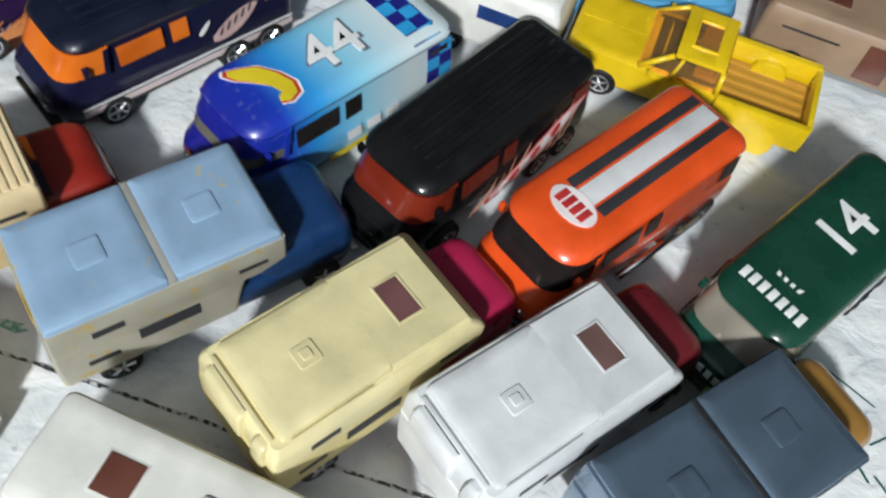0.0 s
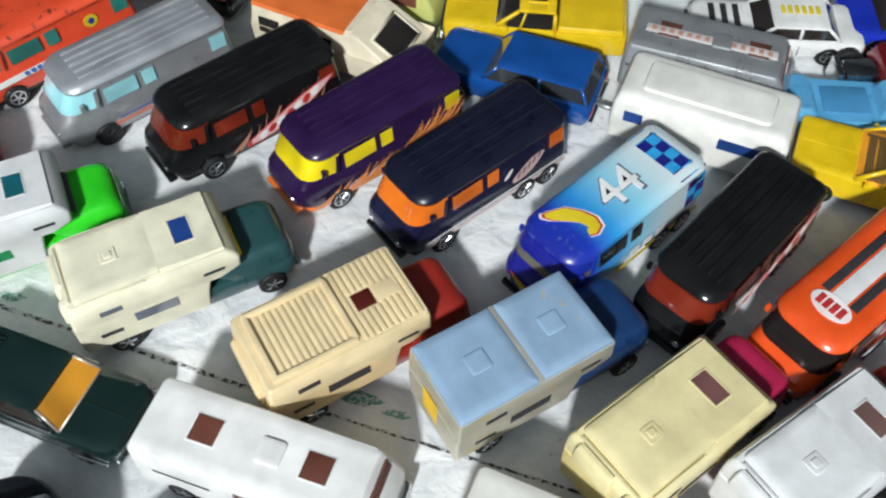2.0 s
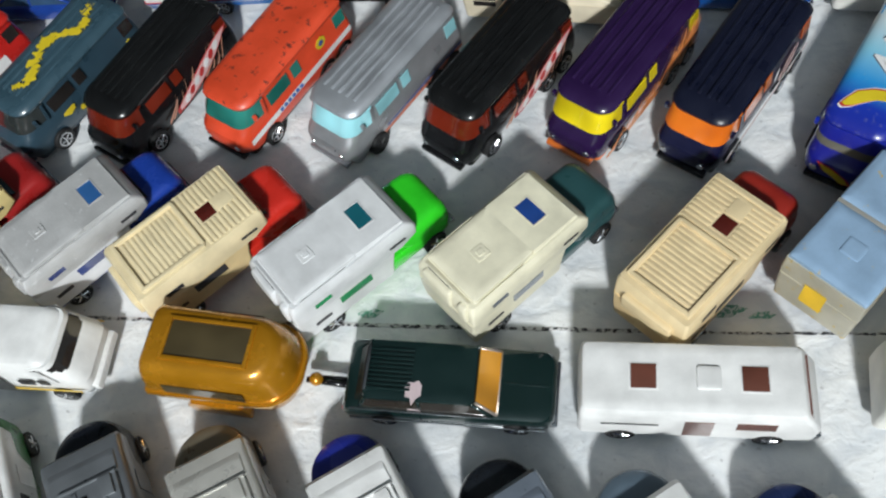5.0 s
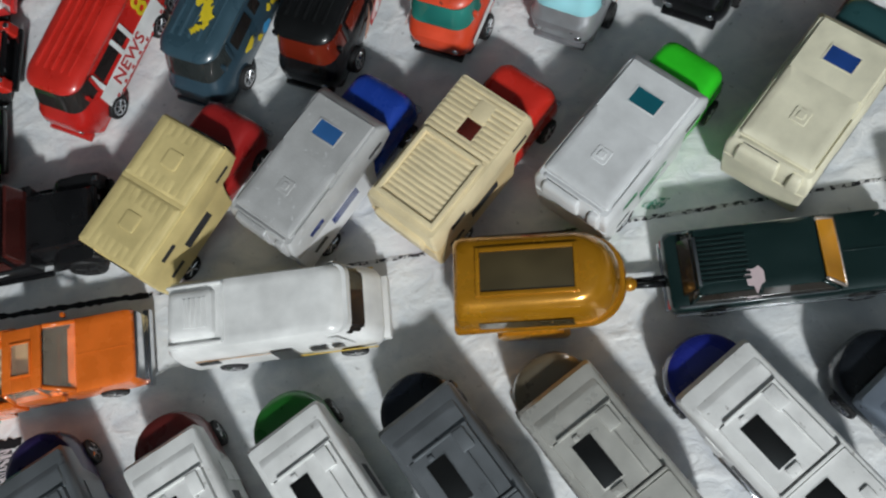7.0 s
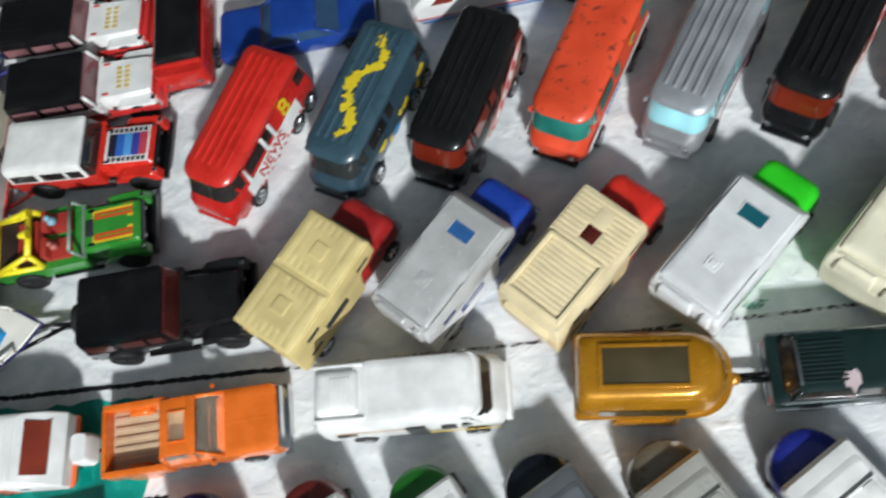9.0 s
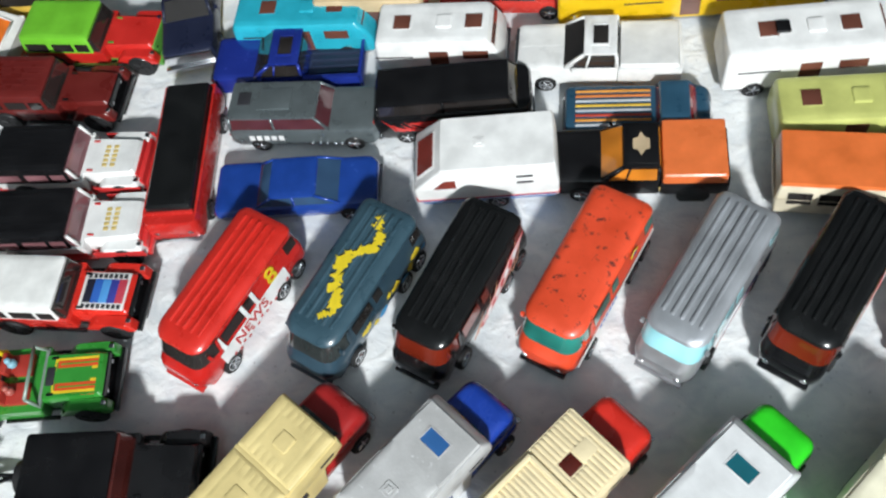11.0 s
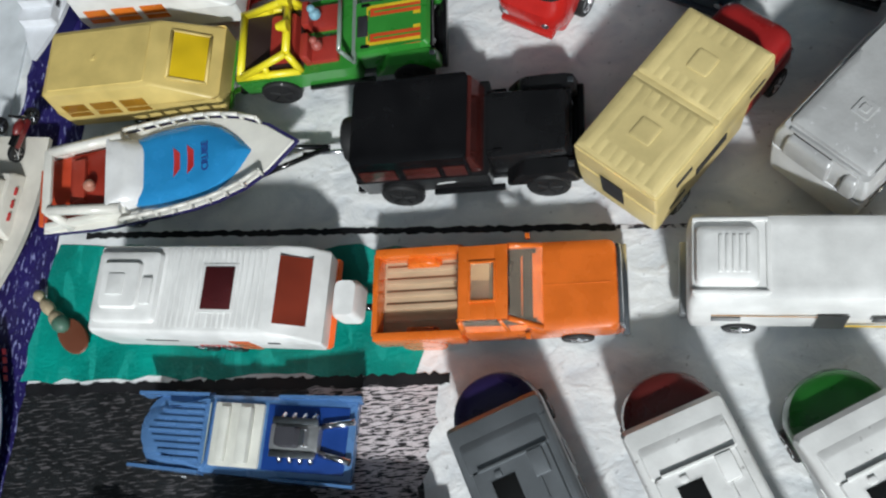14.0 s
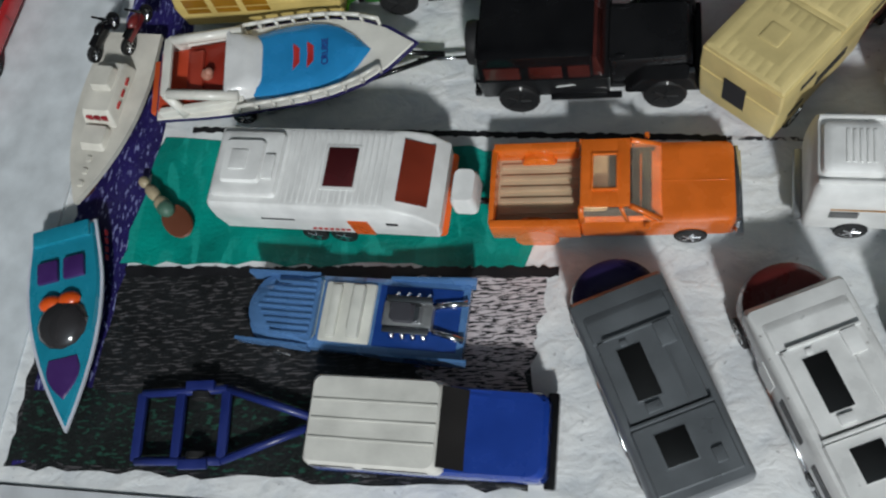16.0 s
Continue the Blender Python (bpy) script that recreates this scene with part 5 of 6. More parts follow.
ORBASE = paint((0.78, 0.12, 0.01), 0.28)
t = thing("toy_caravan", -0.5368, 0.1724, -7.7, "white and orange toy caravan with two dark red roof windows", "toy caravan", "toy caravans")
t.scale = (0.98, 1, 1.1)
part("chassis", stack((4.5, -36, 38, 12, 1.5), (10, -38, 40.5, 14.6, 1.5)), ORBASE, t)
part("body", stack((9.5, -39, 38.5, 14.8, 1.2), (17, -39.6, 39.5, 15, 1.2), (23, -39.2, 34, 14.6, 1.2), (25.2, -38.6, 27, 14, 1.2), (25.8, -38, 25, 13.4, 1.2)), GLW, t)
for k in range(18):
    part("roof_groove", bx(-12.5 + k * 2.05 - 0.35, -12.5 + k * 2.05 + 0.35, -12.6, 12.6, 25.5, 26.05, 0.12), GLW, t)
part("roof_unit", stack((25.2, -37.5, -13.8, 11.6, 1.5), (27.6, -36.8, -14.4, 11, 1.5), (28, -36, -15.2, 10, 1.5)), GLW, t)
part("roof_unit_top", stack((27.8, -34, -19.5, 7.6, 1.2), (29.3, -33.4, -20.2, 7, 1.2)), GLW, t)
part("roof_unit_lid", bx(-31, -25, -3.4, 3.4, 29, 29.8, 0.3), GLW, t)
part("roof_unit_vent", bx(-19, -15.4, -6, 2.4, 27.6, 29, 0.4), GLW, t)
DKRED = glass((0.07, 0.01, 0.012))
part("roof_window", bx(1.6, 12, -6.8, 6.8, 25.9, 26.5, 0.2), DKRED, t, "dark red roof window")
part("window_frame", bx(0.6, 13, -7.8, 7.8, 25.6, 26.25, 0.2), GLW, t)
part("front_window", slab([(26.6, -10.6, 25.75), (36, -10.6, 21.9), (36, 10.6, 21.9), (26.6, 10.6, 25.75)], 0.5), glass((0.2, 0.028, 0.012)), t, "red sloping front window")
side_pane(t, 9, 16, 9.5, 19, 14.95, 15.0, ORBASE, "side_door")
side_pane(t, -22, -10, 17.4, 18.2, 15.02, 14.95, INK, "side_slot", th=0.1)
side_pane(t, 22, 26, 17, 18.4, 15.02, 14.9, INK, "side_slot", th=0.1)
side_bars(t, -1, -6, 8, 11, 1.4, REDINK, 7, 14.95)
part("gas_bottle_cover", stack((9, 41, 49.5, 6.2, 2), (15, 41, 49.5, 6.2, 2), (17.5, 42, 48.8, 5.4, 2)), GLW, t, "white cover over the drawbar")
part("drawbar", rod((38, 0, 7), (56, 0, 6), 1.2), BLACK, t)
axle_set(t, (-8, 2.5), 12.8, 4.6, 3.4)

# ---- column of jeeps with caravans ----
JB = paint((0.008, 0.008, 0.009), 0.28, 0, 0.6)
t = jeep(-0.4520, 0.2169, -4.6, "glossy black toy off-roader with dark red windows", JB, paint((0.005, 0.005, 0.006), 0.22, 0, 0.1), JB, glass((0.06, 0.012, 0.01)), BLACK)
t.scale = (0.97, 1.14, 1.12)
part("door_flash", slab([(-10, -14.3, 12), (-3, -14.3, 13), (-4, -14.3, 13.6), (-9, -14.3, 13)], 0.1), WHITEINK, t)
part("spare_wheel", lathe([(2, -2), (6.4, -2), (6.8, 0), (6.4, 2), (2, 2)]), RUBBER, t).matrix_basis = pose(-0.0385, 0, 0.0155, 0, 0, 90)

JG, YC = paint((0.03, 0.24, 0.03), 0.28, 0, 0.6), plastic((0.8, 0.68, 0.02), 0.35)
REDSEAT = plastic((0.35, 0.03, 0.02))
t = jeep(-0.4956, 0.2620, -2.5, "green open toy jeep with yellow roll cage and red seats", JG, paint((0.2, 0.26, 0.22), 0.35), JG, REDSEAT, BLACK, open_top=True)
for s in (1, -1):
    part("roll_cage", rod((-12, s * 12.5, 16), (-14, s * 10.5, 25), 1.35), YC, t)
    part("roll_cage", rod((-14, s * 10.5, 25), (-34, s * 12.5, 17), 1.35), YC, t)
    part("roll_cage", rod((-24, s * 11.5, 21), (-24, s * 13, 15.5), 1.2), YC, t)
    part("roll_cage", rod((-35.5, s * 12.5, 17), (-12, s * 13, 16.6), 1.35), YC, t)
part("roll_cage", rod((-14, -10.5, 25), (-14, 10.5, 25), 1.4), YC, t)
part("roll_cage", rod((-34.5, -12.5, 17), (-34.5, 12.5, 17), 1.4), YC, t)
part("spotlight", lathe([(1.2, -2), (2.2, 1), (2.2, 2)], 14), YC, t).matrix_basis = pose(-0.0145, 0.0085, 0.0275, 0, 0, -90)
part("spotlight", lathe([(1.2, -2), (2.2, 1), (2.2, 2)], 14), YC, t).matrix_basis = pose(-0.0145, -0.0015, 0.0275, 0, 0, -90)
for c in (1, -1):
    for k, mt in enumerate((plastic((0.62, 0.07, 0.015)), plastic((0.7, 0.5, 0.02)), plastic((0.62, 0.07, 0.015)), plastic((0.05, 0.28, 0.03)))):
        d = k * 1.35
        part("bonnet_stripe", slab([(10.5 + d, c * (0.7 + d), 17.28 + k * 0.08), (31, c * (0.7 + d), 17.28 + k * 0.08), (31, c * (9.0 - d * 0.9), 17.28 + k * 0.08), (10.5 + d, c * (9.0 - d * 0.9), 17.28 + k * 0.08)][::c], 0.1), mt, t)
part("bonnet_vent", bx(8.6, 12.4, -4, 4, 17.2, 17.8, 0.2), INK, t)
part("dummy_driver", ball((-6, 6, 20.5), 2.2, ball((-6, 6, 24), 1.5)), plastic((0.2, 0.4, 0.5)), t)
part("dummy_driver", ball((-5, -6, 20), 2.0, ball((-5, -6, 23.2), 1.4)), plastic((0.4, 0.1, 0.08)), t)
part("rear_bed", bx(-34.6, -11, -12.2, 12.2, 15.8, 16.5, 0.2), plastic((0.035, 0.02, 0.018)), t)
part("bench", stack((16.3, -23, -12.5, 9, 1.2), (19.4, -22.4, -13.2, 8.4, 1.2)), REDSEAT, t)

JR = paint((0.62, 0.025, 0.015), 0.24, 0, 0.8)
t = jeep(-0.4860, 0.3019, -10.2, "red toy jeep with white hard top and striped bonnet panel", JR, plastic((0.76, 0.76, 0.74), 0.4), JR, DARKGLASS, BLACK)
part("bonnet_panel", bx(10.5, 32, -8.8, 8.8, 17.2, 17.62, 0.05), plastic((0.7, 0.68, 0.66)), t)
for k, c in enumerate(((0.015, 0.015, 0.03), (0.02, 0.1, 0.4), (0.08, 0.3, 0.65), (0.04, 0.05, 0.3), (0.5, 0.05, 0.08))):
    part("bonnet_stripe", bx(12 + k * 3.8, 15.8 + k * 3.8, -5.6, 5.6, 17.5, 17.78, 0.03), plastic(c), t)
for s in (1, -1):
    for k in range(8):
        part("printed_bar", bx(12 + k * 2.4, 13.7 + k * 2.4, s * 7.2 - 1.0, s * 7.2 + 1.0, 17.5, 17.76, 0.03), INK, t)

for x, y, h, lab in ((-0.4854, 0.3369, -6.4, "beside a red jeep"), (-0.4894, 0.3726, -8.6, "beside a maroon off-roader")):
    t = jeep(x, y, h, "white toy off-roader with black canvas roof " + lab, plastic((0.74, 0.74, 0.73), 0.35), paint((0.006, 0.006, 0.007), 0.2, 0, 0.1), plastic((0.74, 0.74, 0.73), 0.35), glass((0.2, 0.09, 0.1)), paint((0.55, 0.03, 0.03)), ribs=6)
    for k in range(5):
        for m in range(2):
            part("printed_bar", bx(17 + m * 4, 19.4 + m * 4, -6 + k * 2.5, -4.3 + k * 2.5, 17.3, 17.75, 0.03), plastic((0.6, 0.45, 0.15)), t)
    for sd in (1, -1):
        part("windscreen_pillar", rod((6.6, sd * 12.6, 16), (4.6, sd * 12.2, 24.6), 0.8), plastic((0.74, 0.74, 0.73), 0.35), t)
        part("wing_trim", bx(12, 36.6, sd * 15.3 - 0.5, sd * 15.3 + 0.5, 9.4, 13.4, 0.3), paint((0.55, 0.03, 0.03)), t)
    part("nose_trim", bx(33.4, 36.9, -12, 12, 9, 13.6, 0.6), paint((0.55, 0.03, 0.03)), t)
    band(t, -36, 8, 8.4, 11.6, paint((0.55, 0.03, 0.03)), 14.3)

MAROON = paint((0.13, 0.012, 0.01), 0.3)
jeep(-0.5065, 0.4175, -11, "maroon toy off-roader with closed top", MAROON, MAROON, MAROON, DARKGLASS, BLACK, ribs=6)
jeep(-0.486, 0.450, -12, "red toy off-roader with a bright green roof and flowered sides", paint((0.55, 0.02, 0.015)), paint((0.16, 0.5, 0.03), 0.35), paint((0.55, 0.02, 0.015)), DARKGLASS, paint((0.1, 0.3, 0.05)))

caravan(-0.570, 0.2615, -5, "mustard toy caravan with yellow window on a green chassis", plastic((0.66, 0.5, 0.17)), paint((0.06, 0.28, 0.02)), glass((0.62, 0.42, 0.01)), 66, sidewin=glass((0.3, 0.14, 0.012)))
caravan(-0.564, 0.2990, -7, "white toy caravan with orange window on a red chassis", plastic((0.74, 0.74, 0.72)), paint((0.55, 0.03, 0.02)), glass((0.72, 0.18, 0.02)), 66)
caravan(-0.564, 0.3375, -9, "cream toy caravan with yellow window", plastic((0.72, 0.68, 0.56)), paint((0.2, 0.05, 0.05)), glass((0.6, 0.4, 0.01)), 68)
caravan(-0.570, 0.3755, -9, "white toy caravan with brown windows and a blue line", plastic((0.76, 0.76, 0.76)), paint((0.05, 0.05, 0.2)), glass((0.2, 0.06, 0.03)), 68)
caravan(-0.584, 0.4230, -10, "ivory toy caravan with plain roof", plastic((0.72, 0.69, 0.6)), INK, DARKGLASS, 66)
caravan(-0.560, 0.4610, -14, "white toy caravan with orange windows", plastic((0.74, 0.73, 0.7)), paint((0.5, 0.1, 0.02)), glass((0.7, 0.16, 0.02)), 62)

# ---- boats, figure and small things on the painted river ----
BOATW = plastic((0.76, 0.74, 0.68), 0.3)
t = thing("toy_boat", -0.5600, 0.2215, 3, "white and blue toy cabin cruiser with red cockpit on a trailer", "toy boat")
part("hull", boat_stack((8.5, -43, 30, 8, 1.7), (12, -46, 44, 15, 2.8), (15, -47, 50, 17.5, 4.2)), BOATW, t)
part("rubbing_strake", boat_stack((14.6, -47.4, 50.6, 17.9, 4.2), (15.4, -47.4, 50.6, 17.9, 4.2)), plastic((0.02, 0.015, 0.1)), t)
part("deck", boat_stack((15, -47, 49.6, 17.4, 4.2), (15.9, -46.6, 48.5, 17, 4.2)), BOATW, t)
part("foredeck_cover", boat_stack((15.6, -12, 34, 14.6, 3.6), (17.8, -12, 32, 13.8, 3.6), (19, -11, 27, 11.6, 2.9)), paint((0.02, 0.26, 0.58), 0.25), t, "bright blue foredeck cover")
part("windscreen_band", stack((15.5, -18, -3, 15, 1, 13.4, 7), (20, -18, -6, 14.2, 1, 12.6, 7), (22.6, -18, -9.5, 13.4, 1, 11.8, 6.5), (23, -17.6, -10.5, 12.6, 1, 11, 6), n=6), plastic((0.78, 0.78, 0.78), 0.3), t)
part("cockpit", bx(-46, -17.5, -12.4, 12.4, 15, 17.4, 1.0), plastic((0.55, 0.06, 0.02)), t, "red cockpit lining")
part("cockpit_well", bx(-34, -17.3, -11, 11, 17.2, 19.6, 0.6), plastic((0.3, 0.025, 0.012)), t)
part("seat", bx(-32, -27, -8, 8, 19.2, 21.4, 0.8), plastic((0.35, 0.04, 0.02)), t)
part("dummy_figure", ball((-24, -3, 22.5), 1.7, ball((-25.5, -2.6, 20.6), 2.2)), plastic((0.45, 0.2, 0.14)), t)
part("arch", rod((-13, -13.6, 20.6), (-38, -11, 25), 1.9), BOATW, t)
part("arch", rod((-13, 13.6, 20.6), (-38, 11, 25), 1.9), BOATW, t)
part("arch", bx(-40.4, -37, -11.8, 11.8, 24.2, 26, 0.7), BOATW, t)
for s in (1, -1):
    part("arch", rod((-38.6, s * 11, 25), (-35, s * 14.6, 15.5), 1.8), BOATW, t)
    part("cockpit_coaming", bx(-44, -12, s * 13.6 - 1.2, s * 13.6 + 1.2, 15.4, 19.4, 0.6), BOATW, t)
part("stern_platform", bx(-50, -44, -11, 11, 12.5, 15, 0.6), plastic((0.6, 0.09, 0.02)), t)
for s in (1, -1):
    prev = None
    for k in range(9):
        u = 0.34 + k * 0.066
        w = 17.2 * (1 - max(0.0, (u - 0.3) / 0.7) ** 4.2)
        q = (-47 + 97 * u, s * (w - 0.3), 19.4)
        part("rail_post", rod((q[0], q[1], 15.4), q, 0.7, n=6), BOATW, t)
        if prev:
            part("rail", rod(prev, q, 0.8, n=6), BOATW, t)
        prev = q
for k, s in enumerate((1, -1)):
    part("deck_emblem", slab([(10 + s * 2.6 - 1.3, -5.5, 19.05), (10 + s * 2.6 + 1.2, -3, 19.05), (10 + s * 2.6 + 1.2, 3, 19.05), (10 + s * 2.6 - 1.3, 5.5, 19.05), (10 + s * 2.6 - 1.0, 0, 19.05)], 0.15), REDINK, t)
words(t, "lettering", "CRUISE", 3.4, pose(18, 0, 19.1, 0, 0, 90), plastic((0.02, 0.02, 0.2)))
side_bars(t, -1, -44, -32, 12.4, 1.2, plastic((0.02, 0.02, 0.1)), 6, 14.5)
part("trailer_frame", bx(-42, 22, -9, 9, 5.5, 8.6, 0.5), BLACK, t, "black boat trailer")
for s in (1, -1):
    part("trailer_arm", rod((20, s * 8, 6.5), (58, 0, 6), 1.0), BLACK, t)
part("trailer_arm", rod((48, 0, 5), (66, -3, 6), 0.8), CHROME, t)
axle_set(t, (-18,), 11, 4.2, 3)

t = thing("toy_boat", -0.6325, 0.2140, -101, "cream toy patrol boat with brown hull", "toy boat")
part("hull", boat_stack((1.4, -33, 30, 8, 1.8), (6, -35, 36, 13.4, 2.2)), plastic((0.32, 0.13, 0.03), 0.4), t)
part("deck", boat_stack((6, -35.6, 36.6, 13.6, 2.2), (8.5, -35.6, 37, 14, 2.2)), plastic((0.68, 0.65, 0.58)), t)
part("cabin", stack((8, -20, 6, 7, 1.2), (14, -19, 3, 6.2, 1.2), (15, -18, 2, 5.6, 1.2)), plastic((0.7, 0.67, 0.6)), t)
part("cabin", stack((8, 6, 16, 5.4, 1.2), (11.4, 6.6, 14, 4.8, 1.2)), plastic((0.7, 0.67, 0.6)), t)
part("wheelhouse", stack((14.5, -16, -6, 4.4, 1), (18, -15, -7, 3.8, 1)), plastic((0.7, 0.67, 0.6)), t)
for k in range(3):
    part("cabin_window", bx(3.4 + 0.0, 4.6, -4 + k * 3.2, -1.6 + k * 3.2, 11.4, 13.4, 0.1), glass((0.3, 0.02, 0.03)), t)
    part("deck_hatch", stack((8.3, 18 + k * 5, 20.4 + k * 5, 1.2, 0.5), (9.2, 18.2 + k * 5, 20.2 + k * 5, 1.0, 0.5)), plastic((0.66, 0.63, 0.56)), t)
    part("side_slot", bx(-14 + k * 5, -11 + k * 5, 6.4, 7.1, 11, 12, 0.1), REDINK, t)
for nm, lab, x, y, mt in (("toy_motorbike", "dark red toy motorbike on the deck of a boat", -0.6225, 0.2475, paint((0.16, 0.015, 0.015))), ("toy_motorbike", "black toy motorbike on the deck of a boat", -0.6365, 0.246, BLACK)):
    t = thing(nm, x, y, 70, lab, "toy motorbike")
    t.location.z = 0.0085
    part("frame", bx(-6, 6, -1.2, 1.2, 3.4, 6.4, 0.7), mt, t)
    part("tank", ball((1.5, 0, 7), 2.4, None, (1.5, 0.8, 0.8)), mt, t)
    part("saddle", bx(-6, -1, -1.5, 1.5, 6, 7.4, 0.6), BLACK, t)
    part("handlebar", rod((4.6, -4, 9.5), (4.6, 4, 9.5), 0.5), BLACK, t)
    part("fork", rod((8, 0, 3.4), (4.6, 0, 9.4), 0.7), CHROME, t)
    wheel(t, -7.5, 0, 3.4, 1.8)
    wheel(t, 8, 0, 3.4, 1.8)

t = thing("toy_speedboat", -0.6345, 0.1330, -79.5, "turquoise toy speedboat with purple seats and smoked canopy", "toy boat")
TURQ, VIO = paint((0.01, 0.26, 0.38), 0.25, 0, 0.8), plastic((0.06, 0.02, 0.14))
part("hull", boat_stack((1, -32, 28, 9, 1.6), (7, -35, 37, 14, 1.9), (9, -35, 39, 14.4, 1.9)), TURQ, t)
part("rubbing_strake", boat_stack((8.6, -35.5, 39.6, 14.8, 1.9), (9.4, -35.5, 39.6, 14.8, 1.9)), plastic((0.6, 0.62, 0.7)), t)
part("deck", boat_stack((9, -34.5, 38, 14, 1.9), (10.6, -34, 36, 13, 1.9)), TURQ, t)
part("canopy", ball((2, 0, 10.4), 8.5, None, (1.1, 1.15, 0.5)), glass((0.03, 0.028, 0.03)), t, "smoked bubble canopy")
part("engine_cover", ball((-6, -4, 11.5), 3.4, ball((-6, 3, 11.5), 3.4, None, (0.9, 1.3, 0.7)), (0.9, 1.3, 0.7)), paint((0.8, 0.1, 0.01)), t, "bright orange engine cover")
part("seat", bx(-22, -14, -9, -1, 10.2, 12.4, 0.8), VIO, t)
part("seat", bx(-22, -14, 1, 9, 10.2, 12.4, 0.8), VIO, t)
part("foredeck_panel", boat_stack((10.4, 14, 29, 6.5, 1.8), (11.1, 14.5, 28, 6, 1.8)), VIO, t)
part("stern_spoiler", bx(-35, -29, -11, 11, 10, 12, 0.6), TURQ, t)
side_bars(t, 1, -33, -20, 3.4, 2, REDINK, 4, 13.4)

t = thing("toy_figurine", -0.6065, 0.1765, -48, "small resin beach figurine lying on a brown disc", "figurine")
bm = lathe([(6, 0.25), (6.4, 0.9), (6, 1.5)], 20)
bmesh.ops.rotate(bm, matrix=Matrix.Rotation(radians(90), 3, "X"), verts=bm.verts)
bmesh.ops.scale(bm, vec=(1.25, 0.8, 1), verts=bm.verts)
bmesh.ops.translate(bm, vec=(9, 0, 1.8), verts=bm.verts)
part("base", bm, plastic((0.16, 0.05, 0.025)), t, "brown oval base")
part("figure", ball((1, 0, 4.6), 2.6, ball((-6, 0, 4.4), 2.4, ball((-12.5, 0, 4), 2.1, None, (1.2, 1, 1)), (1.8, 1, 0.9)), (1.7, 1.1, 1)), plastic((0.42, 0.34, 0.22)), t)
part("costume", ball((3, 0, 4.6), 2.9, None, (1.3, 1.1, 1)), plastic((0.06, 0.14, 0.1)), t)

t = thing("toy_ferry", -0.6185, 0.3080, -98, "white and navy toy ferry with square windows", "toy boat")
part("hull", boat_stack((0.8, -27, 22, 9, 2), (10, -29, 28, 11, 2.4)), plastic((0.02, 0.02, 0.14)), t)
part("deck", boat_stack((10, -29, 28, 11, 2.4), (12, -29, 28.4, 11.2, 2.4)), plastic((0.72, 0.74, 0.78)), t)
for k, (a, b, w) in enumerate(((-24, 14, 8), (-21, 8, 7), (-15, 2, 5.4))):
    part("cabin_deck", stack((12 + k * 4, a, b, w, 1.2), (16 + k * 4, a + 0.6, b - 0.6, w - 0.4, 1.2)), plastic((0.74, 0.76, 0.8)), t)
    for j in range(5):
        for s in (1, -1):
            part("cabin_window", bx(a + 3 + j * (b - a) / 6, a + 5.4 + j * (b - a) / 6, s * w - 0.4, s * w + 0.15, 13.2 + k * 4, 15 + k * 4, 0.1), INK, t)
t = thing("toy_ferry", -0.6120, 0.3750, -99, "white toy ship with dark hull", "toy boat")
part("hull", boat_stack((0.8, -27, 22, 8, 2), (9, -29, 28, 10, 2.4)), plastic((0.05, 0.07, 0.12)), t)
part("cabin_deck", stack((9, -22, 12, 8, 1.2), (15, -21, 10, 7.4, 1.2)), plastic((0.72, 0.74, 0.76)), t)
part("funnel", rod((-8, 0, 15), (-8, 0, 22), 2.2), plastic((0.5, 0.52, 0.55)), t)

# ---- road vehicles on the marker road ----
LB = paint((0.09, 0.21, 0.44), 0.25, 0.1, 0.7)
t = thing("toy_hot_rod", -0.5290, 0.1285, 172, "pale blue finned toy hot rod with open white seats", "toy car")
part("body", stack((3, -34, 34, 12, 2, 11, 5), (7.5, -36, 37, 13.4, 2, 12, 7), (10.4, -36, 36, 13, 2, 11.6, 8), (11.2, -34, 33, 11.8, 2, 10, 8)), LB, t)
part("bonnet", stack((10.8, 12, 37, 11.6, 2, 8, 7), (12.6, 12, 33, 10.6, 2, 6.6, 6)), LB, t)
for k in range(9):
    part("bonnet_rib", bx(14, 33 - abs(k - 4) * 1.4, -8.4 + k * 2.1 - 0.45, -8.4 + k * 2.1 + 0.45, 12.3, 13.2, 0.2), LB, t)
for s in (1, -1):
    part("tail_fin", skin(bmesh.new(), [[(-37, s * 12.6 - 1, 8), (-37, s * 12.6 + 1, 8), (-38.5, s * 13 + 0.4, 15), (-38.5, s * 13 - 0.4, 15)], [(-10, s * 12.6 - 1, 8), (-10, s * 12.6 + 1, 8), (-10, s * 12.6 + 0.4, 11.6), (-10, s * 12.6 - 0.4, 11.6)]]), LB, t)
    part("front_fin", skin(bmesh.new(), [[(14, s * 12 - 1, 8), (14, s * 12 + 1, 8), (14, s * 12 + 0.5, 12), (14, s * 12 - 0.5, 12)], [(38, s * 11 - 1, 8), (38, s * 11 + 1, 8), (39, s * 11.4 + 0.5, 12.4), (39, s * 11.4 - 0.5, 12.4)]]), LB, t)
part("interior", bx(-6, 11, -9.8, 9.8, 9.5, 12.4, 0.8), plastic((0.7, 0.7, 0.64)), t, "white open interior")
part("seat", bx(-3, 1, -8.6, 8.6, 11.8, 15.2, 1), plastic((0.74, 0.74, 0.68)), t)
part("seat", bx(5, 8.4, -8.6, 8.6, 11.8, 14, 1), plastic((0.74, 0.74, 0.68)), t)
part("windscreen", slab([(12.6, 9.6, 12.4), (12.6, -9.6, 12.4), (10.2, -8.8, 16), (10.2, 8.8, 16)][::-1], 0.4), glass((0.3, 0.36, 0.36)), t)
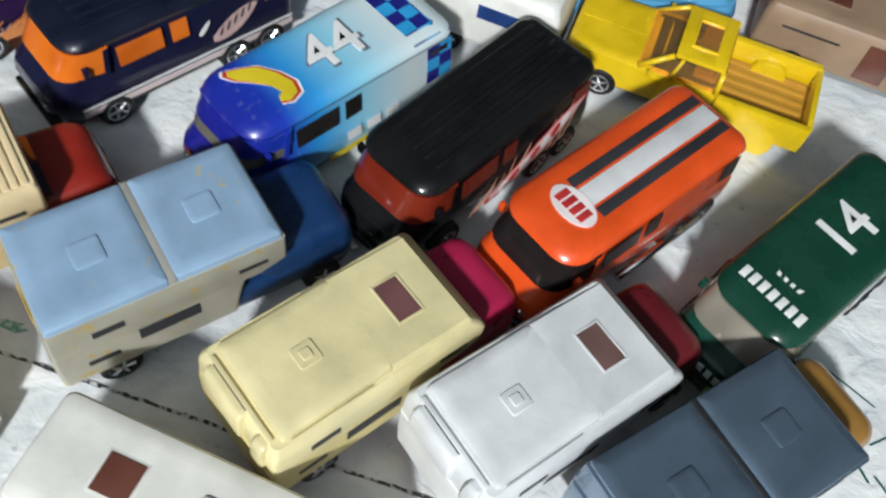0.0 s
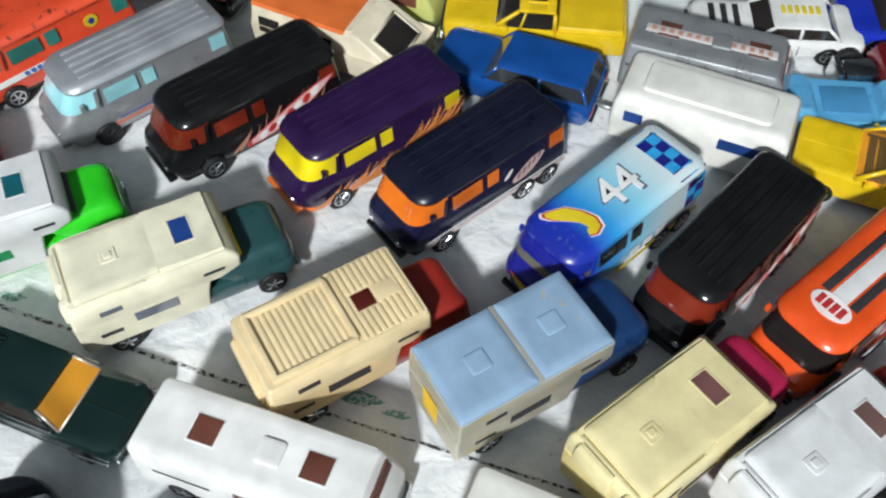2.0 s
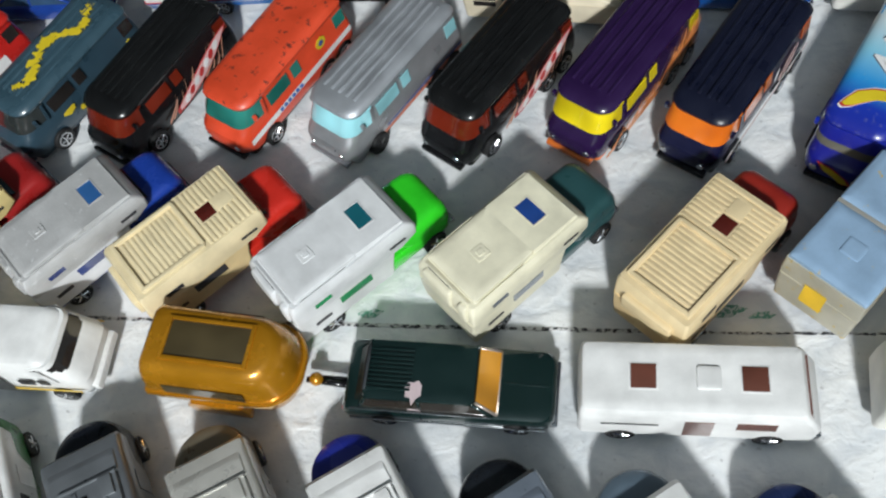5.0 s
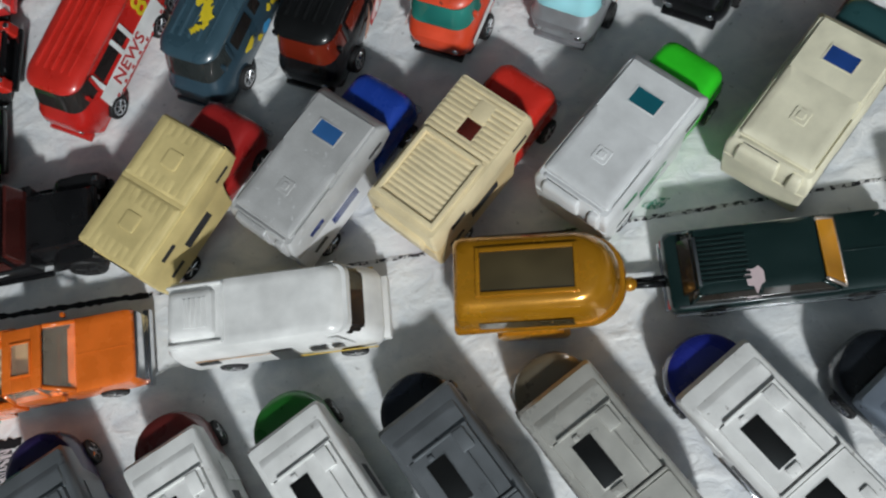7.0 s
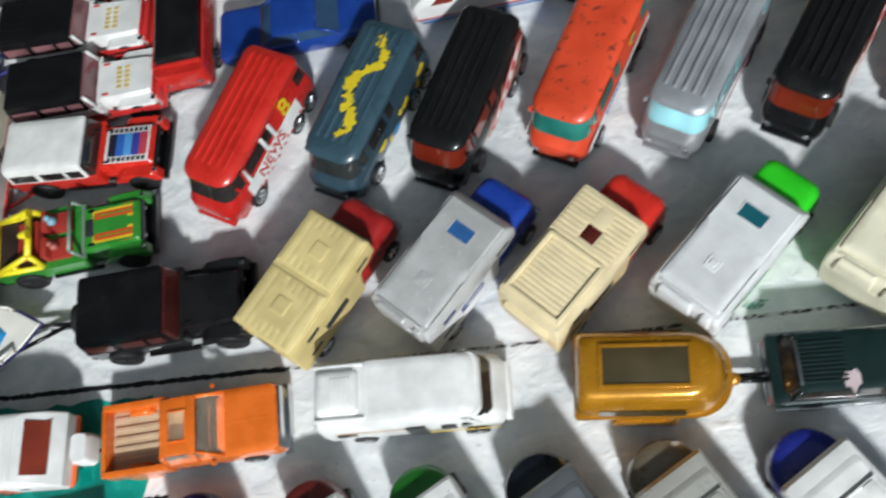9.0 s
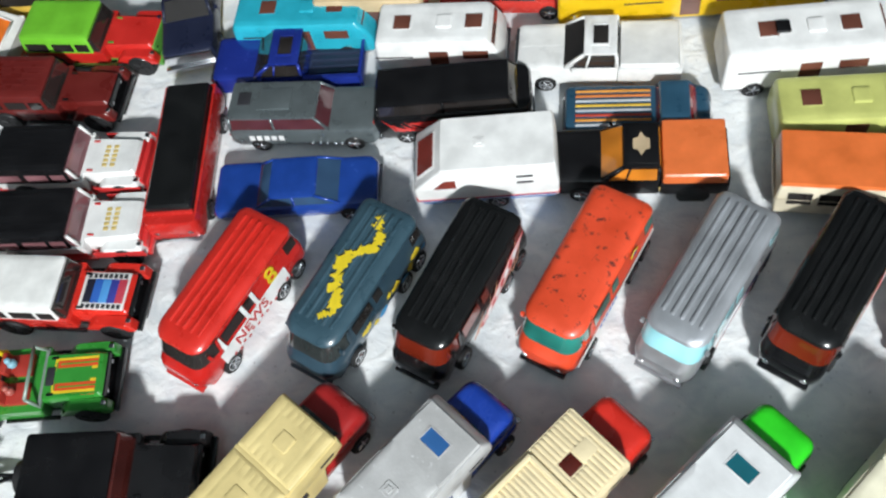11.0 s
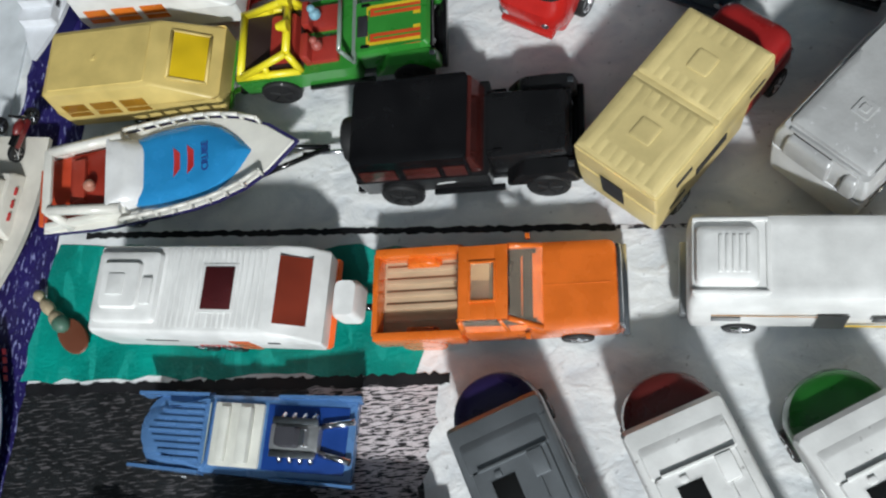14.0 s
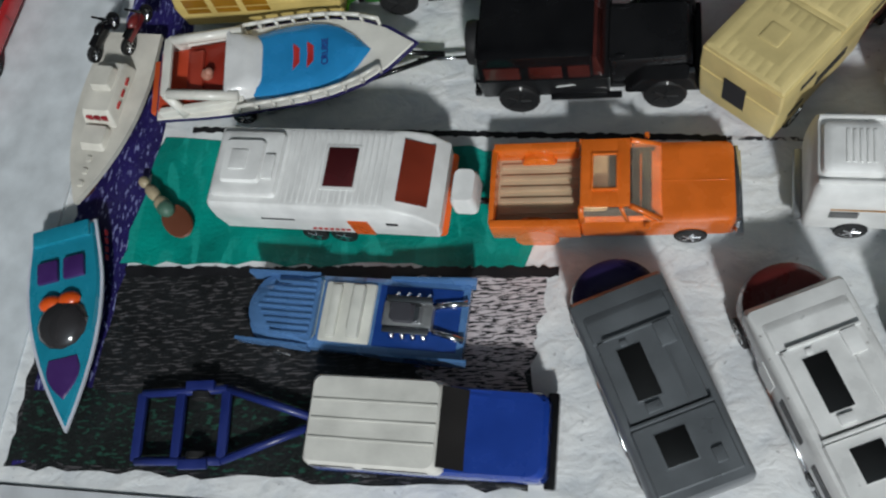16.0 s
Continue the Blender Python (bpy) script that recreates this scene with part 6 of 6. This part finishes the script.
part("engine_bay", bx(-34, -7, -10, 10, 10.4, 11.6, 0.3), paint((0.01, 0.05, 0.25), 0.2), t)
part("engine_block", bx(-26, -10, -4, 4, 11, 14.6, 0.8), CAST, t)
part("blower", stack((14.4, -23, -13, 2.8, 0.8), (17, -22.4, -13.6, 2.4, 0.8)), CHROME, t)
part("air_scoop", stack((16.8, -21, -14, 3.2, 1), (18.4, -20, -13.4, 2.8, 1)), plastic((0.05, 0.05, 0.06)), t)
for s in (1, -1):
    part("valve_cover", bx(-25.5, -10.5, s * 5 - 1.1, s * 5 + 1.1, 13, 15, 0.5), CHROME, t)
for k in range(4):
    for s in (1, -1):
        part("exhaust_pipe", rod((-12 - k * 3.4, s * 3, 13.5), (-14 - k * 3.4, s * 7.4, 13), 0.8, n=6), CHROME, t)
for s in (1, -1):
    part("pipe", rod((-36, s * 6, 12), (-26, s * 4, 12.4), 1.1), CHROME, t)
axle_set(t, (-23, 25), 11.8, 4.8, 3.4)

t = thing("toy_van", -0.5039, 0.0909, -5.3, "blue toy van with a white ribbed roof", "toy van")
BV = paint((0.01, 0.05, 0.33), 0.25, 0, 0.7)
part("body", stack((3.5, -35, 33, 12.4, 2, 12, 3), (8, -36, 35, 13.6, 2, 13, 3), (14.5, -36, 35, 13.4, 2, 12.6, 4), (16, -36, 33.5, 12.6, 2, 11.8, 4)), BV, t)
part("roof", stack((16, -35.8, 6, 13.4, 2), (20.5, -35.4, 5, 13.2, 2.4), (22.2, -34.4, 4, 12.4, 2.6)), plastic((0.72, 0.71, 0.66), 0.45), t, "white plastic roof")
for y in (-5.6, 0, 5.6):
    part("roof_seam", bx(-34, 4, y - 0.3, y + 0.3, 22, 22.55, 0.12), plastic((0.6, 0.59, 0.55)), t)
part("windscreen", slab([(11.6, 11.6, 15.6), (11.6, -11.6, 15.6), (4.6, -11.6, 21.4), (4.6, 11.6, 21.4)][::-1], 0.4), DARKGLASS, t)
part("bonnet_crease", slab([(12, 11, 16.05), (34, 9.6, 15.9), (34, 9, 15.9), (12, 10.2, 16.05)][::-1], 0.12), BV, t)
part("front_bumper", bx(33.5, 37, -14, 14, 4, 8, 0.8), BLACK, t)
side_pane(t, -33, -20, 16.6, 20, 13.4, 13.25, DARKGLASS)
side_pane(t, -17, 2, 16.6, 20, 13.4, 13.25, DARKGLASS)
axle_set(t, (-22, 24), 12.2, 4.8, 3.4)

t = thing("toy_boat_trailer", -0.5755, 0.0960, 0, "empty dark blue plastic toy boat trailer", "toy trailer")
TB = plastic((0.012, 0.025, 0.16), 0.4)
for s in (1, -1):
    part("side_rail", rod((-28, s * 11, 4.5), (2, s * 11.5, 4.5), 1.5), TB, t)
    part("drawbar", rod((2, s * 11.5, 4.5), (32, s * 1.2, 4.2), 1.4), TB, t)
    part("mudguard", bx(-12, -2, s * 12.6 - 1.6, s * 12.6 + 1.6, 5, 7, 0.6), TB, t)
for xx, w in ((-28, 11), (-14, 11.5), (2, 11.5)):
    part("cross_beam", bx(xx - 1.6, xx + 1.6, -w, w, 3.6, 5.6, 0.5), TB, t)
part("tow_eye", lathe([(1.2, -0.8), (2.4, -0.8), (2.4, 0.8), (1.2, 0.8)], 14), TB, t).matrix_basis = pose(0.0335, 0, 0.0042, 90, 0, 0)
axle_set(t, (-7,), 9.6, 3.6, 2.6, RUBBER)

# ---- back rows ----
t = thing("toy_flatbed_truck", -0.4348, 0.3660, -95.0, "low red toy truck with a long black cover", "toy truck")
RB = paint((0.5, 0.02, 0.015), 0.25)
part("body", stack((3.6, -37, 38, 12, 2), (8, -38, 40, 13.4, 2, 13, 3), (15, -38, 40, 13.4, 2, 12.8, 3), (17.6, -37.6, 38.6, 12.8, 2, 12.2, 3)), RB, t)
part("long_cover", stack((17.2, -36.6, 33.6, 11.2, 1.2), (21.2, -36, 32.6, 10.6, 1.4), (22.2, -35, 31.4, 9.6, 1.4)), BLKROOF, t, "glossy black bed cover")
part("cover_edge", bx(32.6, 34.2, -11, 11, 17.4, 19.4, 0.4), RB, t)
part("front_bumper", bx(39, 41.4, -11.5, 11.5, 5, 8, 0.6), CHROME, t)
for sd in (1, -1):
    part("side_rail", bx(-37, 34, sd * 12.2 - 0.6, sd * 12.2 + 0.6, 17, 18.6, 0.3), RB, t)
    part("headlight", ball((39.6, sd * 8, 11), 1.4, None, (0.5, 1.2, 0.9)), CHROME, t)
axle_set(t, (-23, 25), 12.2, 5, 3.4)
BLU = paint((0.012, 0.06, 0.34), 0.22, 0.2, 0.9)
car("toy_saloon_car", -0.3812, 0.3423, -5.2, "metallic blue toy saloon car", "toy car", BLU, glass((0.03, 0.07, 0.14)), (-38, 38, 13.6, 13, -18, 22, -10, 11, 18.6))
t = car("toy_off_road_truck", -0.3762, 0.3816, -9.1, "gunmetal toy off-road truck with white lettering on its flank", "toy truck", paint((0.16, 0.19, 0.2), 0.3, 0.5, 0.4), glass((0.07, 0.02, 0.025)), (-36, 37, 13.6, 15, -35, 14, -34, 8, 22.5))
part("roof_vent", bx(-30, -24, -3, 4, 22.3, 23.1, 0.3), INK, t)
part("roof_hatch", bx(-20, -4, -6, 6, 22.3, 23.2, 0.4), paint((0.16, 0.19, 0.2), 0.3, 0.5, 0.4), t)
side_bars(t, -1, -26, -8, 9, 3.6, WHITEINK, 5, 13.65)
for k in range(7):
    part("side_rivet", ball((4 + k * 3.6, -13.9, 6.2), 1.2), CHROME, t)
pickup(-0.384, 0.4145, 172, "royal blue toy pickup with an open dark bed", paint((0.012, 0.03, 0.26), 0.22, 0.2, 0.9), DARKGLASS, plastic((0.02, 0.03, 0.06)), BLACK)
t = boxy_motorhome(-0.3745, 0.4355, -10, "turquoise toy motorhome with dark roof hatches", paint((0.02, 0.38, 0.5), 0.3), 70, 12.6, 25)
t = thing("toy_caravan", -0.2937, 0.3374, 175.1, "white toy caravan with red windows and blue lower edge", "toy caravan", "toy caravans")
DKRED = glass((0.2, 0.03, 0.02))
part("chassis", stack((5, -29, 30, 13.6, 1.5), (10.4, -31, 31.8, 15.5, 1.5)), paint((0.02, 0.15, 0.5)), t, "bright blue lower edge")
part("body", stack((9, -30.6, 31.4, 15.1, 1.3), (18, -31, 31.6, 15.2, 1.3), (19.4, -31, 31, 15.1, 1.3), (30, -30, 19.6, 14, 1.4), (31, -29.2, 18.6, 13.2, 1.4)), GLW, t)
part("front_window", slab([(29.8, -9, 20.9), (29.8, 9, 20.9), (22.2, 8.4, 28), (22.2, -8.4, 28)], 0.4), DKRED, t, "dark red sloping front window")
part("window_rim", slab([(30.3, -10, 20.2), (30.3, 10, 20.2), (21.6, 9.4, 28.3), (21.6, -9.4, 28.3)], 0.25), GLW, t)
side_pane(t, 13, 23, 19.6, 24.6, 15.15, 14.65, DKRED, rake1=-5)
for zz in (20, 24):
    side_pane(t, -20, -13, zz, zz + 1.4, 15.12 - (zz - 19.4) * 0.1, 14.98 - (zz - 19.4) * 0.1, INK, "side_slot", th=0.12)
hatch(t, 2, 0, 31, 5, GLW)
part("waist_line", stack((10.4, -31.1, 31.9, 15.35, 1.3), (11, -31.1, 31.9, 15.35, 1.3)), REDINK, t)
axle_set(t, (-4,), 13, 4.6, 3.2)
t = car("toy_pickup_truck", -0.3065, 0.3755, -5, "black toy truck with red flame sides", "toy truck", BLACK, DARKGLASS, (-36, 37, 13.8, 19.5, -34, 31, -33, 27, 26))
for s in (1, -1):
    sweep_decal(t, s, 30, -28, 9, 17, paint((0.6, 0.02, 0.015), 0.25), "printed_flame", 31, 9)
    leaf_decal(t, s, 34, -20, 12.4, 15.5, 2.2, paint((0.6, 0.02, 0.015), 0.25), "flame_base", 0.06)
boxy_motorhome(-0.3085, 0.4105, -10, "small white toy caravan with two brown roof windows", GLW, 60, 13.2, 27)
t = pickup(-0.2292, 0.3300, 171.3, "black and orange toy pickup with a flat orange bed cover", BLACK, glass((0.6, 0.2, 0.02)), BLACK, BLACK, CAST, paint((0.75, 0.17, 0.045), 0.3), ctop=20.5, chw=14.6)
part("roof_plate", bx(-7, 5, -9.5, 9.5, 22.9, 23.6, 0.2), BLACK, t)
part("roof_badge", slab([(-4.5, -2.5, 23.7), (-2.5, -3.2, 23.7), (-1, -6, 23.7), (0.5, -3.2, 23.7), (2.5, -2.5, 23.7), (2.5, 2.5, 23.7), (0.5, 3.2, 23.7), (-1, 6, 23.7), (-2.5, 3.2, 23.7), (-4.5, 2.5, 23.7)], 0.15), plastic((0.5, 0.38, 0.24)), t, "pale gold shield emblem")
side_bars(t, 1, -30, -8, 9, 2.4, plastic((0.55, 0.4, 0.15)), 9, 14.3)
t = caravan(-0.143, 0.3045, -13, "cream toy caravan with a flat orange roof", plastic((0.74, 0.66, 0.5)), CAST, DARKGLASS, 70, 14.6, 27)
part("roof_sheet", stack((26, -33.6, 9, 13.2, 0.8), (27.6, -33.2, 8.4, 12.6, 0.8)), paint((0.72, 0.16, 0.035), 0.4), t, "flat orange roof")
t = car("toy_truck", -0.225, 0.356, -9, "dark blue toy truck with orange striped bed", "toy truck", paint((0.02, 0.07, 0.12), 0.3), glass((0.25, 0.02, 0.02)), (-32, 32, 13, 13, 8, 26, 10, 22, 19))
for k, c in enumerate(((0.5, 0.52, 0.55), (0.7, 0.3, 0.05), (0.5, 0.06, 0.03), (0.45, 0.47, 0.5), (0.7, 0.45, 0.05), (0.5, 0.52, 0.55), (0.65, 0.2, 0.04), (0.7, 0.3, 0.05))):
    part("bed_stripe", bx(-27, 6, -10 + k * 2.6, -9 + k * 2.6, 12.8, 13.6, 0.1), plastic(c), t)
for sd in (1, -1):
    side_pane(t, -28, 20, 7, 11.4, 13.05, 13.05, plastic((0.7, 0.3, 0.03)), "side_flash", False, th=0.12) if sd > 0 else None
pickup(-0.2365, 0.3915, 170, "white toy pickup with a covered bed", plastic((0.76, 0.76, 0.75), 0.3), DARKGLASS, WHITE, BLACK, CAST, plastic((0.72, 0.72, 0.71)))
t = boxy_motorhome(-0.190, 0.4215, -7, "long yellow toy bus with amber roof windows", paint((0.75, 0.48, 0.01), 0.3), 122, 14, 31)
part("roof_window", bx(-30, 6, -5, 5, 30.8, 31.6, 0.2), glass((0.32, 0.05, 0.01)), t, "long red-brown roof window")
t = boxy_motorhome(-0.149, 0.3735, -5, "white toy motorhome with black roof vents", GLW, 72, 14, 29)
part("roof_vent", bx(-14, -8, -3, 3, 28.8, 30.6, 0.5), BLACK, t)
t = boxy_motorhome(-0.139, 0.338, -7, "lime yellow toy camper", paint((0.5, 0.52, 0.16), 0.35), 62, 12.6, 24)
t = car("toy_suv", -0.0695, 0.3015, 171, "bright blue toy estate off-roader", "toy car", paint((0.006, 0.08, 0.34), 0.2, 0.15, 0.9), glass((0.025, 0.03, 0.035)), (-33, 34, 13.8, 14.4, -31.5, 12, -28, 6, 21.5))
pickup(-0.069, 0.3345, -174, "yellow toy truck with plain bed", paint((0.75, 0.5, 0.01), 0.3), DARKGLASS, paint((0.7, 0.46, 0.01)), BLACK, INK, paint((0.72, 0.48, 0.01)))
t = boxy_motorhome(0.002, 0.3175, -7, "silver toy coach with a pale lettered roof strip", paint((0.36, 0.38, 0.4), 0.3, 0.5), 64, 13.4, 27)
part("roof_strip", bx(-26, 24, -3, 1, 26.9, 27.5, 0.1), plastic((0.6, 0.56, 0.54)), t)
for k in range(14):
    part("printed_bar", bx(-24 + k * 3.4, -22.2 + k * 3.4, -2.2, 0.2, 27.3, 27.62, 0.03), plastic((0.5, 0.25, 0.2)), t)
t = thing("toy_caravan", 0.002, 0.2880, -10.5, "white toy caravan with moulded roof panel and blue windows", "toy caravan", "toy caravans")
part("chassis", stack((4, -30, 30, 12, 2), (8, -31, 31, 13.6, 2)), GLW, t)
part("body", stack((7.5, -32, 32, 14.4, 2), (16, -32.4, 32.4, 14.6, 2), (24, -31.8, 31.8, 13.8, 2), (27, -30.6, 30.6, 12.4, 2.4), (28, -29, 29, 10.8, 2.4)), plastic((0.75, 0.74, 0.7), 0.35), t)
part("roof_panel", stack((27.6, -24, 24, 8.4, 2.4), (29, -23, 23, 7.6, 2.4), (29.2, -21.5, 21.5, 6.4, 2)), plastic((0.75, 0.74, 0.7), 0.35), t)
for a, b in ((-27, -20), (8, 24)):
    side_pane(t, a, b, 17, 21.5, 14.55, 14.1, glass((0.015, 0.05, 0.2)))
part("drawbar", rod((-31, 0, 6), (-41, 0, 6), 1.1), CAST, t)
axle_set(t, (0,), 12.6, 4.6, 3.4)
t = thing("toy_trailer", 0.058, 0.3115, 9, "light blue toy dune vehicle with dished seat", "toy car")
SKY = paint((0.1, 0.36, 0.62), 0.3)
part("body", stack((3.5, -24, 26, 11, 3, 10, 5), (9, -26, 28, 12.6, 3, 11, 6), (13, -26, 27, 11.6, 3, 10, 6)), SKY, t)
part("cowl", stack((12.5, -26, -14, 11, 3), (17, -25, -17, 9, 3)), SKY, t)
part("cowl", stack((12.5, 8, 26, 10.4, 3, 9, 5), (16.5, 10, 23, 8.6, 3, 7, 4)), SKY, t)
part("seat", bx(-12, 6, -7, 7, 12.4, 13.8, 0.8), paint((0.06, 0.25, 0.48), 0.4), t)
axle_set(t, (-17, 18), 11.4, 4.6, 3.4)
t = thing("toy_roadster", 0.089, 0.3365, 11, "metallic dark red toy hot rod with exposed chrome engine", "toy car")
RD = paint((0.22, 0.012, 0.02), 0.2, 0.4, 0.9)
part("body", stack((4, -20, 36, 12, 2), (10, -22, 38, 13, 3), (15, -20, 38, 12.4, 3), (16.5, -16, 36, 11, 3)), RD, t)
part("cabin", stack((16, -4, 26, 11, 2.4), (23, -1, 22, 9.6, 2.4), (24, 1, 20, 8, 2.4)), RD, t)
side_pane(t, 2, 20, 17, 21.5, 10.9, 10, DARKGLASS)
part("engine", bx(-34, -20, -5, 5, 5, 13, 1), CHROME, t)
for k in range(4):
    for s in (1, -1):
        part("exhaust_pipe", rod((-32 + k * 3.6, s * 4, 9), (-30 + k * 3.6, s * 9, 8), 0.9, n=6), CHROME, t)
part("grille", bx(-38, -35.5, -6, 6, 4, 14, 0.8), CHROME, t)
axle_set(t, (-28, 26), 12.2, 5.4, 4)
t = car("toy_race_car", 0.030, 0.353, -171, "white toy rally car with black stripes", "toy car", plastic((0.75, 0.75, 0.74), 0.25), DARKGLASS, (-34, 36, 13, 12, -24, 12, -18, 4, 17.5))
for k in range(3):
    part("bonnet_stripe", bx(16 + k * 5, 18.6 + k * 5, -9, 9, 11.7, 12.2, 0.1), INK, t)
for k in range(6):
    part("printed_bar", bx(-15 + k * 2.8, -13.2 + k * 2.8, -3, 2, 17.3, 17.7, 0.05), YELINK, t)
car("toy_saloon_car", 0.088, 0.3685, 10, "cobalt blue toy car", "toy car", paint((0.01, 0.03, 0.42), 0.22), DARKGLASS, (-34, 34, 12.8, 12, -20, 18, -13, 8, 17))
t = boxy_motorhome(0.130, 0.306, -10, "tan-brown toy motorhome with dark roof hatch", plastic((0.3, 0.2, 0.13), 0.45), 74, 13, 24)
car("toy_saloon_car", -0.2735, 0.441, -12, "red toy saloon car", "toy car", paint((0.55, 0.04, 0.03), 0.25), DARKGLASS, (-34, 34, 12.8, 12, -20, 18, -13, 8, 17))
boxy_motorhome(-0.338, 0.4405, -11, "tan toy caravan with a flat roof", plastic((0.55, 0.42, 0.25)), 60, 12.6, 28)
pickup(-0.4375, 0.464, -88, "dark navy toy truck with yellow flames", paint((0.012, 0.016, 0.04), 0.3), DARKGLASS, BLACK, BLACK, YELINK, paint((0.012, 0.016, 0.04), 0.35))
car("toy_van", -0.535, 0.489, -8, "golden yellow toy van", "toy van", paint((0.6, 0.38, 0.06), 0.35), DARKGLASS, (-36, 36, 13, 16, -35, 24, -34, 20, 25))
car("toy_van", -0.362, 0.470, -11, "black toy van behind a turquoise motorhome", "toy van", BLACK, DARKGLASS, (-36, 36, 13, 14, -34, 22, -33, 18, 20))
boxy_motorhome(-0.270, 0.474, -11, "white and orange toy bus", plastic((0.74, 0.7, 0.66)), 74, 13, 28)
caravan(0.160, 0.350, 5, "grey toy caravan in the back row", plastic((0.4, 0.4, 0.42)), CAST, DARKGLASS, 60)
WR = car("toy_saloon_car", -0.6965, 0.2690, 78, "white toy car with red sides on the smooth board rim", "toy car", paint((0.5, 0.02, 0.025), 0.22, 0, 0.8), DARKGLASS, (-38, 38, 13, 12, -20, 18, -14, 9, 18), plastic((0.72, 0.71, 0.7), 0.3))
WR.location.z = 0.0012
for a, b in ((-36, -21), (20, 36)):
    top_rect(WR, "white_panel", a, b, -10, 10, 12.2, plastic((0.72, 0.71, 0.7), 0.3), 0.2)
